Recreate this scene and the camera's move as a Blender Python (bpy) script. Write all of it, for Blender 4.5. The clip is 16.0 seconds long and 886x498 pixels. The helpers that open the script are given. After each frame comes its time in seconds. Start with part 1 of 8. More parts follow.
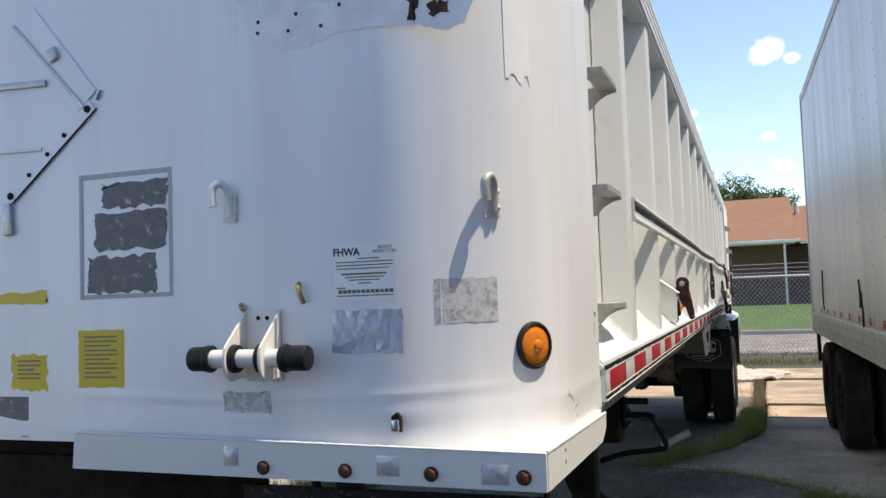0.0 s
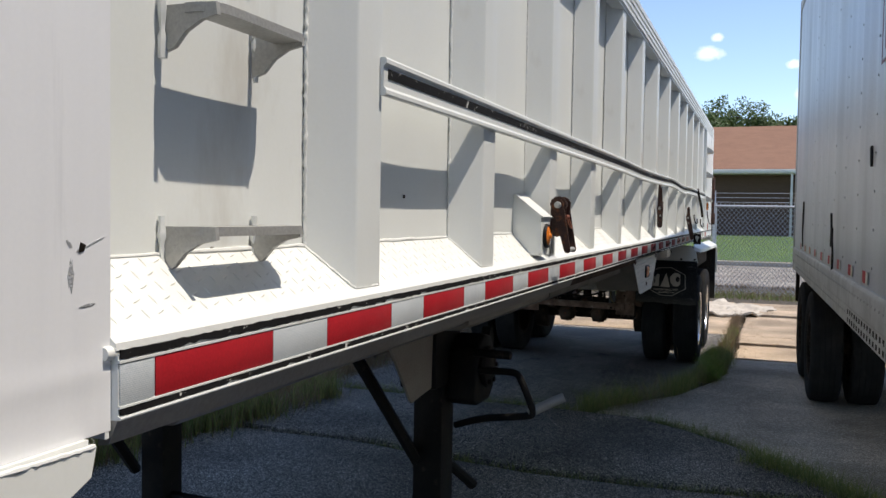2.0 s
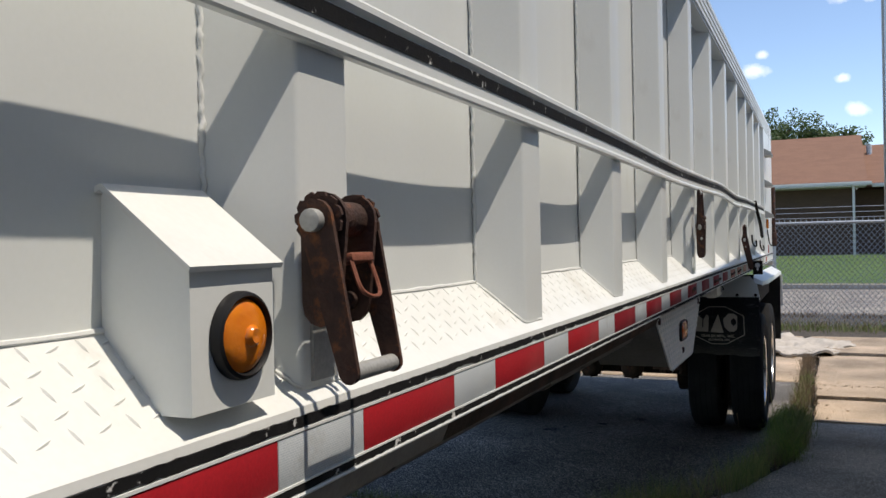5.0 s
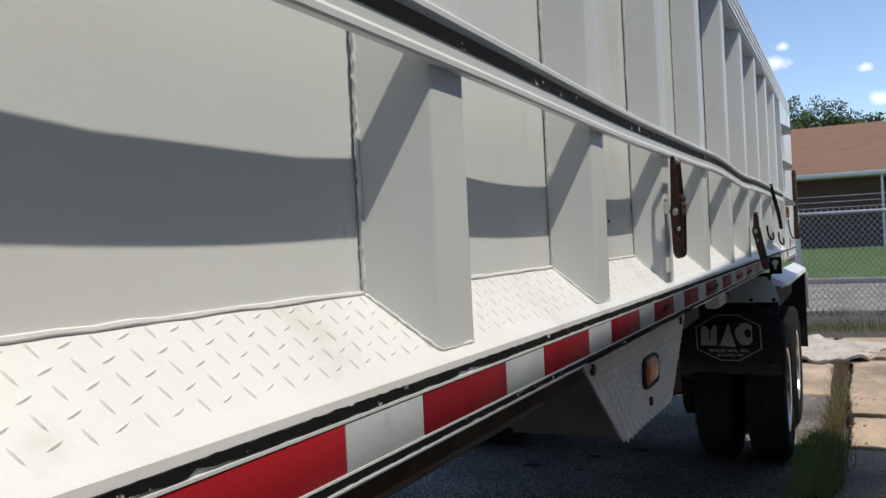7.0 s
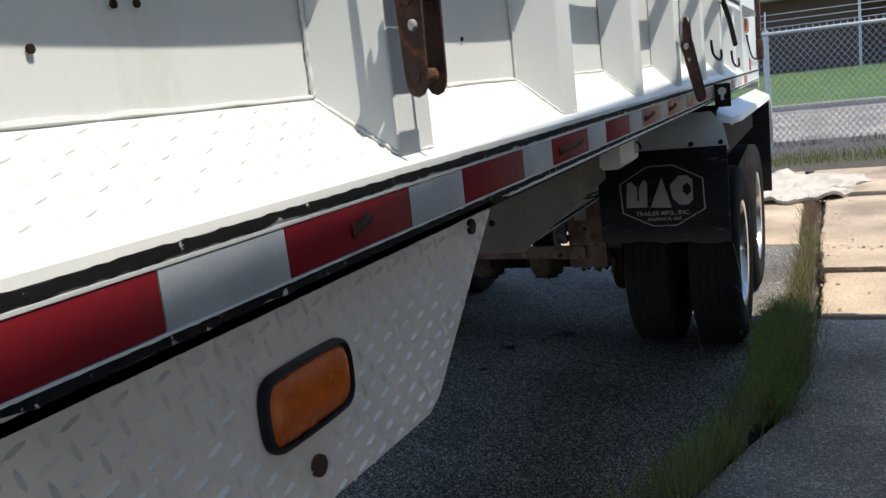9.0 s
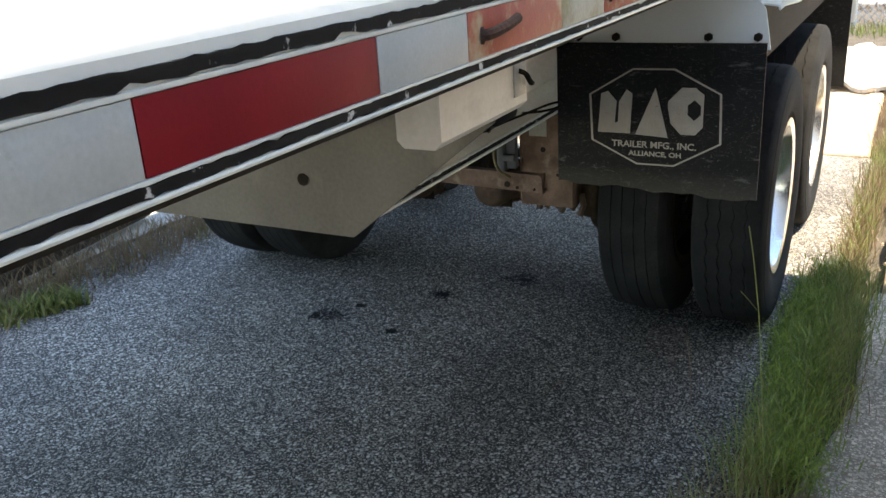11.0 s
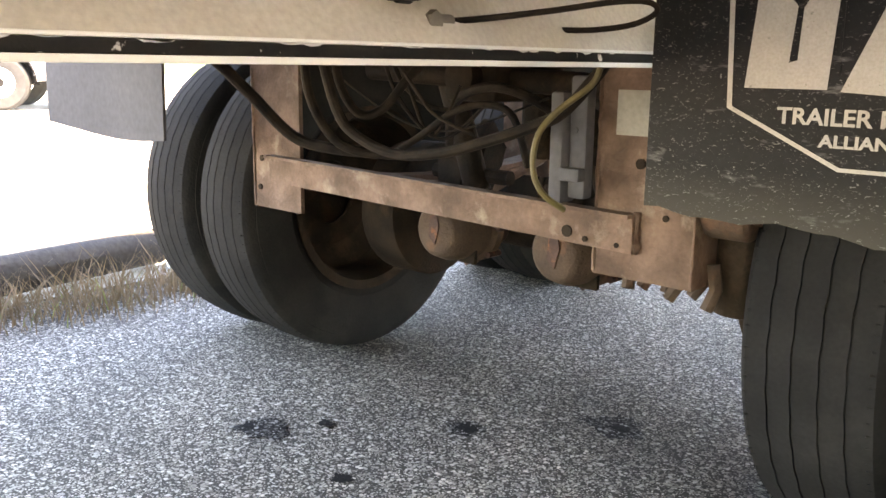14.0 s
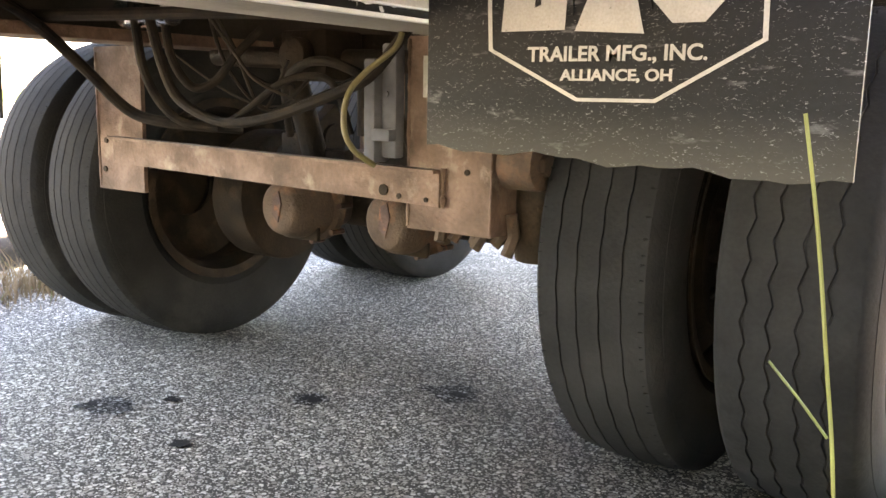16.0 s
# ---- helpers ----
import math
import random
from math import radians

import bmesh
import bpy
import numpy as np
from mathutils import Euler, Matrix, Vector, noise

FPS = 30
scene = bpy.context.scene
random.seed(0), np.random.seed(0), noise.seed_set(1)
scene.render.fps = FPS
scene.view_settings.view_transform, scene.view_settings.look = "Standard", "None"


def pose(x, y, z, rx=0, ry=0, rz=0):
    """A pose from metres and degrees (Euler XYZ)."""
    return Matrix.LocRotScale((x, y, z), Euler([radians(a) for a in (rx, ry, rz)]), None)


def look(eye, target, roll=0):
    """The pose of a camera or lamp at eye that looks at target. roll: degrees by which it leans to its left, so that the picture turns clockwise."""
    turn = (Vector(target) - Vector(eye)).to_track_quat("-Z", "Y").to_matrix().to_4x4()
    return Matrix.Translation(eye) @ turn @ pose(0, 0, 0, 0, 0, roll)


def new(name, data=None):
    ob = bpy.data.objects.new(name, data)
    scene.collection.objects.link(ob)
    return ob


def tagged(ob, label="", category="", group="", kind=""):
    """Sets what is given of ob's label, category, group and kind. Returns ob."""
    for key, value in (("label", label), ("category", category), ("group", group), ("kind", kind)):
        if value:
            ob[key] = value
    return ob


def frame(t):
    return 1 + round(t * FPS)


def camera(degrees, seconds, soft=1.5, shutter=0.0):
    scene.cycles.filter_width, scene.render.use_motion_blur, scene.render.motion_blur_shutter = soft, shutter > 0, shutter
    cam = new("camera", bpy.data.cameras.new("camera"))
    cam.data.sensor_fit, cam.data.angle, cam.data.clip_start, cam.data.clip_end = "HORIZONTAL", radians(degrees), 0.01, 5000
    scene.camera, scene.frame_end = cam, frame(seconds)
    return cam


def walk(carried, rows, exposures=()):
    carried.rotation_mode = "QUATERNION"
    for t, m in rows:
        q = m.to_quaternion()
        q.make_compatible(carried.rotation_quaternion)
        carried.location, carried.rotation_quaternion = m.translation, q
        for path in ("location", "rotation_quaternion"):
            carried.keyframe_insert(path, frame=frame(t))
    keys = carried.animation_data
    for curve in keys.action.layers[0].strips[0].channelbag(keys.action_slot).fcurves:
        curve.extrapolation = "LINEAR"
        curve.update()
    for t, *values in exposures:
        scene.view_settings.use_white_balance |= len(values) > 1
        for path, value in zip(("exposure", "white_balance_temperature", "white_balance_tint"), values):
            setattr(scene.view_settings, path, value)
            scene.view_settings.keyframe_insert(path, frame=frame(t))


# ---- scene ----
cam = camera(54.6, 16.0)
PATH = [
    (0, (0.347, -0.028, 1.680), (-0.330, 1.850, 1.796), -2.0),
    (0.5, (0.541, 0.149, 1.666), (-0.095, 2.045, 1.679), -1.7),
    (1, (0.604, 0.470, 1.639), (-0.007, 2.374, 1.585), -1.2),
    (1.5, (0.646, 0.828, 1.653), (0.030, 2.730, 1.583), -0.7),
    (2, (0.722, 1.223, 1.677), (0.020, 3.094, 1.594), 0.9),
    (2.5, (0.670, 1.643, 1.659), (-0.105, 3.485, 1.569), -0.3),
    (3, (0.636, 2.039, 1.651), (-0.142, 3.880, 1.559), -1.0),
    (3.5, (0.638, 2.407, 1.669), (-0.176, 4.231, 1.577), -1.0),
    (4, (0.553, 2.778, 1.661), (-0.265, 4.601, 1.596), -1.9),
    (4.5, (0.498, 3.132, 1.674), (-0.265, 4.980, 1.616), -1.2),
    (4.7, (0.508, 3.286, 1.680), (-0.275, 5.126, 1.637), -1.0),
    (6.8, (0.514, 4.637, 1.697), (-0.361, 6.434, 1.773), -2.3),
    (7, (0.477, 4.838, 1.666), (-0.378, 6.646, 1.662), -2.8),
    (7.5, (0.474, 5.235, 1.662), (-0.329, 7.061, 1.513), -2.7),
    (8, (0.513, 5.665, 1.663), (-0.312, 7.470, 1.419), -2.9),
    (8.5, (0.482, 6.067, 1.618), (-0.349, 7.861, 1.317), -4.5),
    (9, (0.483, 6.449, 1.600), (-0.338, 8.238, 1.245), -6.5),
    (9.5, (0.506, 6.872, 1.600), (-0.327, 8.627, 1.124), -5.5),
    (10.1, (0.444, 7.374, 1.578), (-0.385, 9.099, 0.996), -6.2),
    (10.2, (0.437, 7.455, 1.583), (-0.382, 9.178, 0.984), -5.4),
    (12.5, (0.392, 9.325, 1.412), (-0.657, 10.807, 0.575), -2.0),
    (13, (0.132, 9.578, 1.22), (-0.966, 11.066, 0.458), 0.3),
    (13.5, (0.063, 9.668, 1.058), (-1.142, 11.168, 0.513), 0.6),
    (14, (0.034, 9.662, 0.949), (-1.288, 11.102, 0.526), 0.7),
    (14.5, (0.071, 9.591, 0.889), (-1.329, 10.985, 0.576), 0.5),
    (15, (0.126, 9.569, 0.837), (-1.312, 10.93, 0.557), 0.5),
    (15.5, (0.167, 9.589, 0.817), (-1.194, 11.019, 0.496), 0.9),
    (16, (0.254, 9.663, 0.824), (-0.903, 11.257, 0.477), 1.1),
]
EXPOSURES = [(0.0, 1.05, 7900, 11), (0.4, 1.13, 7700, 12), (1.0, 1.2, 7400, 12), (1.5, 0.93, 7200, 12), (2.5, 0.68, 7200, 12), (4.5, 0.58, 7200, 12), (7.0, 0.34, 7000, 11), (8.0, 0.47, 7000, 11), (8.5, 0.7, 6900, 10), (9.0, 1.01, 6900, 9), (9.5, 1.4, 7300, 9), (10.2, 1.93, 7800, 5), (12.3, 4.07, 9500, 18), (13.0, 4.64, 9900, 19), (13.5, 4.92, 10400, 20), (14.2, 4.62, 11000, 20), (15.0, 4.48, 11700, 20), (15.5, 4.5, 11700, 20), (16.0, 4.92, 11600, 20)]
walk(cam, [(t, look(eye, target, roll)) for t, eye, target, roll in PATH], EXPOSURES)

# ---- light ----
SUN_EL, SUN_AZ = radians(66.8), radians(5.0)   # sun stands over the +x side, a little towards +y
sun_way = Vector((math.cos(SUN_EL) * math.cos(SUN_AZ), math.cos(SUN_EL) * math.sin(SUN_AZ), math.sin(SUN_EL)))
world = bpy.data.worlds.new("sky")
scene.world = world
world.use_nodes = True
wn, wl = world.node_tree.nodes, world.node_tree.links
wn.clear()
sky = wn.new("ShaderNodeTexSky")
sky.sky_type, sky.sun_disc, sky.sun_elevation, sky.sun_rotation = "NISHITA", False, SUN_EL, radians(90) - SUN_AZ
sky.air_density, sky.dust_density, sky.ozone_density = 0.74, 0.0, 3.0
coord = wn.new("ShaderNodeTexCoord")
cn, edge_noise = wn.new("ShaderNodeTexNoise"), wn.new("ShaderNodeTexNoise")
cn.inputs["Scale"].default_value, cn.inputs["Detail"].default_value, cn.inputs["Roughness"].default_value = 5.0, 6.0, 0.5
edge_noise.inputs["Scale"].default_value, edge_noise.inputs["Detail"].default_value, edge_noise.inputs["Roughness"].default_value = 38.0, 6.0, 0.62
wl.new(coord.outputs["Generated"], cn.inputs["Vector"])
wl.new(coord.outputs["Generated"], edge_noise.inputs["Vector"])


def sky_math(kind, a, b):
    """One sum in the sky's nodes; a and b are sockets or numbers."""
    node = wn.new("ShaderNodeMath")
    node.operation = kind
    for slot, v in zip(node.inputs, (a, b)):
        if isinstance(v, float):
            slot.default_value = v
        else:
            wl.new(v, slot)
    return node.outputs[0]


# a thin far cover, and fair-weather puffs: azimuth to the left of +y, elevation, half width, flatness
cover = sky_math("SUBTRACT", cn.outputs["Fac"], 0.26)
for az, el, wide, flat in ((3.6, 10.3, 1.2, 1.9), (3.2, 11.2, 0.5, 1.2), (-1.3, 9.4, 0.6, 1.4), (-2.2, 7.5, 0.9, 1.5), (-1.5, 14.6, 1.4, 1.25), (-3.0, 14.0, 0.8, 1.5),
                           (22, 19, 5.0, 1.6), (-35, 23, 6.0, 1.7), (70, 25, 7.0, 1.5), (-80, 30, 8.0, 1.6), (140, 28, 8.0, 1.5), (-150, 22, 7.0, 1.6)):
    away = wn.new("ShaderNodeVectorMath")
    away.operation = "SUBTRACT"
    wl.new(coord.outputs["Generated"], away.inputs[0])
    away.inputs[1].default_value = (-math.sin(radians(az)) * math.cos(radians(el)), math.cos(radians(az)) * math.cos(radians(el)), math.sin(radians(el)))
    squash = wn.new("ShaderNodeVectorMath")
    squash.operation, squash.inputs[1].default_value = "MULTIPLY", (1.0, 1.0, flat)
    wl.new(away.outputs["Vector"], squash.inputs[0])
    far = wn.new("ShaderNodeVectorMath")
    far.operation = "LENGTH"
    wl.new(squash.outputs["Vector"], far.inputs[0])
    puff = sky_math("SUBTRACT", 1.0, sky_math("DIVIDE", far.outputs["Value"], radians(wide)))
    cover = sky_math("MAXIMUM", cover, sky_math("MINIMUM", sky_math("ADD", sky_math("MULTIPLY", puff, 0.5), 0.40), 0.80))
lumpy = sky_math("ADD", cover, sky_math("MULTIPLY", sky_math("SUBTRACT", edge_noise.outputs["Fac"], 0.5), 0.75))
cr = wn.new("ShaderNodeValToRGB")
cr.color_ramp.elements[0].position, cr.color_ramp.elements[1].position = 0.50, 0.98
wl.new(lumpy, cr.inputs["Fac"])
cmix = wn.new("ShaderNodeMixRGB")
cmix.inputs["Color2"].default_value = (7.0, 7.25, 7.7, 1)
bg = wn.new("ShaderNodeBackground")
bg.inputs["Strength"].default_value = 0.15
wo = wn.new("ShaderNodeOutputWorld")
wl.new(cr.outputs["Color"], cmix.inputs["Fac"])
wl.new(sky.outputs["Color"], cmix.inputs["Color1"])
wl.new(cmix.outputs["Color"], bg.inputs["Color"])
wl.new(bg.outputs["Background"], wo.inputs["Surface"])
sun = new("sun", bpy.data.lights.new("sun", "SUN"))
sun.data.energy, sun.data.angle, sun.data.color = 2.8, radians(0.55), (1.0, 0.96, 0.90)
sun.matrix_world = look(sun_way * 60, (0, 0, 0))


# ---- materials ----
def material(name, base, second=None, rough=0.5, metal=0.0, scale=6.0, amount=0.5, stretch=(1, 1, 1), fine=90.0, bump=0.15,
             bump_size=0.004, spec=0.5, stain=None, stain_scale=2.0, stain_at=(0.55, 0.75), rough_var=0.12, grainy=0.25):
    """Procedural surface: a large and a fine variation of colour, stains, uneven gloss and fine relief."""
    m = bpy.data.materials.new(name)
    m.use_nodes = True
    n, l = m.node_tree.nodes, m.node_tree.links
    p = n["Principled BSDF"]
    tc = n.new("ShaderNodeTexCoord")
    mp = n.new("ShaderNodeMapping")
    mp.inputs["Scale"].default_value = stretch
    l.new(tc.outputs["Object"], mp.inputs["Vector"])
    big, small = n.new("ShaderNodeTexNoise"), n.new("ShaderNodeTexNoise")
    big.inputs["Scale"].default_value, big.inputs["Detail"].default_value = scale, 5.0
    small.inputs["Scale"].default_value, small.inputs["Detail"].default_value = fine, 3.0
    l.new(mp.outputs["Vector"], big.inputs["Vector"])
    l.new(tc.outputs["Object"], small.inputs["Vector"])
    ramp = n.new("ShaderNodeMapRange")
    ramp.inputs["From Min"].default_value, ramp.inputs["From Max"].default_value = 0.35, 0.65
    l.new(big.outputs["Fac"], ramp.inputs["Value"])
    mul = n.new("ShaderNodeMath")
    mul.operation = "MULTIPLY"
    mul.inputs[1].default_value = amount
    l.new(ramp.outputs["Result"], mul.inputs[0])
    mix = n.new("ShaderNodeMixRGB")
    second = second or tuple(c * 0.8 for c in base)
    mix.inputs["Color1"].default_value, mix.inputs["Color2"].default_value = (*base, 1), (*second, 1)
    l.new(mul.outputs[0], mix.inputs["Fac"])
    out = mix
    grain = n.new("ShaderNodeMixRGB")
    grain.blend_type = "OVERLAY"
    grain.inputs["Fac"].default_value = grainy
    l.new(mix.outputs["Color"], grain.inputs["Color1"])
    l.new(small.outputs["Fac"], grain.inputs["Color2"])
    out = grain
    if stain:
        st = n.new("ShaderNodeTexNoise")
        st.inputs["Scale"].default_value, st.inputs["Detail"].default_value, st.inputs["Roughness"].default_value = stain_scale, 7.0, 0.65
        l.new(mp.outputs["Vector"], st.inputs["Vector"])
        sr = n.new("ShaderNodeMapRange")
        sr.inputs["From Min"].default_value, sr.inputs["From Max"].default_value = stain_at
        l.new(st.outputs["Fac"], sr.inputs["Value"])
        sm = n.new("ShaderNodeMixRGB")
        sm.inputs["Color2"].default_value = (*stain, 1)
        l.new(sr.outputs["Result"], sm.inputs["Fac"])
        l.new(out.outputs["Color"], sm.inputs["Color1"])
        out = sm
    l.new(out.outputs["Color"], p.inputs["Base Color"])
    rr = n.new("ShaderNodeMapRange")
    rr.inputs["To Min"].default_value, rr.inputs["To Max"].default_value = max(0.03, rough - rough_var), min(1, rough + rough_var)
    l.new(big.outputs["Fac"], rr.inputs["Value"])
    l.new(rr.outputs["Result"], p.inputs["Roughness"])
    p.inputs["Metallic"].default_value = metal
    p.inputs["Specular IOR Level"].default_value = spec
    if bump:
        b = n.new("ShaderNodeBump")
        b.inputs["Strength"].default_value, b.inputs["Distance"].default_value = bump, bump_size
        l.new(small.outputs["Fac"], b.inputs["Height"])
        l.new(b.outputs["Normal"], p.inputs["Normal"])
    return m


def asphalt(name, tar, stone_a, stone_b, size, cover):
    """Worn asphalt: pale aggregate of two sizes standing in dark binder, with broad stains."""
    m = bpy.data.materials.new(name)
    m.use_nodes = True
    n, l = m.node_tree.nodes, m.node_tree.links
    p = n["Principled BSDF"]
    tc = n.new("ShaderNodeTexCoord")
    wob, warp = n.new("ShaderNodeTexNoise"), n.new("ShaderNodeTexNoise")
    wob.inputs["Scale"].default_value, wob.inputs["Detail"].default_value = 1.1, 8.0
    warp.inputs["Scale"].default_value, warp.inputs["Detail"].default_value = 0.7 / size, 2.0
    off = n.new("ShaderNodeMixRGB")
    off.blend_type = "ADD"
    off.inputs["Fac"].default_value = size * 0.6
    l.new(tc.outputs["Object"], wob.inputs["Vector"])
    l.new(tc.outputs["Object"], warp.inputs["Vector"])
    l.new(tc.outputs["Object"], off.inputs["Color1"])
    l.new(warp.outputs["Color"], off.inputs["Color2"])
    binder = n.new("ShaderNodeMixRGB")
    binder.inputs["Color1"].default_value = (*[c * 0.6 for c in tar], 1)
    binder.inputs["Color2"].default_value = (*[min(1, c * 1.7) for c in tar], 1)
    l.new(warp.outputs["Fac"], binder.inputs["Fac"])
    colour, height = binder, None
    for k, (sz, cov) in enumerate(((size * 0.62, cover * 0.75), (size * 1.25, cover * 0.62))):
        v = n.new("ShaderNodeTexVoronoi")
        v.inputs["Scale"].default_value = 1 / sz
        l.new(off.outputs["Color"], v.inputs["Vector"])
        edge = n.new("ShaderNodeMapRange")
        edge.inputs["From Min"].default_value, edge.inputs["From Max"].default_value = 0.50, 0.44
        l.new(v.outputs["Distance"], edge.inputs["Value"])
        sep = n.new("ShaderNodeSeparateColor")
        l.new(v.outputs["Color"], sep.inputs["Color"])
        pick = n.new("ShaderNodeMapRange")
        pick.inputs["From Min"].default_value, pick.inputs["From Max"].default_value = 1 - cov, 1 - cov + 0.05
        l.new(sep.outputs["Red"], pick.inputs["Value"])
        both_f = n.new("ShaderNodeMath")
        both_f.operation = "MULTIPLY"
        l.new(edge.outputs["Result"], both_f.inputs[0])
        l.new(pick.outputs["Result"], both_f.inputs[1])
        tone_f = n.new("ShaderNodeMath")
        tone_f.operation, tone_f.inputs[1].default_value = "POWER", 2.0
        l.new(sep.outputs["Green"], tone_f.inputs[0])
        stones = n.new("ShaderNodeMixRGB")
        stones.inputs["Color1"].default_value, stones.inputs["Color2"].default_value = (*stone_a, 1), (*stone_b, 1)
        l.new(tone_f.outputs[0], stones.inputs["Fac"])
        mix = n.new("ShaderNodeMixRGB")
        l.new(both_f.outputs[0], mix.inputs["Fac"])
        l.new(colour.outputs["Color"], mix.inputs["Color1"])
        l.new(stones.outputs["Color"], mix.inputs["Color2"])
        colour = mix
        if height is None:
            height = both_f
        else:
            top = n.new("ShaderNodeMath")
            top.operation = "MAXIMUM"
            l.new(height.outputs[0], top.inputs[0])
            l.new(both_f.outputs[0], top.inputs[1])
            height = top
    st = n.new("ShaderNodeMapRange")
    st.inputs["From Min"].default_value, st.inputs["From Max"].default_value = 0.35, 0.7
    st.inputs["To Min"].default_value, st.inputs["To Max"].default_value = 0.60, 1.22
    l.new(wob.outputs["Fac"], st.inputs["Value"])
    tone = n.new("ShaderNodeMixRGB")
    tone.blend_type = "MULTIPLY"
    tone.inputs["Fac"].default_value = 1.0
    l.new(colour.outputs["Color"], tone.inputs["Color1"])
    l.new(st.outputs["Result"], tone.inputs["Color2"])
    l.new(tone.outputs["Color"], p.inputs["Base Color"])
    p.inputs["Roughness"].default_value = 0.85
    p.inputs["Specular IOR Level"].default_value = 0.3
    b = n.new("ShaderNodeBump")
    b.inputs["Strength"].default_value, b.inputs["Distance"].default_value = 1.0, size * 0.7
    l.new(height.outputs[0], b.inputs["Height"])
    l.new(b.outputs["Normal"], p.inputs["Normal"])
    return m


def leafy(name, a, b):
    """Leaf or grass colour that differs from blade to blade, with light coming through."""
    m = bpy.data.materials.new(name)
    m.use_nodes = True
    n, l = m.node_tree.nodes, m.node_tree.links
    p = n["Principled BSDF"]
    g = n.new("ShaderNodeNewGeometry")
    mix = n.new("ShaderNodeMixRGB")
    mix.inputs["Color1"].default_value, mix.inputs["Color2"].default_value = (*a, 1), (*b, 1)
    l.new(g.outputs["Random Per Island"], mix.inputs["Fac"])
    l.new(mix.outputs["Color"], p.inputs["Base Color"])
    p.inputs["Roughness"].default_value = 0.6
    tr = n.new("ShaderNodeBsdfTranslucent")
    l.new(mix.outputs["Color"], tr.inputs["Color"])
    ms = n.new("ShaderNodeMixShader")
    ms.inputs["Fac"].default_value = 0.3
    l.new(p.outputs["BSDF"], ms.inputs[1])
    l.new(tr.outputs["BSDF"], ms.inputs[2])
    l.new(ms.outputs["Shader"], n["Material Output"].inputs["Surface"])
    return m


WHITE = material("white_paint", (0.745, 0.77, 0.75), (0.675, 0.69, 0.665), 0.32, scale=2.5, amount=0.5, stretch=(1, 1, 0.35), fine=150, bump=0.008, grainy=0.07,
                 stain=(0.50, 0.48, 0.43), stain_scale=3.0, stain_at=(0.60, 0.85))
SHELL = material("brushed_white_front", (0.85, 0.86, 0.87), (0.76, 0.77, 0.79), 0.34, metal=0.04, scale=3.0, amount=0.7, stretch=(3, 3, 0.16), fine=140, bump=0.015, grainy=0.10,
                 stain=(0.52, 0.53, 0.55), stain_scale=3.4, stain_at=(0.60, 0.88))
TREAD = material("tread_plate_paint", (0.77, 0.785, 0.76), (0.69, 0.695, 0.66), 0.38, scale=7, amount=0.6, fine=120, bump=0.06, grainy=0.12,
                 stain=(0.55, 0.52, 0.46), stain_scale=5.0, stain_at=(0.60, 0.85))
BARETREAD = material("bare_aluminium_tread_plate", (0.86, 0.84, 0.80), (0.74, 0.72, 0.68), 0.42, metal=0.25, scale=9, amount=0.6, fine=140, bump=0.05, grainy=0.1,
                     stain=(0.55, 0.52, 0.46), stain_scale=6.0, stain_at=(0.62, 0.85))
WELD = material("weld_bead", (0.77, 0.785, 0.765), (0.67, 0.675, 0.65), 0.45, scale=40, fine=300, bump=0.25, bump_size=0.002, grainy=0.1)
RED = material("red_reflective_tape", (0.42, 0.016, 0.024), (0.34, 0.012, 0.02), 0.45, scale=9, fine=260, bump=0.08, spec=0.2,
               stain=(0.5, 0.3, 0.25), stain_scale=9.0, stain_at=(0.7, 0.85))
SILVER = material("white_reflective_tape", (0.70, 0.73, 0.74), (0.60, 0.63, 0.65), 0.35, metal=0.15, scale=9, fine=330, bump=0.03,
                  stain=(0.42, 0.40, 0.36), stain_scale=8.0, stain_at=(0.62, 0.8))
RED_OLD = material("faded_red_tape", (0.40, 0.05, 0.035), (0.45, 0.14, 0.08), 0.5, scale=12, amount=0.8, fine=200, stain=(0.5, 0.38, 0.25),
                   stain_scale=14.0, stain_at=(0.5, 0.62))
# darker copies of the tape colours: the box trailer's shade put into them
RED_SHADE = material("shaded_red_tape", (0.25, 0.012, 0.020), (0.19, 0.010, 0.018), 0.55, scale=9, amount=0.7, fine=220, bump=0.06, spec=0.15, grainy=0.1,
                    stain=(0.30, 0.08, 0.07), stain_scale=26.0, stain_at=(0.66, 0.80))
SILVER_SHADE = material("shaded_white_tape", (0.47, 0.51, 0.53), (0.38, 0.42, 0.44), 0.45, scale=9, amount=0.8, fine=260, bump=0.05, grainy=0.15,
                       stain=(0.30, 0.31, 0.31), stain_scale=22.0, stain_at=(0.62, 0.80))
SILVER_OLD = material("faded_white_tape", (0.52, 0.52, 0.46), (0.42, 0.40, 0.32), 0.5, scale=12, amount=0.8, fine=200, stain=(0.36, 0.31, 0.18),
                      stain_scale=12.0, stain_at=(0.5, 0.64))
BLACK = material("black_strip", (0.010, 0.010, 0.011), (0.020, 0.019, 0.018), 0.7, spec=0.15, scale=20, fine=200, stain=(0.6, 0.6, 0.58), stain_scale=34.0, stain_at=(0.62, 0.65))
RUBBER = material("tyre_rubber", (0.0135, 0.0135, 0.0137), (0.0255, 0.025, 0.0246), 0.85, scale=7, amount=0.7, fine=120, bump=0.25, spec=0.08,
                  stain=(0.036, 0.0345, 0.0325), stain_scale=6.0, stain_at=(0.55, 0.85))
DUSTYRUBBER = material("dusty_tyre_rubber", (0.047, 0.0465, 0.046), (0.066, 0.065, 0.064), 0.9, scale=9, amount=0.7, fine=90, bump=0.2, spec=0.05)
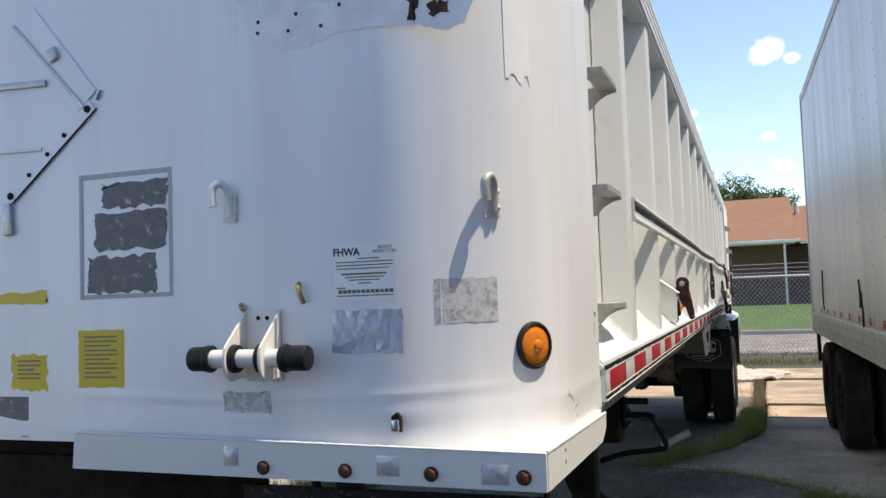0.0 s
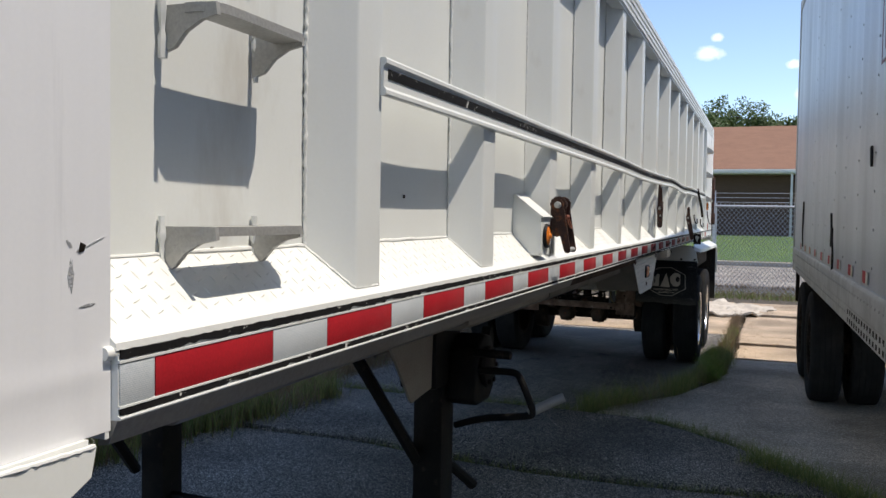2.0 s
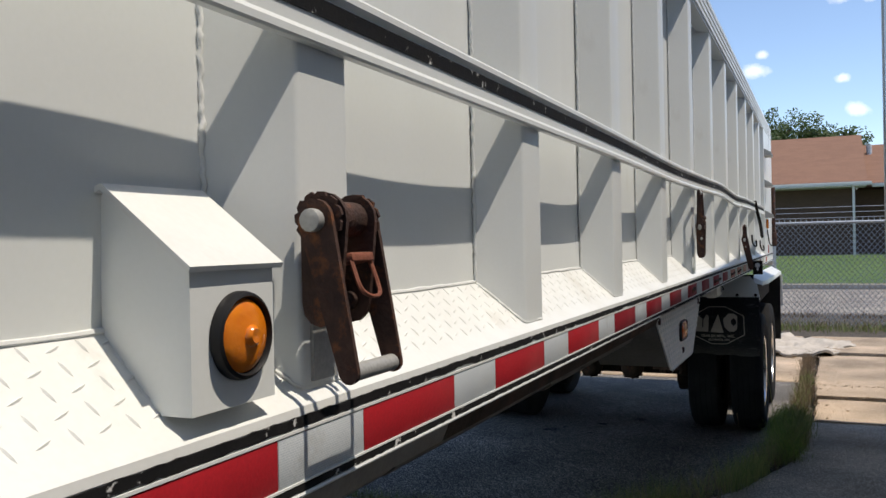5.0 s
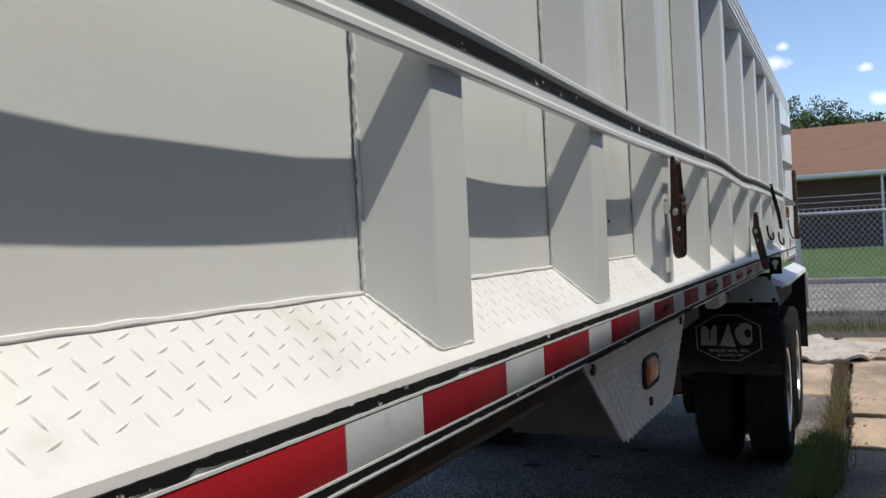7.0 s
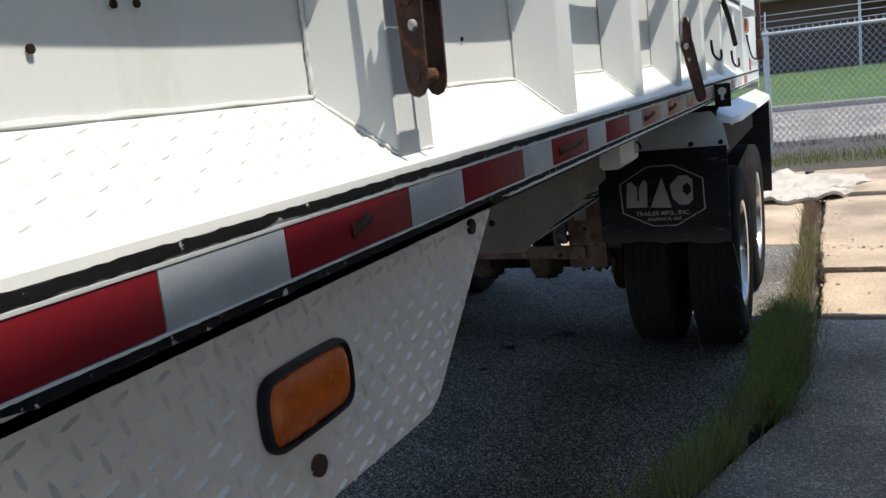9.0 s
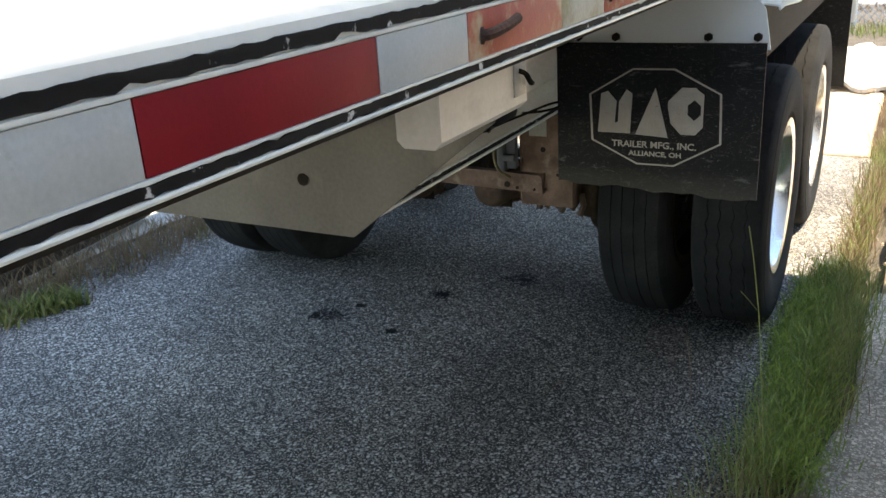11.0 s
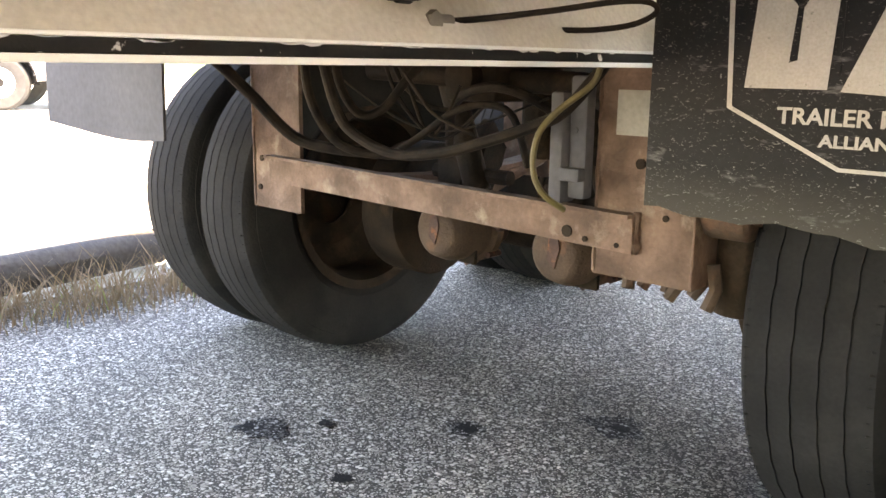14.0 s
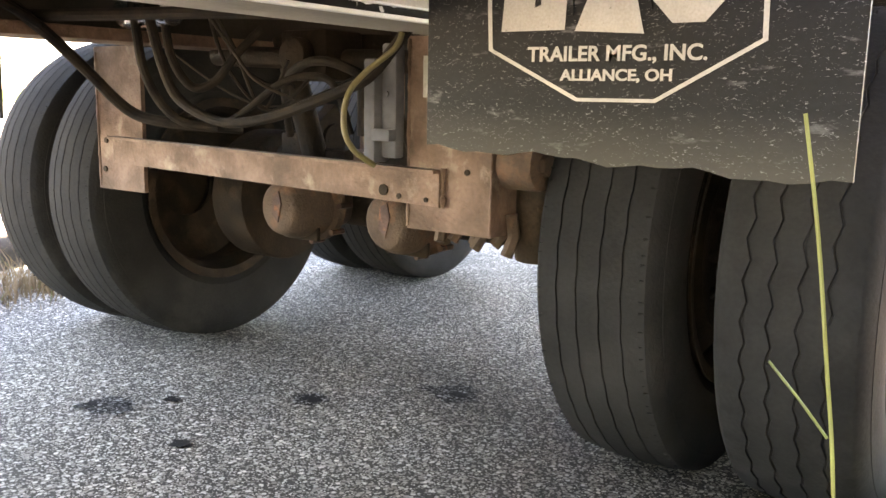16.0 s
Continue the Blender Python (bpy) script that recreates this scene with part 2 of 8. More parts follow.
FLAP = material("black_flap_rubber", (0.0095, 0.0097, 0.0103), (0.020, 0.0198, 0.0205), 0.6, scale=5, fine=120, bump=0.15, bump_size=0.003, spec=0.18,
                stain=(0.10, 0.10, 0.10), stain_scale=24.0, stretch=(0.5, 1, 1.7), stain_at=(0.60, 0.70))
GREYFLAP = material("grey_flap_rubber", (0.085, 0.085, 0.092), (0.115, 0.115, 0.122), 0.9, scale=5, fine=60, spec=0.08)
PRINT = material("cream_print", (0.42, 0.395, 0.35), (0.33, 0.305, 0.27), 0.6, scale=30, fine=250, stain=(0.2, 0.19, 0.17), stain_scale=70.0, stain_at=(0.64, 0.70))
BAR = material("pale_grey_print", (0.62, 0.64, 0.66), (0.50, 0.52, 0.54), 0.6, scale=30, fine=250)
INK = material("black_ink", (0.03, 0.03, 0.03), rough=0.6, bump=0)
PAPER = material("white_label", (0.90, 0.91, 0.90), (0.82, 0.83, 0.82), 0.5, scale=12, fine=200, bump=0.05)
YELLOW = material("yellow_label", (0.68, 0.50, 0.015), (0.56, 0.42, 0.02), 0.4, scale=14, fine=200, stain=(0.4, 0.35, 0.2), stain_scale=20, stain_at=(0.62, 0.72))
FOIL = material("crinkled_foil", (0.66, 0.67, 0.69), (0.52, 0.53, 0.55), 0.34, metal=0.55, scale=22, amount=0.8, fine=38, bump=0.45, bump_size=0.008)
WORN = material("worn_decal", (0.34, 0.34, 0.33), (0.60, 0.60, 0.59), 0.6, scale=55, amount=1.0, fine=200, stain=(0.62, 0.62, 0.62), stain_scale=60, stain_at=(0.48, 0.56))
DARKDECAL = material("dark_worn_decal", (0.13, 0.135, 0.14), (0.20, 0.20, 0.205), 0.6, scale=30, fine=120, bump=0.3, stain=(0.42, 0.42, 0.43), stain_scale=38, stain_at=(0.6, 0.68))
CHALK = material("bare_sealed_patch", (0.86, 0.87, 0.88), (0.70, 0.72, 0.74), 0.55, scale=14, amount=0.8, fine=60, bump=0.4, bump_size=0.008)
RUST = material("rusty_steel", (0.078, 0.036, 0.024), (0.038, 0.021, 0.017), 0.75, metal=0.2, scale=28, amount=0.9, fine=160, bump=0.6,
                stain=(0.22, 0.075, 0.026), stain_scale=36, stain_at=(0.55, 0.7))
RUSTRED = material("red_oxide_rust", (0.24, 0.075, 0.04), (0.15, 0.05, 0.03), 0.8, scale=40, fine=200, bump=0.4)
DIRTY = material("road_dirt_brown_steel", (0.185, 0.113, 0.080), (0.085, 0.050, 0.034), 0.85, scale=13, amount=1.0, fine=110, bump=0.8,
                 stain=(0.26, 0.20, 0.15), stain_scale=14, stain_at=(0.56, 0.74))
# road dirt on the running gear; on the rear lip it stands for shade
CHAMBER = material("road_dirt_and_shade", (0.085, 0.056, 0.040), (0.05, 0.034, 0.025), 0.85, scale=11, amount=0.9, fine=140, bump=0.6, spec=0.2,
                   stain=(0.15, 0.075, 0.045), stain_scale=10.0, stain_at=(0.54, 0.72))
GREASE = material("dark_greasy_steel", (0.013, 0.0095, 0.007), (0.032, 0.022, 0.015), 0.75, scale=12, amount=0.9, fine=120, bump=0.6, spec=0.1,
                  stain=(0.055, 0.036, 0.024), stain_scale=9.0, stain_at=(0.56, 0.75))
BLACKOIL = material("black_oily_steel", (0.011, 0.011, 0.012), (0.022, 0.020, 0.018), 0.6, scale=14, amount=0.8, fine=110, bump=0.3, spec=0.15,
                    stain=(0.05, 0.042, 0.035), stain_scale=18.0, stain_at=(0.62, 0.74))
# near black: the darkness under the bodies is put into this colour
CAVITY = material("shade_dark_steel", (0.035, 0.030, 0.026), (0.018, 0.016, 0.014), 0.8, scale=5, fine=90, spec=0.15)
CREAM = material("cream_frame_paint", (0.75, 0.725, 0.68), (0.66, 0.63, 0.57), 0.45, scale=3, amount=0.7, stretch=(1, 0.5, 1.2), fine=130, bump=0.08,
                 stain=(0.33, 0.28, 0.21), stain_scale=3.2, stain_at=(0.58, 0.85))
# cream darkened for the shade on the rail foot, with brown stains
FOOTSHADE = material("shade_toned_cream_paint", (0.56, 0.53, 0.47), (0.45, 0.42, 0.36), 0.55, scale=5, amount=0.8, stretch=(1, 0.4, 1), fine=130, bump=0.08,
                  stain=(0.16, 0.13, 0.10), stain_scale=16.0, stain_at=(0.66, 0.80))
ALU = material("polished_aluminium", (0.75, 0.76, 0.77), (0.62, 0.63, 0.64), 0.22, metal=0.9, scale=10, fine=150, bump=0.05)
GALV = material("galvanised_steel", (0.46, 0.48, 0.50), (0.36, 0.38, 0.40), 0.42, metal=0.7, scale=18, fine=150, bump=0.1)
GREYMETAL = material("bare_grey_step_metal", (0.42, 0.42, 0.40), (0.33, 0.32, 0.30), 0.5, metal=0.3, scale=14, fine=170, bump=0.2)
HOSE = material("black_hose", (0.009, 0.0075, 0.0065), (0.028, 0.021, 0.016), 0.75, scale=20, amount=0.9, fine=150, bump=0.2, spec=0.1)
AMBER = material("amber_lens", (0.78, 0.22, 0.012), (0.62, 0.15, 0.01), 0.16, scale=20, fine=70, bump=0.35, bump_size=0.004, spec=0.7)
AMBER_DULL = material("dull_amber_lens", (0.60, 0.125, 0.010), (0.42, 0.07, 0.008), 0.25, scale=14, fine=90, bump=0.2)
REDLENS = material("red_lens", (0.5, 0.05, 0.02), rough=0.25, fine=90)
BLUE = material("blue_fender_paint", (0.016, 0.14, 0.52), (0.012, 0.11, 0.44), 0.14, scale=8, fine=120, bump=0.03)
BOXSKIN = material("old_white_trailer_skin", (0.53, 0.54, 0.55), (0.42, 0.43, 0.44), 0.38, metal=0.25, scale=2.2, amount=0.8, stretch=(1, 1, 0.12), fine=110, bump=0.06,
                   stain=(0.27, 0.27, 0.26), stain_scale=4.0, stain_at=(0.56, 0.85))
BOXRAIL = material("grey_bottom_rail", (0.42, 0.42, 0.40), (0.30, 0.29, 0.27), 0.5, scale=6, amount=0.8, fine=120, bump=0.15, stain=(0.2, 0.18, 0.15), stain_scale=9, stain_at=(0.58, 0.8))
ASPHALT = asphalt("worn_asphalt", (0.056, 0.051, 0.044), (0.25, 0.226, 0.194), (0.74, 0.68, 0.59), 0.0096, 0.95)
# PALE: the asphalt again, lightened to stand for skylight on open ground
PALE = asphalt("skylit_asphalt", (0.33, 0.275, 0.215), (0.62, 0.53, 0.425), (1.0, 0.88, 0.72), 0.0115, 0.92)
CONCRETE = asphalt("weathered_pale_paving", (0.50, 0.375, 0.26), (0.61, 0.48, 0.345), (0.78, 0.645, 0.49), 0.010, 0.6)
DIRT = material("soil_in_joints", (0.055, 0.045, 0.032), (0.10, 0.082, 0.06), 0.95, scale=9, amount=0.9, fine=70, bump=0.9, bump_size=0.02)
ROADM = asphalt("pale_road", (0.30, 0.265, 0.225), (0.42, 0.38, 0.33), (0.55, 0.50, 0.44), 0.012, 0.6)
KERBM = material("concrete_kerb", (0.36, 0.32, 0.27), (0.27, 0.24, 0.20), 0.9, scale=3, fine=60, bump=0.5)
LAWN = material("mown_lawn", (0.072, 0.135, 0.030), (0.105, 0.17, 0.042), 0.9, scale=0.7, amount=0.9, fine=35, bump=1.0, bump_size=0.05)
SUNGROUND = material("dry_gravel_lot", (0.40, 0.375, 0.33), (0.32, 0.30, 0.26), 0.95, scale=1.0, fine=50, bump=0.5, bump_size=0.02)
BRICK = material("brown_brick", (0.085, 0.055, 0.042), (0.12, 0.08, 0.06), 0.9, scale=4, stretch=(1, 1, 6), fine=40, bump=0.4, bump_size=0.02)
ROOF = material("brown_shingles", (0.24, 0.125, 0.078), (0.19, 0.10, 0.065), 0.9, scale=1.5, stretch=(1, 1, 5), fine=22, bump=0.5, bump_size=0.03)
FASCIA = material("white_fascia", (0.6, 0.6, 0.58), rough=0.5, fine=40)
BARK = material("bark", (0.09, 0.065, 0.045), (0.06, 0.045, 0.03), 0.9, scale=12, fine=60, bump=0.8, bump_size=0.02)
# stained white paint, greyed for the shade under the rail
SILL = material("dirty_shade_grey_paint", (0.31, 0.29, 0.25), (0.23, 0.21, 0.18), 0.6, scale=4, amount=0.8, stretch=(1, 0.6, 1), fine=120, bump=0.15,
                stain=(0.2, 0.17, 0.13), stain_scale=5.0, stain_at=(0.58, 0.85))
# grimy grey, darkened further for the shade under the body
SHADEDUST = material("grimy_shade_grey_plate", (0.19, 0.175, 0.15), (0.14, 0.125, 0.105), 0.7, scale=4, amount=0.9, stretch=(1, 1, 0.4), fine=110, bump=0.15,
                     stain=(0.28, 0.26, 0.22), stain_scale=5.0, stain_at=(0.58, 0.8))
WOOD = material("grey_weathered_timber", (0.06, 0.05, 0.042), (0.035, 0.028, 0.024), 0.9, scale=8, stretch=(1, 6, 6), fine=70, bump=0.6)
TARP = material("dusty_canvas", (0.52, 0.46, 0.38), (0.42, 0.36, 0.29), 0.9, scale=5, fine=50, bump=0.5, bump_size=0.01)
YELLOWHOSE = material("yellowish_hose", (0.12, 0.095, 0.035), (0.08, 0.062, 0.03), 0.6, scale=20, fine=150)
GREYFRAME = material("grey_tape_frame", (0.42, 0.43, 0.44), (0.5, 0.51, 0.52), 0.6, scale=30, fine=120)
DARKPRINT = material("dark_print", (0.16, 0.15, 0.12), (0.10, 0.10, 0.09), 0.6, scale=60, fine=300, bump=0)
BOXBLACK = material("black_plastic_box", (0.009, 0.009, 0.010), (0.016, 0.016, 0.017), 0.5, scale=14, fine=90, bump=0.1, spec=0.3)
VANWHITE = material("white_van_paint", (0.72, 0.72, 0.70), (0.66, 0.66, 0.64), 0.35, scale=3, fine=60, bump=0.02)
GLASSD = material("dark_window_glass", (0.02, 0.025, 0.03), rough=0.08, bump=0, spec=0.8)
GREEN = leafy("tree_leaves", (0.035, 0.075, 0.018), (0.075, 0.13, 0.03))
GRASS = leafy("grass_blades", (0.095, 0.14, 0.032), (0.31, 0.31, 0.11))
BUSH = leafy("fresh_weed_leaves", (0.10, 0.17, 0.028), (0.27, 0.34, 0.07))
DRYGRASS = leafy("dry_weeds", (0.25, 0.165, 0.10), (0.15, 0.105, 0.055))


# dust and scuffs on the printed flap
n, l = FLAP.node_tree.nodes, FLAP.node_tree.links
sepf, flap_dust, scuff, scuffmap = n.new("ShaderNodeSeparateXYZ"), n.new("ShaderNodeMapRange"), n.new("ShaderNodeTexNoise"), n.new("ShaderNodeMapping")
l.new(n["Texture Coordinate"].outputs["Object"], sepf.inputs["Vector"])
l.new(sepf.outputs["Z"], flap_dust.inputs["Value"])
flap_dust.inputs["From Min"].default_value, flap_dust.inputs["From Max"].default_value = 0.815, 0.735
flap_dust.inputs["To Max"].default_value = 0.5
l.new(n["Texture Coordinate"].outputs["Object"], scuffmap.inputs["Vector"])
scuffmap.inputs["Scale"].default_value = (120.0, 1.0, 300.0)
scuff.inputs["Scale"].default_value, scuff.inputs["Detail"].default_value, scuff.inputs["Distortion"].default_value = 1.0, 2.0, 1.6
l.new(scuffmap.outputs["Vector"], scuff.inputs["Vector"])
scuffr = n.new("ShaderNodeMapRange")
scuffr.inputs["From Min"].default_value, scuffr.inputs["From Max"].default_value, scuffr.inputs["To Max"].default_value = 0.645, 0.69, 0.65
l.new(scuff.outputs["Fac"], scuffr.inputs["Value"])
prev_col = n["Principled BSDF"].inputs["Base Color"].links[0].from_socket
for fac, tint in ((flap_dust, (0.085, 0.078, 0.062, 1)), (scuffr, (0.20, 0.20, 0.195, 1))):
    layer = n.new("ShaderNodeMixRGB")
    layer.inputs["Color2"].default_value = tint
    l.new(fac.outputs["Result"], layer.inputs["Fac"])
    l.new(prev_col, layer.inputs["Color1"])
    prev_col = layer.outputs["Color"]
l.new(prev_col, n["Principled BSDF"].inputs["Base Color"])

# fine cell pattern of the white tape
n, l = SILVER.node_tree.nodes, SILVER.node_tree.links
brick_pattern, sepv, comv = n.new("ShaderNodeTexBrick"), n.new("ShaderNodeSeparateXYZ"), n.new("ShaderNodeCombineXYZ")
l.new(n["Texture Coordinate"].outputs["Object"], sepv.inputs["Vector"])
l.new(sepv.outputs["Y"], comv.inputs["X"])
l.new(sepv.outputs["Z"], comv.inputs["Y"])
l.new(comv.outputs["Vector"], brick_pattern.inputs["Vector"])
brick_pattern.inputs["Scale"].default_value, brick_pattern.inputs["Brick Width"].default_value, brick_pattern.inputs["Row Height"].default_value = 105.0, 0.5, 0.27
brick_pattern.inputs["Mortar Size"].default_value, brick_pattern.inputs["Mortar Smooth"].default_value = 0.05, 0.3
brick_pattern.inputs["Color1"].default_value, brick_pattern.inputs["Color2"].default_value, brick_pattern.inputs["Mortar"].default_value = (0.72, 0.77, 0.80, 1), (0.80, 0.84, 0.86, 1), (1, 1, 1, 1)
cells = n.new("ShaderNodeMixRGB")
cells.blend_type, cells.inputs["Fac"].default_value = "MULTIPLY", 0.9
old = n["Principled BSDF"].inputs["Base Color"].links[0].from_socket
l.new(old, cells.inputs["Color1"])
l.new(brick_pattern.outputs["Color"], cells.inputs["Color2"])
l.new(cells.outputs["Color"], n["Principled BSDF"].inputs["Base Color"])


# ---- helpers for shapes ----
def box(bm, x0, x1, y0, y1, z0, z1, bevel=0.0):
    r = bmesh.ops.create_cube(bm, size=1.0)
    bmesh.ops.scale(bm, vec=(x1 - x0, y1 - y0, z1 - z0), verts=r["verts"])
    bmesh.ops.translate(bm, vec=((x0 + x1) / 2, (y0 + y1) / 2, (z0 + z1) / 2), verts=r["verts"])
    if bevel:
        es = list({e for v in r["verts"] for e in v.link_edges})
        bmesh.ops.bevel(bm, geom=es, offset=bevel, segments=2, affect="EDGES", profile=0.5)


def prism(bm, pts, axis, a, b):
    """A polygon in the plane across axis, pushed from a to b. pts: the other two coordinates in xyz order."""
    def at(p, s):
        return {"x": (s, p[0], p[1]), "y": (p[0], s, p[1]), "z": (p[0], p[1], s)}[axis]
    lo, hi = [bm.verts.new(at(p, a)) for p in pts], [bm.verts.new(at(p, b)) for p in pts]
    k = len(pts)
    fs = [bm.faces.new(lo), bm.faces.new(hi[::-1])]
    fs += [bm.faces.new((lo[i], hi[i], hi[(i + 1) % k], lo[(i + 1) % k])) for i in range(k)]
    bmesh.ops.recalc_face_normals(bm, faces=fs)
    return fs


def cyl(bm, p, q, r, seg=16, r2=None, bevel=0.0):
    p, q = Vector(p), Vector(q)
    m = Matrix.Translation((p + q) / 2) @ (q - p).to_track_quat("Z", "Y").to_matrix().to_4x4()
    g = bmesh.ops.create_cone(bm, cap_ends=True, segments=seg, radius1=r, radius2=r if r2 is None else r2, depth=(q - p).length, matrix=m)
    if bevel:
        caps = [f for f in {f for v in g["verts"] for f in v.link_faces} if len(f.verts) > 4]
        bmesh.ops.bevel(bm, geom=list({e for f in caps for e in f.edges}), offset=bevel, segments=2, affect="EDGES", profile=0.5)


def smooth_path(pts, steps=6):
    pts = [Vector(p) for p in pts]
    out = []
    for i in range(len(pts) - 1):
        p0, p1, p2, p3 = pts[max(i - 1, 0)], pts[i], pts[i + 1], pts[min(i + 2, len(pts) - 1)]
        for k in range(steps):
            t = k / steps
            out.append(0.5 * (2 * p1 + (p2 - p0) * t + (2 * p0 - 5 * p1 + 4 * p2 - p3) * t * t + (3 * p1 - p0 - 3 * p2 + p3) * t ** 3))
    return out + [pts[-1]]


def tube(bm, pts, r, seg=8, steps=6, wobble=0.0, rng=None):
    """A round bar or hose along a smooth path."""
    path = smooth_path(pts, steps) if steps > 1 else [Vector(p) for p in pts]
    rings, up = [], None
    for i, p in enumerate(path):
        d = (path[min(i + 1, len(path) - 1)] - path[max(i - 1, 0)]).normalized()
        if up is None:
            up = d.orthogonal().normalized()
        up = (up - d * up.dot(d)).normalized()
        side = d.cross(up)
        rr = r * (1 + (rng.uniform(-wobble, wobble) if rng else 0))
        rings.append([bm.verts.new(p + rr * (math.cos(2 * math.pi * k / seg) * up + math.sin(2 * math.pi * k / seg) * side)) for k in range(seg)])
    for a, b in zip(rings, rings[1:]):
        for k in range(seg):
            bm.faces.new((a[k], a[(k + 1) % seg], b[(k + 1) % seg], b[k]))
    bm.faces.new(rings[0][::-1])
    bm.faces.new(rings[-1])


def lathe(bm, profile, seg, axis="x", centre=(0, 0, 0), wave=None):
    """Turns a closed profile of (along the axis, radius) about the axis. wave(i, k): a shift along the axis."""
    c = Vector(centre)
    rings = []
    for k in range(seg):
        a = 2 * math.pi * k / seg
        ring = []
        for i, (u, r) in enumerate(profile):
            u2 = u + (wave(i, k) if wave else 0)
            v = (u2, r * math.cos(a), r * math.sin(a)) if axis == "x" else (r * math.cos(a), u2, r * math.sin(a)) if axis == "y" else (r * math.cos(a), r * math.sin(a), u2)
            ring.append(bm.verts.new(c + Vector(v)))
        rings.append(ring)
    n, fs = len(profile), []
    for k in range(seg):
        a, b = rings[k], rings[(k + 1) % seg]
        for i in range(n):
            fs.append(bm.faces.new((a[i], a[(i + 1) % n], b[(i + 1) % n], b[i])))
    bmesh.ops.recalc_face_normals(bm, faces=fs)


def mesh_of(name, bm, mat, smooth=None):
    me = bpy.data.meshes.new(name)
    bm.to_mesh(me)
    bm.free()
    if mat:
        me.materials.append(mat)
    if smooth is not None:
        me.set_sharp_from_angle(angle=radians(smooth))
        me.polygons.foreach_set("use_smooth", [True] * len(me.polygons))
    return me


def thing(name, at, label, category, group="", kind=""):
    ob = new(name)
    ob.location = at
    ob.empty_display_size = 0.1
    return tagged(ob, label, category, group, kind)


def hang(ob, parent):
    """Makes ob a part of parent and leaves it where it stands."""
    base = Matrix.Translation(parent.location) if parent.type == "EMPTY" else parent.matrix_basis.copy()
    if parent.parent:
        base = parent.parent.matrix_basis @ parent.matrix_parent_inverse @ parent.matrix_basis
    ob.parent = parent
    ob.matrix_parent_inverse = base.inverted()
    return ob


def part(name, bm, mat, parent, label="", smooth=30, at=None):
    """Links a bmesh (or a ready mesh) as one part."""
    me = bm if isinstance(bm, bpy.types.Mesh) else mesh_of(name, bm, mat, smooth)
    ob = new(name, me)
    if at is not None:
        ob.matrix_basis = at if isinstance(at, Matrix) else Matrix.Translation(at)
    if parent is not None:
        hang(ob, parent)
    if label:
        tagged(ob, label)
    return ob


def lone(name, bm, mat, label, category, group="", kind="", smooth=30, at=None):
    ob = part(name, bm, mat, None, "", smooth, at)
    return tagged(ob, label, category, group, kind)


def lettering(name, text, size, mat, m, parent, depth=0.0008, stretch=1.0, bold=0.0):
    cu = bpy.data.curves.new(name, "FONT")
    cu.body, cu.size, cu.extrude, cu.align_x, cu.offset = text, size, depth, "CENTER", bold
    tmp = new("tmp_text", cu)
    me = bpy.data.meshes.new_from_object(tmp.evaluated_get(bpy.context.evaluated_depsgraph_get()))
    bpy.data.objects.remove(tmp)
    me.name = name
    me.transform(m @ Matrix.Diagonal((stretch, 1, 1, 1)))
    me.materials.clear()
    me.materials.append(mat)
    return part(name, me, mat, parent)


# ---- ground, paving, road ----
def sheet(name, x0, x1, y0, y1, z, mat, label, category, nx=1, ny=1, rise=None):
    bm = bmesh.new()
    vs = [[bm.verts.new((x0 + (x1 - x0) * i / nx, y0 + (y1 - y0) * j / ny, z + (rise(x0 + (x1 - x0) * i / nx, y0 + (y1 - y0) * j / ny) if rise else 0)))
           for i in range(nx + 1)] for j in range(ny + 1)]
    for j in range(ny):
        for i in range(nx):
            bm.faces.new((vs[j][i], vs[j][i + 1], vs[j + 1][i + 1], vs[j + 1][i]))
    return lone(name, bm, mat, label, category, kind="structure", smooth=40)


ground = sheet("ground", -1500, 1500, -1500, 1500, -0.10, DIRT, "brown soil with dry grass reaching the horizon", "ground")
lot = sheet("gravel_lot", -70, -3.45, -40, 60, -0.012, SUNGROUND, "pale sunlit gravel yard with dry grass", "gravel lot", 60, 1,
            rise=lambda x, y: 0.0125 * min(12, max(0, -3.6 - x)))
pavement = thing("pavement", (0, 6, 0), "old asphalt and pale paving slabs with weedy joints", "pavement", kind="structure")


def slab(pts, z, mat, seed):
    """One paving slab: a worn outline with a rounded edge, 12 cm thick."""
    rng = random.Random(seed)
    out = []
    for (ax, ay), (bx, by) in zip(pts, pts[1:] + pts[:1]):
        n = max(2, int(math.hypot(bx - ax, by - ay) / 0.22))
        for k in range(n):
            w = 0.012 if 0 < k else 0.0
            out.append((ax + (bx - ax) * k / n + rng.uniform(-w, w), ay + (by - ay) * k / n + rng.uniform(-w, w)))
    bm = bmesh.new()
    cx, cy = sum(p[0] for p in out) / len(out), sum(p[1] for p in out) / len(out)
    def ring(shrink, zz):
        r = []
        for x, y in out:
            d = math.hypot(cx - x, cy - y)
            r.append(bm.verts.new((x + (cx - x) / d * shrink, y + (cy - y) / d * shrink, zz)))
        return r
    a, b, c = ring(0.02, z - 0.085), ring(0.02, z - 0.014), ring(0.036, z)
    k = len(out)
    for lo, hi in ((a, b), (b, c)):
        for i in range(k):
            bm.faces.new((lo[i], lo[(i + 1) % k], hi[(i + 1) % k], hi[i]))
    bm.faces.new(c)
    part("slab", bm, mat, pavement, smooth=60)


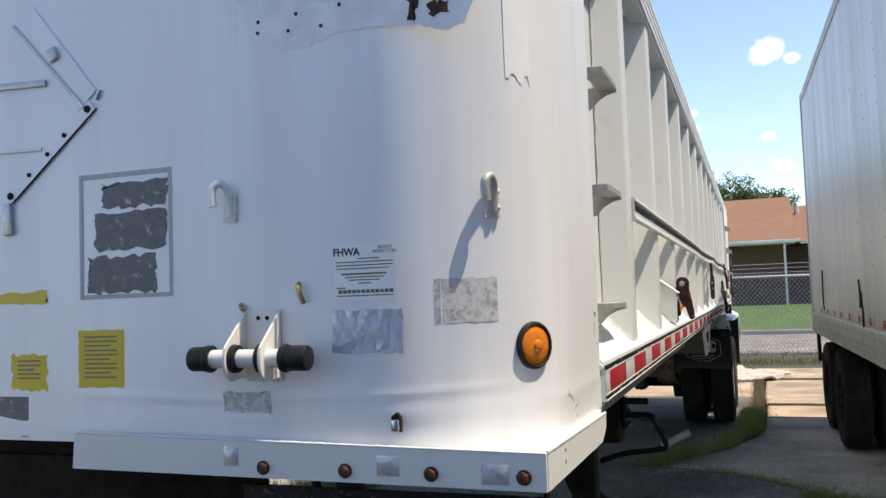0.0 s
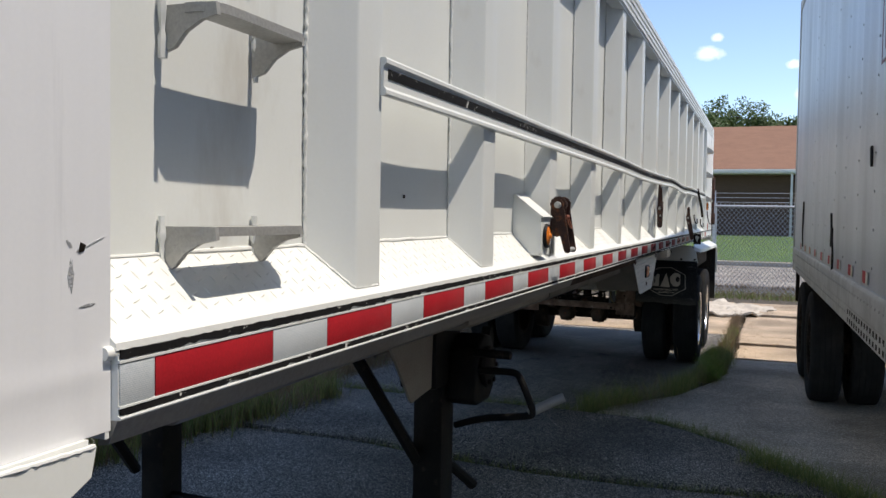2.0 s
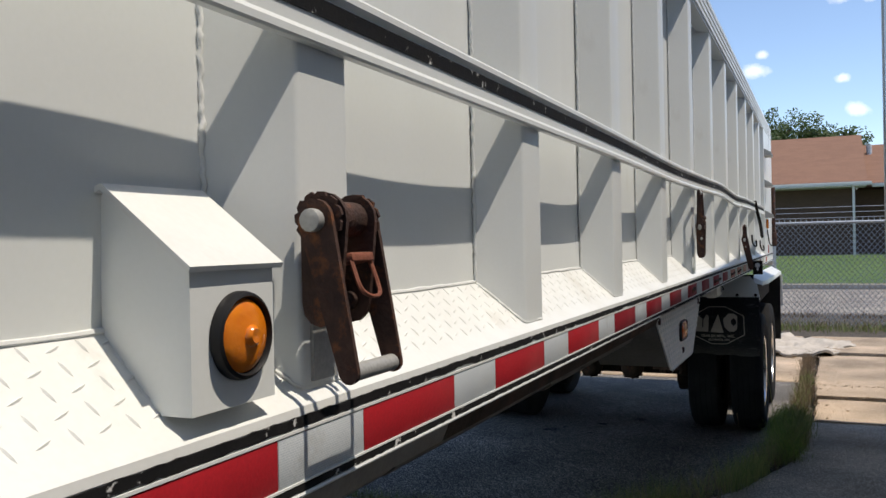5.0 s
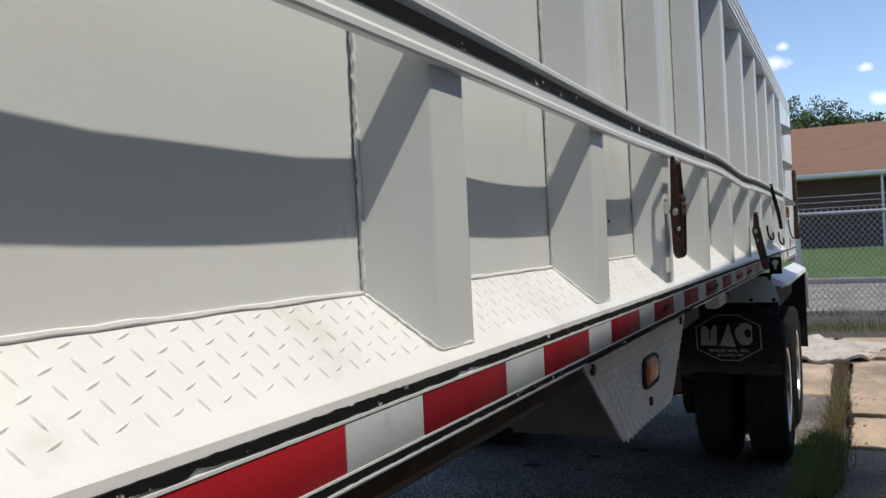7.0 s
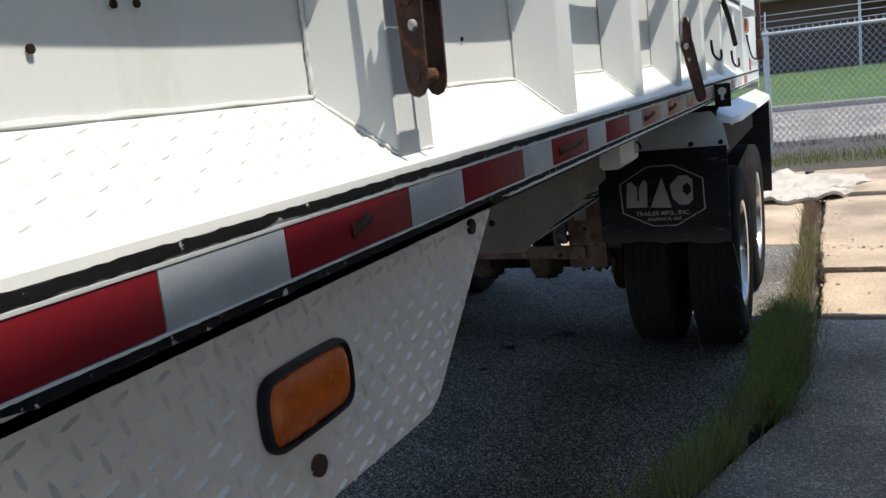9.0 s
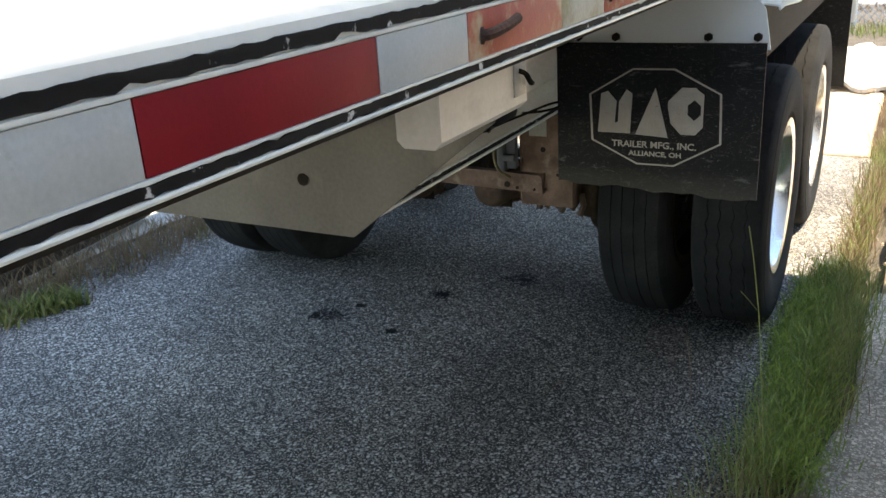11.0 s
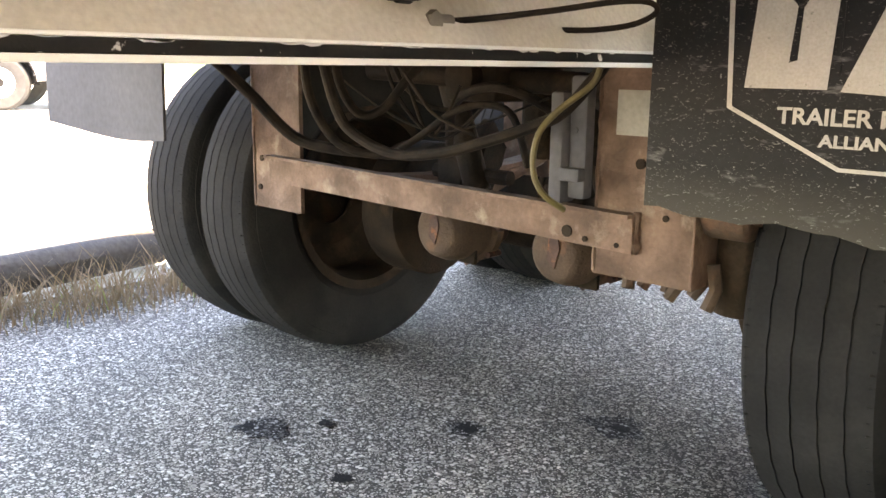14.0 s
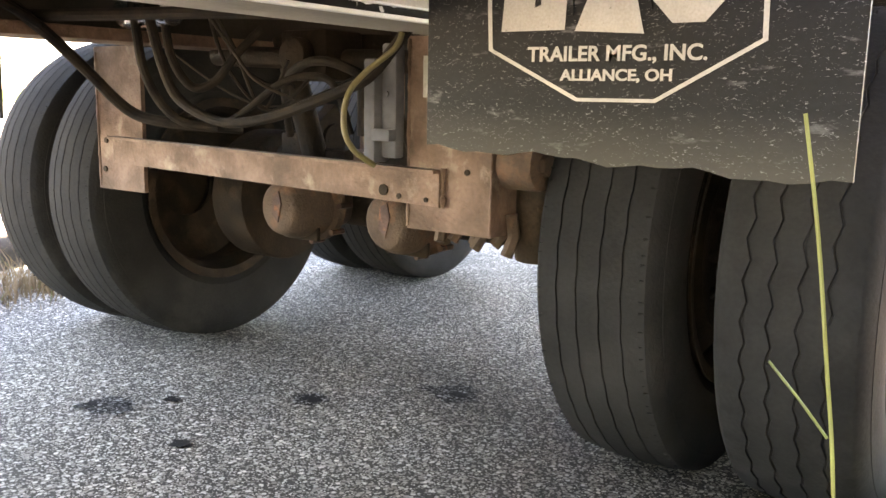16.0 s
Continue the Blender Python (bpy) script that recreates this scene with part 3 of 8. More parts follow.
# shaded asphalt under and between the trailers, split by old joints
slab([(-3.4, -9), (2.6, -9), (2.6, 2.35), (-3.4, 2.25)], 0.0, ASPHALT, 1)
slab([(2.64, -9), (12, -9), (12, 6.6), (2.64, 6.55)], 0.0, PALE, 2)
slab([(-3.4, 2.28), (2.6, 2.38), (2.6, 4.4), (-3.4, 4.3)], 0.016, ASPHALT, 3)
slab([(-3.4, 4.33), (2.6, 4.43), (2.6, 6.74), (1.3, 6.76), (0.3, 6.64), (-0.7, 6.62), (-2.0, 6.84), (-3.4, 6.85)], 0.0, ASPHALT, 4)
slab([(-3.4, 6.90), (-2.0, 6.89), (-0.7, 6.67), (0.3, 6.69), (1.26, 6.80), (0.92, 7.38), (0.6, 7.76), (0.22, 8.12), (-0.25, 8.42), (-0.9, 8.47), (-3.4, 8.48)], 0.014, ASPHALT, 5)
# lighter copy of the asphalt: light of the open strip put into the slab
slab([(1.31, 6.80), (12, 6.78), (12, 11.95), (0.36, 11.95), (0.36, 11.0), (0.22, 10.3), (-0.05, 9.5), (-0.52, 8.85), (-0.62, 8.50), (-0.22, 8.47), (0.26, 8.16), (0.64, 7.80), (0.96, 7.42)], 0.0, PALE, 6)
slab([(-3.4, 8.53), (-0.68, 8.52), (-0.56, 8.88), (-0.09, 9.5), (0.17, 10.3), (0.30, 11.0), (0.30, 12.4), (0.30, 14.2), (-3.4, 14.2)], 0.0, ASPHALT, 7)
slab([(0.40, 12.0), (12, 12.0), (12, 13.12), (0.42, 13.14)], 0.002, CONCRETE, 8)
slab([(0.42, 13.2), (12, 13.18), (12, 13.84), (0.40, 13.86)], 0.03, CONCRETE, 10)
slab([(0.38, 13.92), (12, 13.9), (12, 16.68), (0.45, 16.7)], 0.005, CONCRETE, 11)
slab([(-3.4, 14.24), (0.26, 14.24), (0.26, 16.4), (-3.4, 16.4)], 0.004, CONCRETE, 12)
slab([(0.45, 16.78), (12, 16.76), (12, 17.6), (0.5, 17.62)], 0.04, CONCRETE, 13)
slab([(0.3, 17.7), (12, 17.68), (12, 19.2), (0.3, 19.2)], 0.0, CONCRETE, 14)
slab([(-3.4, 16.5), (0.22, 16.5), (0.22, 19.2), (-3.4, 19.2)], 0.0, CONCRETE, 15)

road = sheet("road", -260, 260, 24.0, 33.6, -0.03, ROADM, "pale worn street beyond the fence", "road")
verge = sheet("verge", -260, 260, 19.2, 24.0, -0.02, DIRT, "strip of soil and weeds along the fence", "verge")
lawn = sheet("lawn", -120, 120, 34.4, 75, 0.12, LAWN, "mown green lawn rising to the house", "lawn", 1, 24,
             rise=lambda x, y: 0.72 * min(1, max(0, (y - 34.4) / 8.5)) ** 1.0)
bm = bmesh.new()
box(bm, -260, 260, 33.6, 33.95, -0.1, 0.13, 0.03)
lone("kerb", bm, KERBM, "weathered concrete kerb along the street", "kerb", kind="structure")
bm = bmesh.new()
box(bm, -120, 120, 33.95, 34.4, -0.1, 0.11)
lone("kerb_strip", bm, KERBM, "narrow dusty strip behind the kerb", "kerb strip", kind="structure")


# ---- dump trailer ----
XC, Y0, Y1 = -1.22, 1.27, 13.95       # centre line, front and rear of the body
MIRROR = Matrix.Translation((2 * XC, 0, 0)) @ Matrix.Diagonal((-1, 1, 1, 1))
dump = thing("dump_trailer", (XC, 7.0, 0.0), "white aluminium dump trailer with ribbed sides and red and white tape", "dump trailer")


def both(name, bm, mat, label="", smooth=30):
    """A part of the near side and its twin on the far side."""
    a = part(name, bm, mat, dump, label, smooth)
    b = part(name, a.data, mat, dump, label, at=MIRROR)
    return a, b


# the nose is laid out on a drawing of its own, which NOSE sets to its size and place
NOSE = Matrix(((0.885, 0, 0, -0.010), (0, 0.84, 0, 0.346), (0, 0, 0.88, 0.184), (0, 0, 0, 1)))
XN = -1.367


def set_nose(before):
    for ob in dump.children:
        if ob.name not in before:
            ob.matrix_basis = NOSE @ ob.matrix_basis


body_parts = {ob.name for ob in dump.children}
# front panel with rounded corners
R = 0.36
out = [(0.0, 2.02)]
out += [(-R + R * math.cos(a), Y0 + R - R * math.sin(a)) for a in [math.pi / 2 * k / 14 for k in range(15)]]
out += [(2 * XN - x, y) for x, y in out[::-1]]
bm = bmesh.new()
heights = [1.392 + 0.0075 * k for k in range(24)] + [1.572 + 0.03 * k for k in range(14)] + [2.0 + 0.115 * k for k in range(11)]


def dent(x, y, z):
    """Shallow creases and oil-canning of the thin front sheet, outwards positive."""
    low = math.exp(-((z - 1.475 - 0.04 * x) / 0.020) ** 2) * 0.0022 * (0.6 + noise.noise((x * 2.1, 0.0, 3.0)))
    low += 0.0034 * math.exp(-((z - 1.512 - 0.018 * math.sin(3.1 * x + 0.6)) / 0.0085) ** 2) * max(0.0, min(1.0, (x + 1.25) * 3, (-0.03 - x) * 4)) * (0.7 + noise.noise((x * 5.0, 1.0, 0.0)))
    return low + 0.0022 * noise.noise((x * 2.6, y * 2.6, z * 1.3)) + 0.0010 * noise.noise((x * 7.0, y * 7.0, z * 3.0))


fine = [out[0]] + [((1 - q / 24) * a[0] + q / 24 * b[0], (1 - q / 24) * a[1] + q / 24 * b[1]) for a, b in zip(out, out[1:]) for q in (range(1, 25) if abs(b[0] - a[0]) + abs(b[1] - a[1]) > 0.2 else (24,))]
prev = None
for i, (x, y) in enumerate(fine):
    nx, ny = (fine[min(i + 1, len(fine) - 1)][1] - fine[max(i - 1, 0)][1]), -(fine[min(i + 1, len(fine) - 1)][0] - fine[max(i - 1, 0)][0])
    q = math.hypot(nx, ny)
    nx, ny = nx / q, ny / q
    edge_fade = 0.0 if i in (0, len(fine) - 1) else 1.0
    cur = [bm.verts.new((x - nx * dent(x, y, z) * edge_fade, y - ny * dent(x, y, z) * edge_fade, z)) for z in heights]
    cur += [bm.verts.new((x + nx * 0.008, y + ny * 0.008, z)) for z in (heights[-1], heights[0])]
    m = len(cur)
    if prev:
        for k in range(m):
            bm.faces.new((prev[k], cur[k], cur[(k + 1) % m], prev[(k + 1) % m]))
    else:
        bm.faces.new(cur)
    prev = cur
bm.faces.new(prev[::-1])
bmesh.ops.recalc_face_normals(bm, faces=bm.faces)
front = part("front_panel", bm, SHELL, dump, "smooth white sheet-metal front with rounded corners", 40)

# scrapes and a small puncture in the corner
SCRAPE = material("bare_scraped_metal", (0.48, 0.49, 0.50), (0.60, 0.61, 0.62), 0.4, metal=0.5, scale=60, amount=1.0, fine=260, bump=0.5)
rng = random.Random(44)
for y, z, ln, w, slope in ((1.655, 1.441, 0.075, 0.007, 0.15), (1.662, 1.419, 0.025, 0.004, 0.1), (1.600, 1.470, 0.06, 0.003, -0.5), (1.963, 1.643, 0.016, 0.013, 0.4), (1.985, 1.650, 0.045, 0.003, 0.35), (1.942, 1.650, 0.012, 0.010, -0.8),
                           (1.975, 1.569, 0.030, 0.005, 0.1), (1.908, 1.882, 0.03, 0.002, 0.9), (1.945, 1.61, 0.012, 0.05, 0.2)):
    bm = bmesh.new()
    k = 9
    up = [(y - ln / 2 + ln * q / k, z + slope * (ln * q / k - ln / 2) + w / 2 * math.sin(math.pi * q / k) * rng.uniform(0.4, 1.0)) for q in range(k + 1)]
    lo = [(y - ln / 2 + ln * q / k, z + slope * (ln * q / k - ln / 2) - w / 2 * math.sin(math.pi * q / k) * rng.uniform(0.4, 1.0) - 0.0002) for q in range(k + 1)]
    prism(bm, up + lo[::-1], "x", 0.0002, 0.0009)
    part("scrape", bm, SCRAPE, dump, "bare scraped spot in the paint")
bm = bmesh.new()
prism(bm, [(1.958, 1.638), (1.968, 1.640), (1.972, 1.648), (1.962, 1.652)], "x", 0.0004, 0.0014)
part("puncture", bm, GREASE, dump, "small dark puncture")

# front flange round the bottom of the corner
bm = bmesh.new()
prism(bm, [(-1.112, 1.334), (0.016, 1.326), (0.016, 1.399), (-1.106, 1.416)], "y", 1.248, 1.258)
part("front_flange", bm, WHITE, dump, "bent white edge plate under the front")
bm = bmesh.new()
prism(bm, [(1.2585, 1.326), (1.90, 1.318), (1.962, 1.345), (1.972, 1.384), (1.7, 1.392), (1.2585, 1.399)], "x", 0.008, 0.018)
part("front_flange", bm, WHITE, dump, "bent white edge plate under the front")
bm = bmesh.new()
prism(bm, [(-1.10, 1.260), (0.006, 1.260), (0.006, 1.97), (-0.3, 1.97), (-1.10, 1.5)], "z", 1.380, 1.3915)
part("flange_ledge", bm, TREAD, dump, "dusty ledge between flange and front")
rng = random.Random(5)
bm = bmesh.new()
tube(bm, [(x, 1.2495, 1.4165 - (x + 1.106) * 0.0158) for x in [-1.1 + 1.115 * k / 140 for k in range(141)]], 0.0034, 6, 1, 0.3, rng)
part("weld_bead", bm, WELD, dump)
bm = bmesh.new()
tube(bm, [(0.0165, 1.26 + 0.71 * k / 90, 1.400 - 0.016 * k / 90 + rng.uniform(-0.0007, 0.0007)) for k in range(91)], 0.0034, 6, 1, 0.3, rng)
part("weld_bead", bm, WELD, dump)
bolt_bm = bmesh.new()
cyl(bolt_bm, (0, 0.002, 0), (0, -0.004, 0), 0.015, 18)
cyl(bolt_bm, (0, -0.003, 0), (0, -0.013, 0), 0.0115, 6, bevel=0.002)
BOLT = mesh_of("bolt", bolt_bm, RUST, 30)
for x in (-0.599, -0.406, -0.217, -0.028):
    part("bolt", BOLT, RUST, dump, at=(x, 1.2475, 1.353))
for x, w, z in ((-0.68, 0.035, 1.375), (-0.31, 0.05, 1.366), (-0.085, 0.055, 1.357)):
    bm = bmesh.new()
    box(bm, x - w / 2, x + w / 2, 1.2455, 1.2478, z - 0.02, z + 0.02, 0.0008)
    part("tape_remnant", bm, FOIL, dump, "torn scrap of grey tape")

for y, z in ((1.425, 1.377), (1.424, 1.353)):
    bm = bmesh.new()
    cyl(bm, (0.0178, y, z), (0.0186, y, z), 0.0042, 10)
    part("hole", bm, GREASE, dump)
set_nose(body_parts)

# sides: sheet, tread-plate ledge, rails
bm = bmesh.new()
box(bm, -0.104, -0.0108, 2.034, 2.041, 1.40, 2.95)
both("corner_return", bm, WHITE)
POSTS = [2.774 + 0.7874 * k for k in range(13)]


BOWS = [-0.004, -0.003, 0.006, -0.004, -0.008, -0.005, -0.006, -0.003, -0.007, -0.004, -0.006, -0.005, -0.005, -0.003, 0.0]


def bulge(y, z):
    """The side sheet bows out a little between the posts."""
    edges = [2.02] + POSTS + [12.62, Y1]
    for (a, b), deep in zip(zip(edges, edges[1:]), BOWS):
        if a <= y <= b:
            u = (y - a) / (b - a)
            return deep * math.sin(math.pi * u) ** 1.5 * min(1, max(0, (z - 1.60) / 0.15)) * min(1, max(0, (2.8 - z) / 0.2))
    return 0.0


bm = bmesh.new()
nu, zs = 180, [1.5, 1.60, 1.66, 1.72, 1.78, 1.84, 1.92, 2.1, 2.4, 2.7, 2.95]
grid = [[bm.verts.new((-0.100 + bulge(2.0 + (Y1 - 2.0) * k / nu, z), 2.0 + (Y1 - 2.0) * k / nu, z)) for z in zs] for k in range(nu + 1)]
back = [[bm.verts.new((-0.106, 2.0 + (Y1 - 2.0) * k / nu, z)) for z in (1.5, 2.95)] for k in (0, nu)]
for a, b in zip(grid, grid[1:]):
    for j in range(len(zs) - 1):
        bm.faces.new((a[j], b[j], b[j + 1], a[j + 1]))
bm.faces.new((back[0][0], back[0][1], back[1][1], back[1][0]))
bmesh.ops.recalc_face_normals(bm, faces=bm.faces)
both("side_sheet", bm, WHITE, "white side sheet, slightly dented", 60)
bm = bmesh.new()
prism(bm, [(-0.0995, 1.612), (-0.024, 1.530), (-0.010, 1.522), (-0.002, 1.515), (-0.001, 1.506), (-0.02, 1.500), (-0.0995, 1.56)], "y", 2.042, Y1)
ledge, ledge2 = both("tread_ledge", bm, TREAD, "sloping ledge of white diamond plate")


def lugs(place, us, vs, du, dv, name, parent, keep=None, high=0.0016, wide=0.0017, long=0.0100):
    """Raised lens-shaped lugs of diamond plate. place(u, v) gives a point, and du, dv and the normal are unit vectors."""
    nrm = du.cross(dv).normalized()
    verts, faces = [], []
    for i, u in enumerate(us):
        for j, v in enumerate(vs):
            if keep and not keep(u, v):
                continue
            s = 1 if (i + j) % 2 else -1
            d = (du * 0.95 + dv * 0.30).normalized() if s > 0 else (du * 0.30 - dv * 0.95).normalized()
            e = nrm.cross(d)
            c = place(u, v)
            k = len(verts)
            L, W, Hh = long, wide, high
            verts += [c - d * L, c - d * L * 0.4 - e * W, c + d * L * 0.4 - e * W, c + d * L, c + d * L * 0.4 + e * W, c - d * L * 0.4 + e * W,
                      c - d * L * 0.45 + nrm * Hh, c + d * L * 0.45 + nrm * Hh]
            for f in ((0, 1, 6), (1, 2, 7, 6), (2, 3, 7), (3, 4, 7), (4, 5, 6, 7), (5, 0, 6)):
                faces.append([k + q for q in f])
    me = bpy.data.meshes.new(name)
    me.from_pydata(verts, [], faces)
    me.materials.append(TREAD)
    ob = part(name, me, TREAD, parent)
    return tagged(ob, kind="stuff")


dv = Vector((-0.0755, 0, 0.082)).normalized()
lugs(lambda u, v: Vector((-0.026, u, 1.5323)) + dv * v, np.arange(2.07, Y1 - 0.05, 0.031), np.arange(0.010, 0.105, 0.0215), Vector((0, 1, 0)), dv, "tread_relief", ledge)

upper = [(0, 1.4262), (0, 1.4352), (0.0032, 1.4358), (0.0032, 1.4382), (0, 1.4388), (0, 1.4902), (0.0032, 1.4908), (0.0032, 1.4938), (0, 1.4945), (0, 1.500), (-0.034, 1.500)]
edge = [(-0.034, 1.421), (-0.004, 1.421), (0.0035, 1.4215), (0.0042, 1.4235), (0.0035, 1.4255)]
for y0, y1, prof in ((7.785, Y1, edge + upper), (6.472, 7.785, [(-0.034, 1.4262)] + upper), (2.044, 6.472, edge + upper)):
    bm = bmesh.new()
    prism(bm, prof, "y", y0, y1)
    rail, rail2 = both("side_rail", bm, WHITE, "white lower side rail")
bm = bmesh.new()
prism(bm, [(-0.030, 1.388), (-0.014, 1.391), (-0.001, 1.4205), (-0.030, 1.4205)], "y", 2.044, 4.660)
both("lower_lip", bm, SILL, "dirty rolled lip under the side rail, greyed for its shade")
# rear length darker: shade under the rail put into its colour
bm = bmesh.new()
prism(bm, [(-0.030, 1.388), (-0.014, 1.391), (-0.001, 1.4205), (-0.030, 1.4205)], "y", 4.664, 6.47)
both("lower_lip", bm, CHAMBER, "rolled lip under the side rail, darkened for shade")
for z0, z1 in ((1.4264, 1.4350), (1.4952, 1.5066)):
    bm = bmesh.new()
    rng = random.Random(int(z0 * 1000))
    n = 1000
    bite = 0.0
    row = []
    for k in range(n + 1):
        y = 2.046 + (Y1 - 2.05) * k / n
        bite = max(0.0, bite - 0.0012)
        if rng.random() < (0.03 if z0 < 1.45 else 0.08):
            bite = rng.uniform(0.001, 0.0050)
        a, b = rng.uniform(-0.0009, 0.0012), rng.uniform(-0.0012, 0.0009)
        a, b = (a + bite, b) if k % 97 < (50 if z0 < 1.45 else 90) else (a, b - bite)
        row.append([bm.verts.new((0.0026, y, z0 + a)), bm.verts.new((0.0026, y, z1 + b)), bm.verts.new((0.0006, y, z1 + b)), bm.verts.new((0.0006, y, z0 + a))])
    for p, q in zip(row, row[1:]):
        for i in range(3):
            bm.faces.new((p[i], q[i], q[i + 1], p[i + 1]))
    bmesh.ops.recalc_face_normals(bm, faces=bm.faces)
    part("black_seal", bm, BLACK, rail, "black sealant line with chipped edge")
# conspicuity tape
starts = [2.109 + 0.457 * i for i in range(19)]
for i, y in enumerate(starts):
    worn = i > 14
    for y0, y1, fresh, old, lab in ((y, y + 0.279, RED, RED_OLD, "red"), (y + 0.279, (starts[i + 1] if i + 1 < len(starts) else y + 0.46), SILVER, SILVER_OLD, "white")):
        bm = bmesh.new()
        box(bm, 0.0004, 0.0022, y0 + 0.0008, y1 - 0.0008, 1.4390, 1.4895, 0.0005)
        # pairs past the eighth take the colours darkened for shade
        dull = RED_SHADE if lab == "red" else SILVER_SHADE
        part("reflective_tape", bm, old if worn else dull if i > 7 else fresh, rail, ("faded " if worn else "dull " if i > 7 else "") + lab + " reflective tape")
bm = bmesh.new()
box(bm, 0.0004, 0.0022, 2.0455, 2.1075, 1.4390, 1.4895, 0.0005)
part("reflective_tape", bm, SILVER, rail, "white reflective tape")
for k in range(4):
    bm = bmesh.new()
    box(bm, 0.0004, 0.0022, 11.2 + 0.46 * k, 11.2 + 0.46 * k + 0.22, 1.4390, 1.4895, 0.0005)
    part("reflective_tape", bm, RED_OLD if k % 2 else SILVER_OLD, rail)

# middle rail: a shallow channel carried on the posts, bent here and there
def bend(y):
    return -0.008 * math.exp(-((y - 6.9) / 0.7) ** 2) + 0.010 * math.exp(-((y - 8.6) / 0.5) ** 2) - 0.012 * math.exp(-((y - 9.6) / 0.5) ** 2) - 0.006 * (y - 2.8) / 10


def swept(profile, y0, y1, n, dz):
    bm = bmesh.new()
    rows = [[bm.verts.new((x, y0 + (y1 - y0) * k / n, z + dz(y0 + (y1 - y0) * k / n))) for x, z in profile] for k in range(n + 1)]
    m = len(profile)
    for a, b in zip(rows, rows[1:]):
        for i in range(m):
            bm.faces.new((a[i], b[i], b[(i + 1) % m], a[(i + 1) % m]))
    bm.faces.new(rows[0])
    bm.faces.new(rows[-1][::-1])
    bmesh.ops.recalc_face_normals(bm, faces=bm.faces)
    return bm


mid, mid2 = both("middle_rail", swept([(-0.017, 1.914), (-0.006, 1.914), (-0.003, 1.917), (-0.003, 1.925), (-0.009, 1.932), (-0.009, 1.950), (-0.009, 1.972),
                                       (-0.003, 1.979), (-0.003, 1.987), (-0.006, 1.991), (-0.017, 1.991)], 2.815, 12.75, 90, bend), WHITE, "white middle rail, slightly bent")
part("black_seal", swept([(-0.0088, 1.949), (-0.0072, 1.949), (-0.0072, 1.970), (-0.0088, 1.970)], 2.835, 12.7, 90, bend), BLACK, mid, "black strip in the rail, chipped")

# top rail with ribs
bm = bmesh.new()
prof = [(-0.075, 2.775), (-0.012, 2.775)]
for k in range(4):
    z = 2.785 + 0.036 * k
    prof += [(-0.012, z), (-0.004, z + 0.006), (-0.004, z + 0.024), (-0.012, z + 0.030)]
prof += [(-0.012, 2.94), (-0.075, 2.94)]
prism(bm, prof, "y", 2.03, Y1)
both("top_rail", bm, WHITE, "ribbed white top rail")
bm = bmesh.new()
box(bm, 2 * XC + 0.08, -0.08, 1.42, 1.47, 2.86, 2.94, 0.004)
part("front_top_rail", bm, WHITE, dump)

# posts
def post_mesh(half, flare):
    bm = bmesh.new()
    lean = math.atan2(flare, 0.0815)
    turn = math.pi / 2 - lean
    r, n = 0.011, 6
    bend_x, bend_y = -0.018 - r, half - r * math.tan(turn / 2)
    arc = [(bend_x + r * math.cos(turn * k / n), bend_y + r * math.sin(turn * k / n)) for k in range(n + 1)]
    side = arc + [(-0.0995, half + flare)]
    prism(bm, [(x, -y) for x, y in side[::-1]] + side, "z", 1.505, 2.80)
    return mesh_of("post", bm, WHITE, 50)


POST = post_mesh(0.054, 0.065)
bead_bm = bmesh.new()
rng = random.Random(8)
tube(bead_bm, [(-0.0965 + rng.uniform(-0.0012, 0.0012), rng.uniform(-0.0015, 0.0015), 1.615 + 1.17 * k / 210) for k in range(211)], 0.0034, 6, 1, 0.30, rng)
BEAD = mesh_of("weld_bead", bead_bm, WELD, 60)
for i, y in enumerate(POSTS):
    p = part("post", POST, WHITE, dump, at=(0, y, 0))
    part("weld_bead", BEAD, WELD, p, at=(0, y - 0.119, 0))
    part("weld_bead", BEAD, WELD, p, at=(0, y + 0.119, 0))
    part("post", POST, WHITE, dump, at=MIRROR @ Matrix.Translation((0, y, 0)))
bm = bmesh.new()
rng = random.Random(12)
tube(bm, [(-0.098, 2.03 + (Y1 - 2.05) * k / 300, 1.6125 + rng.uniform(-0.001, 0.001)) for k in range(301)], 0.0032, 6, 1, 0.3, rng)
part("weld_bead", bm, WELD, ledge)
# small drilled holes, rivets and dents in the sheet
speck_bm = bmesh.new()
cyl(speck_bm, (-0.101, 0, 0), (-0.0985, 0, 0), 0.0042, 10)
SPECK = mesh_of("rivet_hole", speck_bm, GREASE, 30)
for y, z in ((2.368, 1.614), (3.139, 1.716), (3.918, 1.668), (3.942, 1.668), (4.03, 1.711), (4.12, 1.722), (6.97, 1.672), (7.07, 1.712), (7.10, 1.714), (7.9, 1.69)):
    part("rivet_hole", SPECK, GREASE, dump, at=(0, y, z))

for y, z, ln in ((6.880, 1.757, 0.012), (6.898, 1.757, 0.004), (6.908, 1.756, 0.010), (6.924, 1.757, 0.003), (6.934, 1.756, 0.012), (6.950, 1.757, 0.005)):
    bm = bmesh.new()
    box(bm, -0.0990, -0.0984, y, y + ln, z - 0.0010, z + 0.0010)
    part("scratch", bm, GREYMETAL, dump)
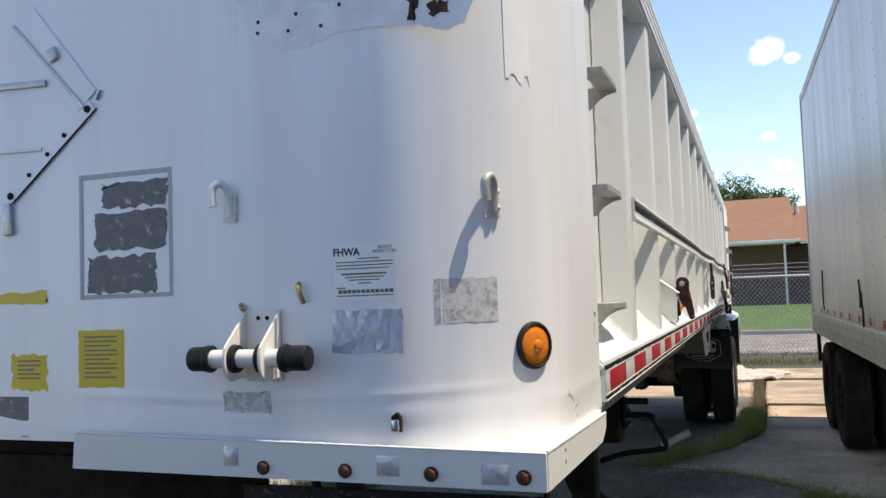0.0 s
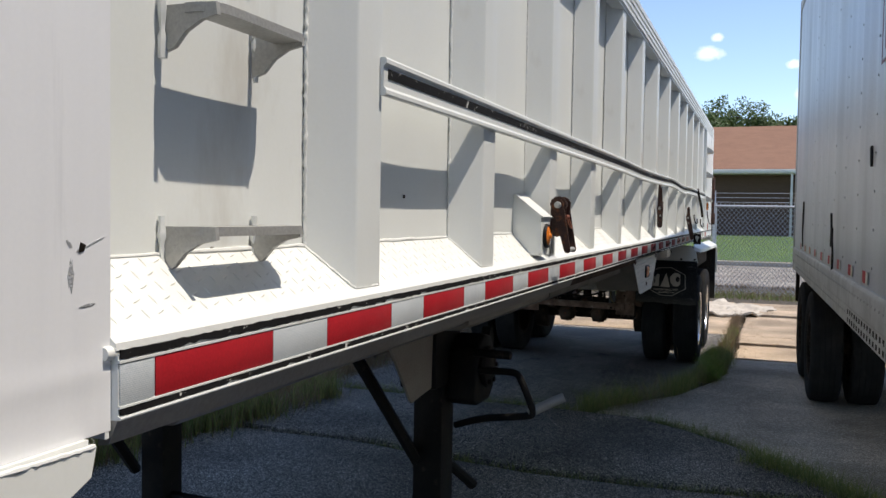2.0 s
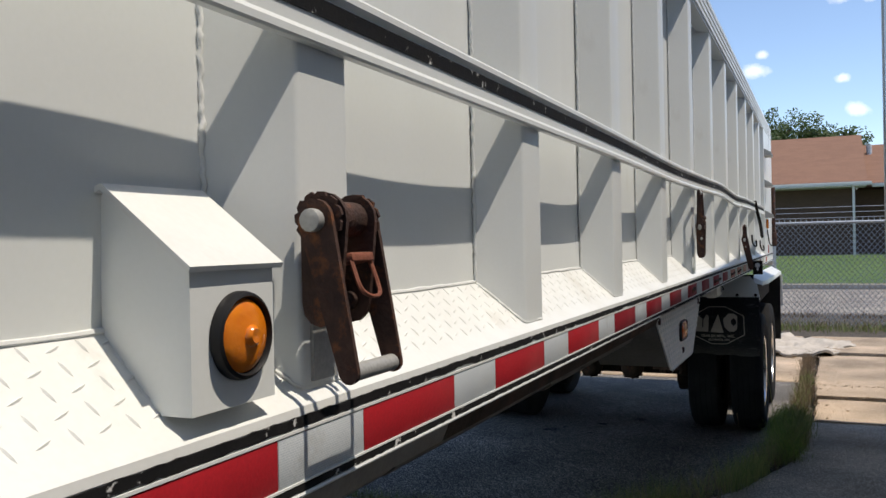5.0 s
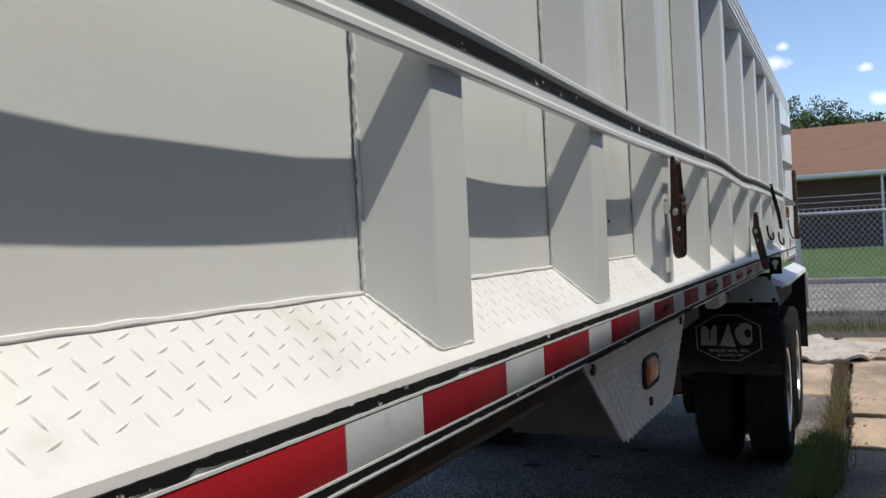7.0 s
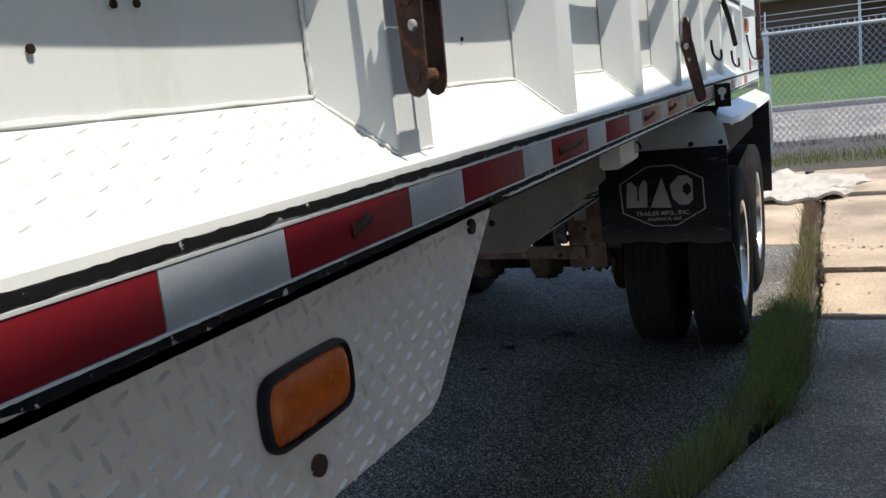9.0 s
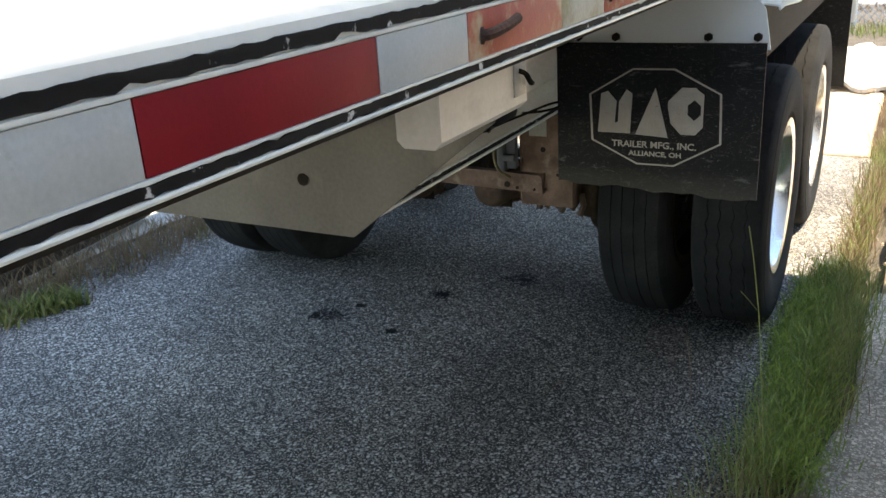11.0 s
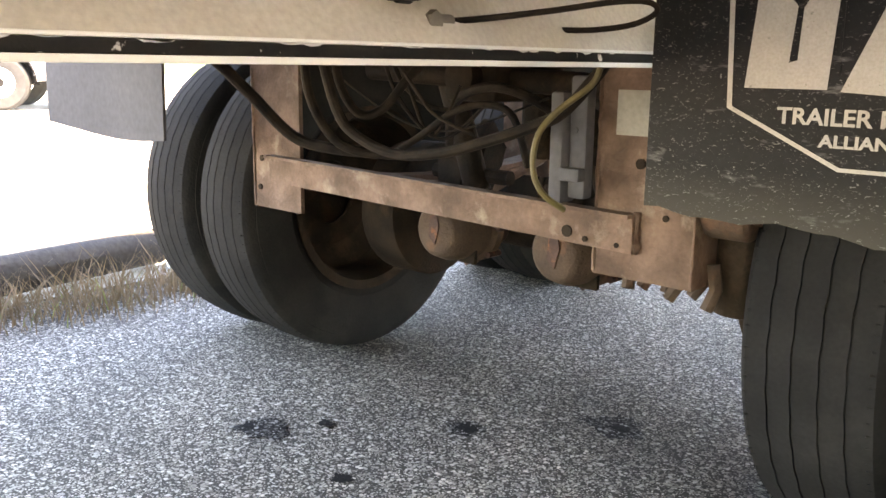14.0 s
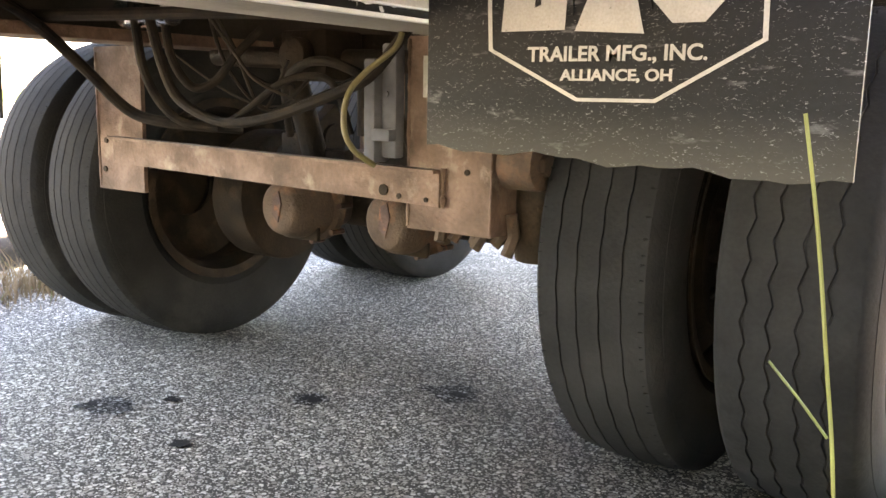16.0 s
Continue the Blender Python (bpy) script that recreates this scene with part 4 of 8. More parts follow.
# thick painted beads at the feet of the posts and along the edge of the ledge
rng = random.Random(31)
fb = bmesh.new()
foot_line = [(-0.096 + 0.074 * q / 16, -0.118 + 0.061 * q / 16, 1.6105 - 0.0795 * q / 16) for q in range(17)]
foot_line += [(-0.0195, -0.05 + 0.1 * q / 10, 1.5285) for q in range(11)]
foot_line += [(x, -y, z) for x, y, z in foot_line[16::-1]]
tube(fb, [(x + rng.uniform(-0.001, 0.001), y, z + rng.uniform(-0.001, 0.001)) for x, y, z in foot_line], 0.0027, 6, 1, 0.15, rng)
FOOT = mesh_of("foot_bead", fb, TREAD, 60)
for y in POSTS:
    part("foot_bead", FOOT, TREAD, dump, at=(0, y, 0))
bm = bmesh.new()
tube(bm, [(-0.0105 + rng.uniform(-0.0004, 0.0004), 2.03 + (Y1 - 2.05) * k / 1100, 1.5035 + rng.uniform(-0.0005, 0.0005)) for k in range(1101)], 0.0085, 12, 1, 0.05, rng)
part("edge_bead", bm, TREAD, dump, "rounded painted edge of the ledge", 60)

# rear corner: flat post, tailgate, ladder brackets, lamp
bm = bmesh.new()
prism(bm, [(-0.0995, 12.56), (-0.002, 12.58), (-0.002, Y1), (-0.0995, Y1)], "z", 1.512, 2.774)
both("rear_corner_post", bm, WHITE)
bm = bmesh.new()
box(bm, 2 * XC + 0.0, 0.0, Y1 + 0.004, Y1 + 0.06, 1.36, 2.92, 0.006)
part("tailgate", bm, WHITE, dump)
for z in (1.88, 2.19, 2.50):
    bm = bmesh.new()
    prism(bm, [(0.0, 0.0), (0.07, 0.0), (0.07, 0.03), (0.0, 0.075)], "y", 12.66, 12.68)
    prism(bm, [(0.0, 0.0), (0.07, 0.0), (0.07, 0.03), (0.0, 0.075)], "y", 12.90, 12.92)
    box(bm, 0.0, 0.072, 12.682, 12.898, 0.0, 0.006)
    part("rear_step", bm, GREYMETAL, dump, at=(-0.0015, 0, z))
bm = bmesh.new()
cyl(bm, (-0.003, 12.86, 1.822), (0.02, 12.86, 1.822), 0.05, 24, bevel=0.008)
part("marker_lamp", bm, AMBER, dump, "round orange marker lamp")
bm = bmesh.new()
box(bm, -0.002, 0.004, 13.09, 13.16, 1.515, 1.60, 0.002)
part("reflector", bm, REDLENS, dump, "small red reflector")
bm = bmesh.new()
tube(bm, [(0.006, 12.88, 1.76), (0.008, 12.95, 1.70), (0.012, 13.15, 1.62), (0.014, 13.5, 1.59), (0.014, 13.72, 1.60)], 0.006, 6)
part("lamp_cable", bm, HOSE, dump)

bm = bmesh.new()
box(bm, 0.0005, 0.035, Y1 - 0.07, Y1 + 0.03, 1.62, 2.25, 0.006)
box(bm, 0.0005, 0.05, Y1 - 0.10, Y1 - 0.02, 1.58, 1.74, 0.008)
part("tailgate_latch", bm, RUST, dump, "dark rusty tailgate latch arm")

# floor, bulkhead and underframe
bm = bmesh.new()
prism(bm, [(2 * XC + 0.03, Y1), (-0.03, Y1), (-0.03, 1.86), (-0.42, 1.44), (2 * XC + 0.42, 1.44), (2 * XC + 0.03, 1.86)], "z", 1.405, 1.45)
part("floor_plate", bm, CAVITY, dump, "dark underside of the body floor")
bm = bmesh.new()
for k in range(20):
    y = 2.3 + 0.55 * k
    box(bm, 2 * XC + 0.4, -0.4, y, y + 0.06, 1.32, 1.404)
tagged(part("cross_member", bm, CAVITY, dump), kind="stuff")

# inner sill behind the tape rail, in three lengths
# lengths past y 4.67 take a darker colour that stands for shade
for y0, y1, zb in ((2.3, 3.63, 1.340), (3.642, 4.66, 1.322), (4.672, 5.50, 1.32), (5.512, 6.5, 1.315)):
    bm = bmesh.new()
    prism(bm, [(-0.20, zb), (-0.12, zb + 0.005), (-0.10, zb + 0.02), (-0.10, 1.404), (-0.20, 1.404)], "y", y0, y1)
    part("inner_sill", bm, SILL if y0 < 4.67 else SHADEDUST, dump, "grey-white sill under the body" if y0 < 4.67 else "sill under the body, darkened for shade")
# main frame rails
rail_prof = [(-0.690, 1.404), (-0.690, 1.046), (-0.720, 1.046), (-0.720, 0.9665), (-0.76, 0.9665), (-0.76, 1.404)]
foot_prof = [(-0.690, 1.0455), (-0.687, 1.030), (-0.678, 1.006), (-0.664, 0.985), (-0.655, 0.9705), (-0.655, 0.9665), (-0.7195, 0.9665), (-0.7195, 1.0455)]
bm = bmesh.new()
prism(bm, rail_prof, "y", 9.62, 13.0)
fr = part("frame_rail", bm, CREAM, dump, "cream painted main frame rail")
# twin of the cream rail, its shade painted on as a near-black web
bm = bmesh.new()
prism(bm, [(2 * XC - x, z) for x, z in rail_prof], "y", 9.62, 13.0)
far_rail = part("frame_rail", bm, CAVITY, dump, "main frame rail, its web darkened for under-body shade")
bm = bmesh.new()
box(bm, 2 * XC + 0.640, 2 * XC + 0.800, 9.62, 13.0, 0.944, 0.9735, 0.003)
part("rail_flange", bm, DIRTY, far_rail, "brown dusty lower flange")
# the foot's shade is painted: a darker cream than the web
bm = bmesh.new()
prism(bm, foot_prof, "y", 9.62, 13.0)
part("rail_foot", bm, FOOTSHADE, fr, "outward-bent foot of the rail, toned darker for its shade", 60)
for z0, z1, x0, x1, mat, name in ((0.9535, 0.9660, -0.76, -0.6478, BLACK, "seal_strip"), (0.9665, 0.9705, -0.66, -0.6455, WHITE, "rail_lip"), (0.9460, 0.9530, -0.656, -0.6430, WHITE, "flange_edge"), (0.9468, 0.9530, -0.82, -0.6565, SILL, "rail_flange")):
    bm = bmesh.new()
    box(bm, x0, x1, 9.62, 13.0, z0, z1, 0.001)
    part(name, bm, mat, fr)
# flakes of white paint bitten into the black seal
rng = random.Random(91)
for k in range(22):
    y, ln, up = rng.uniform(9.65, 10.76), rng.uniform(0.004, 0.030), rng.random() < 0.85
    zz = 0.9660 if up else 0.9535
    dz = -rng.uniform(0.0008, 0.0032) if up else rng.uniform(0.0006, 0.002)
    bm = bmesh.new()
    prism(bm, [(y, zz), (y + ln, zz), (y + ln * 0.85, zz + dz * rng.uniform(0.3, 0.9)), (y + ln * 0.5, zz + dz), (y + ln * 0.2, zz + dz * rng.uniform(0.2, 0.9))], "x", -0.6478, -0.6471)
    part("paint_flake", bm, WHITE, fr)
# sloped closing plate ahead of the frame rail
bm = bmesh.new()
prism(bm, [(-1.45, 0.952), (-0.615, 0.952), (-0.27, 1.22), (-0.27, 1.36), (-1.45, 1.36)], "y", 9.590, 9.606)
# dark grey here puts the under-body shade into the plate
part("closing_plate", bm, SHADEDUST, dump, "grimy grey plate with a drilled hole, darkened for shade")
bm = bmesh.new()
cyl(bm, (-0.734, 9.588, 1.074), (-0.734, 9.592, 1.074), 0.014, 14)
part("drilled_hole", bm, GREASE, dump)
bm = bmesh.new()
prism(bm, [(-0.155, 1.322), (-0.145, 1.312), (-0.100, 1.312), (-0.090, 1.322), (-0.090, 1.402), (-0.155, 1.402)], "y", 9.06, 9.335)
block = part("sill_block", bm, CREAM, dump, "short cream box under the rail")
bm = bmesh.new()
box(bm, -0.0898, -0.0870, 9.285, 9.325, 1.335, 1.385, 0.001)
part("end_plate", bm, GREYMETAL, block, "small steel plate at the end of the box")
bm = bmesh.new()
tube(bm, [(-0.086, 9.300, 1.372), (-0.080, 9.310, 1.366), (-0.078, 9.322, 1.352), (-0.082, 9.338, 1.348)], 0.004, 6)
part("catch", bm, GREASE, block, "dark bent catch")

# control plate, tag, latch and document box on the frame rail
bm = bmesh.new()
box(bm, -0.690, -0.686, 9.70, 10.205, 1.082, 1.34, 0.001)
part("control_plate", bm, PAPER, dump, "white plate with worn label and latch")
bm = bmesh.new()
box(bm, -0.6855, -0.684, 9.98, 10.17, 1.18, 1.25, 0.0005)
part("worn_label", bm, WORN, dump)
bm = bmesh.new()
tube(bm, [(-0.680, 10.045, 1.146), (-0.678, 10.08, 1.146), (-0.676, 10.12, 1.142), (-0.678, 10.155, 1.136)], 0.006, 8)
cyl(bm, (-0.685, 10.152, 1.136), (-0.670, 10.152, 1.136), 0.011, 14, bevel=0.002)
part("lever", bm, GREYMETAL, dump, "small worn steel lever")
for y, z, r in ((10.041, 1.130, 0.0085), (10.113, 1.126, 0.0078), (9.953, 1.133, 0.0055), (10.128, 1.250, 0.004)):
    bm = bmesh.new()
    cyl(bm, (-0.686, y, z), (-0.6852, y, z), r, 14)
    part("drilled_hole", bm, RUST, dump)
bm = bmesh.new()
tube(bm, [(-0.684, 10.115, 1.188), (-0.684, 10.04, 1.189), (-0.684, 10.015, 1.161), (-0.684, 10.016, 1.129), (-0.684, 10.039, 1.106)], 0.0013, 6, 2)
part("wire", bm, GREYMETAL, dump)
bm = bmesh.new()
box(bm, -0.686, -0.684, 9.4, 9.893, 1.204, 1.245, 0.0005)
part("data_plate", bm, PAPER, dump, "printed data plate")
for z in (1.211, 1.233):
    bm = bmesh.new()
    box(bm, -0.684, -0.6835, 9.45, 9.87, z, z + 0.004)
    part("print_line", bm, INK, dump)
bm = bmesh.new()
box(bm, -0.690, -0.650, 10.300, 10.498, 1.034, 1.362, 0.014)
docbox = part("document_box", bm, BOXBLACK, dump, "black plastic document holder with a yellow badge", 40)
bm = bmesh.new()
box(bm, -0.652, -0.644, 10.294, 10.504, 1.028, 1.366, 0.003)
part("flange", bm, BOXBLACK, docbox)
bm = bmesh.new()
box(bm, -0.645, -0.600, 10.312, 10.490, 1.024, 1.358, 0.024)
part("lid", bm, BOXBLACK, docbox, "rounded black plastic lid", 40)
bm = bmesh.new()
box(bm, -0.664, -0.630, 10.322, 10.350, 1.014, 1.030, 0.004)
cyl(bm, (-0.647, 10.326, 1.017), (-0.647, 10.346, 1.017), 0.006, 8)
part("latch", bm, BOXBLACK, docbox)
bm = bmesh.new()
prism(bm, [(10.352, 1.184), (10.372, 1.186), (10.376, 1.190), (10.430, 1.190), (10.426, 1.178), (10.356, 1.172)], "x", -0.600, -0.5985)
part("badge", bm, YELLOW, docbox, "yellow badge")
bm = bmesh.new()
tube(bm, [(-0.5993, 10.358, 1.168), (-0.5993, 10.392, 1.156), (-0.5993, 10.426, 1.174)], 0.0009, 5, 1)
part("badge_line", bm, PAPER, docbox)
rng = random.Random(3)
for k in range(7):
    bm = bmesh.new()
    z = 1.05 + 0.04 * k
    box(bm, -0.66, -0.64, 10.502, 10.509, z, z + 0.012 + rng.uniform(0, 0.008), 0.002)
    part("hinge_tab", bm, BOXBLACK, docbox)
bm = bmesh.new()
tube(bm, [(-0.680, 10.435, 0.997), (-0.660, 10.50, 1.004), (-0.620, 10.58, 1.016), (-0.580, 10.655, 1.029), (-0.558, 10.70, 1.030), (-0.556, 10.716, 1.018), (-0.588, 10.712, 1.003), (-0.638, 10.692, 0.996), (-0.684, 10.665, 0.996)], 0.0040, 8)
part("cable", bm, HOSE, dump, "looped black cable")
bm = bmesh.new()
cyl(bm, (-0.692, 10.412, 0.997), (-0.668, 10.412, 0.997), 0.013, 6, bevel=0.002)
cyl(bm, (-0.678, 10.410, 0.997), (-0.678, 10.446, 0.998), 0.0080, 12, bevel=0.001)
part("cable_gland", bm, SHADEDUST, dump, "dirty grey cable gland")
bm = bmesh.new()
cyl(bm, (-0.764, 10.715, 1.048), (-0.764, 10.715, 1.36), 0.085, 40)
part("air_bottle", bm, CREAM, dump, "cream upright cylinder")

# flap hangers, flaps, fenders
bm = bmesh.new()
prism(bm, [(-0.60, 1.17), (0.055, 1.185), (0.035, 1.30), (-0.02, 1.372), (-0.60, 1.372)], "y", 10.792, 10.800)
both("flap_hanger", bm, WHITE, "white hanger plate")
for x in (-0.52, -0.40, -0.12, 0.02):
    bm = bmesh.new()
    cyl(bm, (x, 10.793, 1.222), (x, 10.776, 1.222), 0.013, 6, bevel=0.002)
    part("bolt", bm, GREASE, dump)


def flap_sheet(x0, x1, z0, z1, y, sag, seed, wave=0.012, fray=1.0):
    rng = random.Random(seed)
    bm = bmesh.new()
    nx, nz = 26, 16
    ph = rng.uniform(0, 6)
    def pt(i, j, back):
        u, v = i / nx, j / nz
        low = (1 - v)
        z = z0 + (z1 - z0) * v + (sag * math.sin(3.2 * u + ph) * 0.4 + fray * (0.004 * math.sin(19 * u + ph) + 0.0025 * math.sin(47 * u))) * low ** 3
        return (x0 + (x1 - x0) * u, y + back - wave * low * math.sin(5 * u + ph), z)
    grid = [[[bm.verts.new(pt(i, j, b)) for i in range(nx + 1)] for j in range(nz + 1)] for b in (0.0, 0.008)]
    for b in (0, 1):
        for j in range(nz):
            for i in range(nx):
                q = (grid[b][j][i], grid[b][j][i + 1], grid[b][j + 1][i + 1], grid[b][j + 1][i])
                bm.faces.new(q if b == 0 else q[::-1])
    for j in range(nz):
        for i in (0, nx):
            bm.faces.new((grid[0][j][i], grid[0][j + 1][i], grid[1][j + 1][i], grid[1][j][i]))
    for i in range(nx):
        for j in (0, nz):
            bm.faces.new((grid[0][j][i], grid[0][j][i + 1], grid[1][j][i + 1], grid[1][j][i]))
    bmesh.ops.recalc_face_normals(bm, faces=bm.faces)
    return bm


YF = 10.778
flap = part("mud_flap", flap_sheet(-0.592, 0.047, 0.737, 1.205, YF, 0.02, 4, 0.0), FLAP, dump, "black rubber mud flap with a printed octagon", 50)
part("mud_flap", flap_sheet(-2.60, -1.925, 0.758, 1.19, YF, 0.05, 9, 0.012, 0.0), GREYFLAP, dump, "plain grey rubber mud flap", 50)
# octagon outline and plain shapes on the flap
OC = [(-0.452, 1.056), (-0.445, 0.912), (-0.300, 0.842), (-0.185, 0.842), (-0.048, 0.918), (-0.053, 1.066), (-0.190, 1.137), (-0.316, 1.136)]


def on_flap(name, polys, label=""):
    bm = bmesh.new()
    for poly in polys:
        prism(bm, [(x, z) for x, z in poly], "y", 0.0, 0.0009)
    for v in bm.verts:
        v.co.x, v.co.z = v.co.x * 1.035 - 0.0153, (v.co.z - 0.842) * 1.04 + 0.8225
        v.co.y += YF - 0.0016
    part(name, bm, PRINT, flap, label)


cx, cz = -0.25, 0.99
ring = []
for (ax, az), (bx, bz) in zip(OC, OC[1:] + OC[:1]):
    f = 0.968
    ring.append([(ax, az), (bx, bz), (cx + (bx - cx) * f, cz + (bz - cz) * f), (cx + (ax - cx) * f, cz + (az - cz) * f)])
for piece in ring:
    on_flap("octagon_line", [piece], "cream octagon line")
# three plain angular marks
on_flap("logo_shape", [[(-0.424, 0.938), (-0.414, 1.058), (-0.392, 1.066), (-0.360, 1.030), (-0.334, 1.072), (-0.316, 1.060), (-0.322, 0.938)]], "cream angular mark")
on_flap("logo_shape", [[(-0.306, 0.936), (-0.246, 1.080), (-0.206, 0.930)]], "cream angular mark")
on_flap("logo_shape", [[(-0.103, 1.062), (-0.128, 1.082), (-0.168, 1.082), (-0.208, 1.040), (-0.208, 0.984), (-0.168, 0.942), (-0.126, 0.942), (-0.104, 0.966)]], "cream angular mark")
for slit in ([(-0.398, 0.955), (-0.392, 1.030), (-0.385, 1.036), (-0.388, 0.958)], [(-0.345, 0.942), (-0.343, 1.020), (-0.336, 1.028), (-0.335, 0.942)],
             [(-0.226, 0.945), (-0.246, 1.050), (-0.240, 1.056), (-0.218, 0.945)]):
    bm = bmesh.new()
    prism(bm, slit, "y", YF - 0.0024, YF - 0.0008)
    part("logo_gap", bm, FLAP, flap)
bm = bmesh.new()
prism(bm, [(-0.17, 1.018), (-0.150, 1.036), (-0.13, 1.018), (-0.13, 0.990), (-0.15, 0.972), (-0.17, 0.990)], "y", YF - 0.0024, YF - 0.0008)
part("logo_gap", bm, FLAP, flap)

for word, size, x, z, s in (("TRAILER MFG., INC.", 0.029, -0.273, 0.879, 1.07), ("ALLIANCE, OH", 0.0215, -0.268, 0.852, 1.18)):
    lettering("printed_line", word, size, PRINT, pose(x, YF - 0.0016, z, 90, 0, 0), flap, 0.0005, s, 0.0006)

# fenders over the rear wheels
bm = bmesh.new()
# stations along y: inner edge, shoulder and turned-down lip of the sloping sheet
stations = [(10.806, (0.004, 1.318), (0.070, 1.308), (0.074, 1.296)), (10.835, (0.004, 1.362), (0.078, 1.330), (0.083, 1.306)),
            (10.93, (0.004, 1.384), (0.106, 1.338), (0.112, 1.308)), (13.50, (0.004, 1.366), (0.100, 1.312), (0.106, 1.282)),
            (13.57, (0.004, 1.352), (0.100, 1.296), (0.106, 1.262))]
tops = [[bm.verts.new((x, y, z)) for x, z in row] for y, *row in stations]
unders = [[bm.verts.new((x - (0.004 if k else 0), y, z - 0.004)) for k, (x, z) in enumerate(row)] for y, *row in stations]
for sheet, flip in ((tops, 1), (unders, -1)):
    for a, b in zip(sheet, sheet[1:]):
        for k in range(2):
            bm.faces.new((a[k], a[k + 1], b[k + 1], b[k])[::flip])
for k in range(2):
    for i in (0, -1):
        bm.faces.new((tops[i][k], tops[i][k + 1], unders[i][k + 1], unders[i][k]))
for i in range(len(stations) - 1):
    for k in (0, 2):
        bm.faces.new((tops[i][k], tops[i + 1][k], unders[i + 1][k], unders[i][k]))
bmesh.ops.recalc_face_normals(bm, faces=bm.faces)
both("fender", bm, WHITE, "white sheet-metal wheel fender")
part("mud_flap", flap_sheet(-0.592, 0.088, 0.56, 1.27, 13.585, 0.02, 6, 0.006), FLAP, dump, "plain black rubber flap behind the wheels", 50)
part("mud_flap", flap_sheet(-2.54, -1.85, 0.56, 1.27, 13.585, 0.02, 7, 0.006), FLAP, dump, "plain black rubber flap behind the wheels", 50)
bm = bmesh.new()
box(bm, 0.090, 0.112, 13.580, 13.588, 0.93, 1.262, 0.002)
part("flap_edge", bm, WHITE, dump, "white upright edge strip")
bm = bmesh.new()
box(bm, -0.02, -0.012, 10.86, 13.28, 1.10, 1.360)
part("fender_liner", bm, GREASE, dump)
bm = bmesh.new()
box(bm, 0.004, 0.078, 10.772, 10.786, 1.388, 1.498, 0.004)
box(bm, 0.004, 0.012, 10.786, 10.88, 1.40, 1.49, 0.003)
bracket = part("wheel_light_bracket", bm, GREASE, dump, "dark bracket on the tape rail")
bm = bmesh.new()
cyl(bm, (0.040, 10.7718, 1.462), (0.040, 10.7705, 1.462), 0.019, 18)
box(bm, 0.033, 0.047, 10.7705, 10.7718, 1.420, 1.452)
part("keyhole_mark", bm, CREAM, bracket, "pale keyhole-shaped mark")

# side marker housing and lamps
bm = bmesh.new()
fs = prism(bm, [(-0.0985, 1.60), (-0.0985, 1.735), (-0.090, 1.742), (0.004, 1.668), (0.004, 1.538), (-0.03, 1.538)], "y", 4.086, 4.210)
part("lamp_housing", bm, WHITE, dump, "wedge-shaped white lamp housing")
bm = bmesh.new()
prism(bm, [(-0.0985, 1.744), (-0.088, 1.748), (0.012, 1.671), (0.010, 1.666), (-0.09, 1.742), (-0.0985, 1.738)], "y", 4.078, 4.218)
part("housing_lid", bm, TREAD, dump)


def squarer(me, oval, power):
    """Stretches a round mesh about x to an oblong with rounded corners."""
    for v in me.vertices:
        q = math.hypot(v.co.y, v.co.z)
        if q > 1e-6:
            c, s = abs(v.co.y) / q, abs(v.co.z) / q
            f = (c ** power + s ** power) ** (-1 / power)
            v.co.y, v.co.z = v.co.y * f, v.co.z * f
            v.co.y += (oval - 1.0) * max(-1, min(1, v.co.y / 0.02)) * 0.0415 * min(1, q / 0.02)


def round_lamp(at, turn, r, lens, label, oval=1.0, power=2.0):
    """A round or oval marker lamp: rubber ring and domed lens."""
    bm = bmesh.new()
    ringp = [(r * 0.84, 0.0), (r * 0.84, 0.008), (r * 0.89, 0.012), (r * 0.97, 0.010), (r * 1.0, 0.006), (r * 1.0, 0.0)]
    lathe(bm, [(h, q) for q, h in ringp], 40, "x")
    m = Matrix.Translation(at) @ turn
    me = mesh_of("rubber_ring", bm, BOXBLACK, 40)
    squarer(me, oval, power)
    me.transform(m)
    lamp = part("marker_lamp", me, BOXBLACK, dump, label)
    bm = bmesh.new()
    n = 8
    prof = [(0.004 + 0.012 * math.cos(math.pi / 2 * k / n), max(0.0005, r * 0.85 * math.sin(math.pi / 2 * k / n))) for k in range(n + 1)] + [(0.001, r * 0.85), (0.001, 0.0005)]
    lathe(bm, prof, 40, "x")
    me = mesh_of("lens", bm, lens, 50)
    squarer(me, oval, power)
    me.transform(m)
    part("lens", me, lens, lamp)
    if oval > 1.0:
        return
    bm = bmesh.new()
    lathe(bm, [(0.012, 0.0005), (0.020, 0.0005), (0.021, r * 0.16), (0.018, r * 0.24), (0.012, r * 0.26)], 24, "x")
    me = mesh_of("lens_centre", bm, lens, 50)
    me.transform(m)
    part("lens_centre", me, lens, lamp)


round_lamp((0.005, 4.152, 1.604), Matrix.Identity(4), 0.042, AMBER, "round amber marker lamp in a black ring")
a = radians(-30)
body_parts = {ob.name for ob in dump.children}
round_lamp((-R + R * math.cos(a), Y0 + R + R * math.sin(a), 1.594), pose(0, 0, 0, 0, 0, -30), 0.051, AMBER, "round amber corner lamp in a black ring")
set_nose(body_parts)

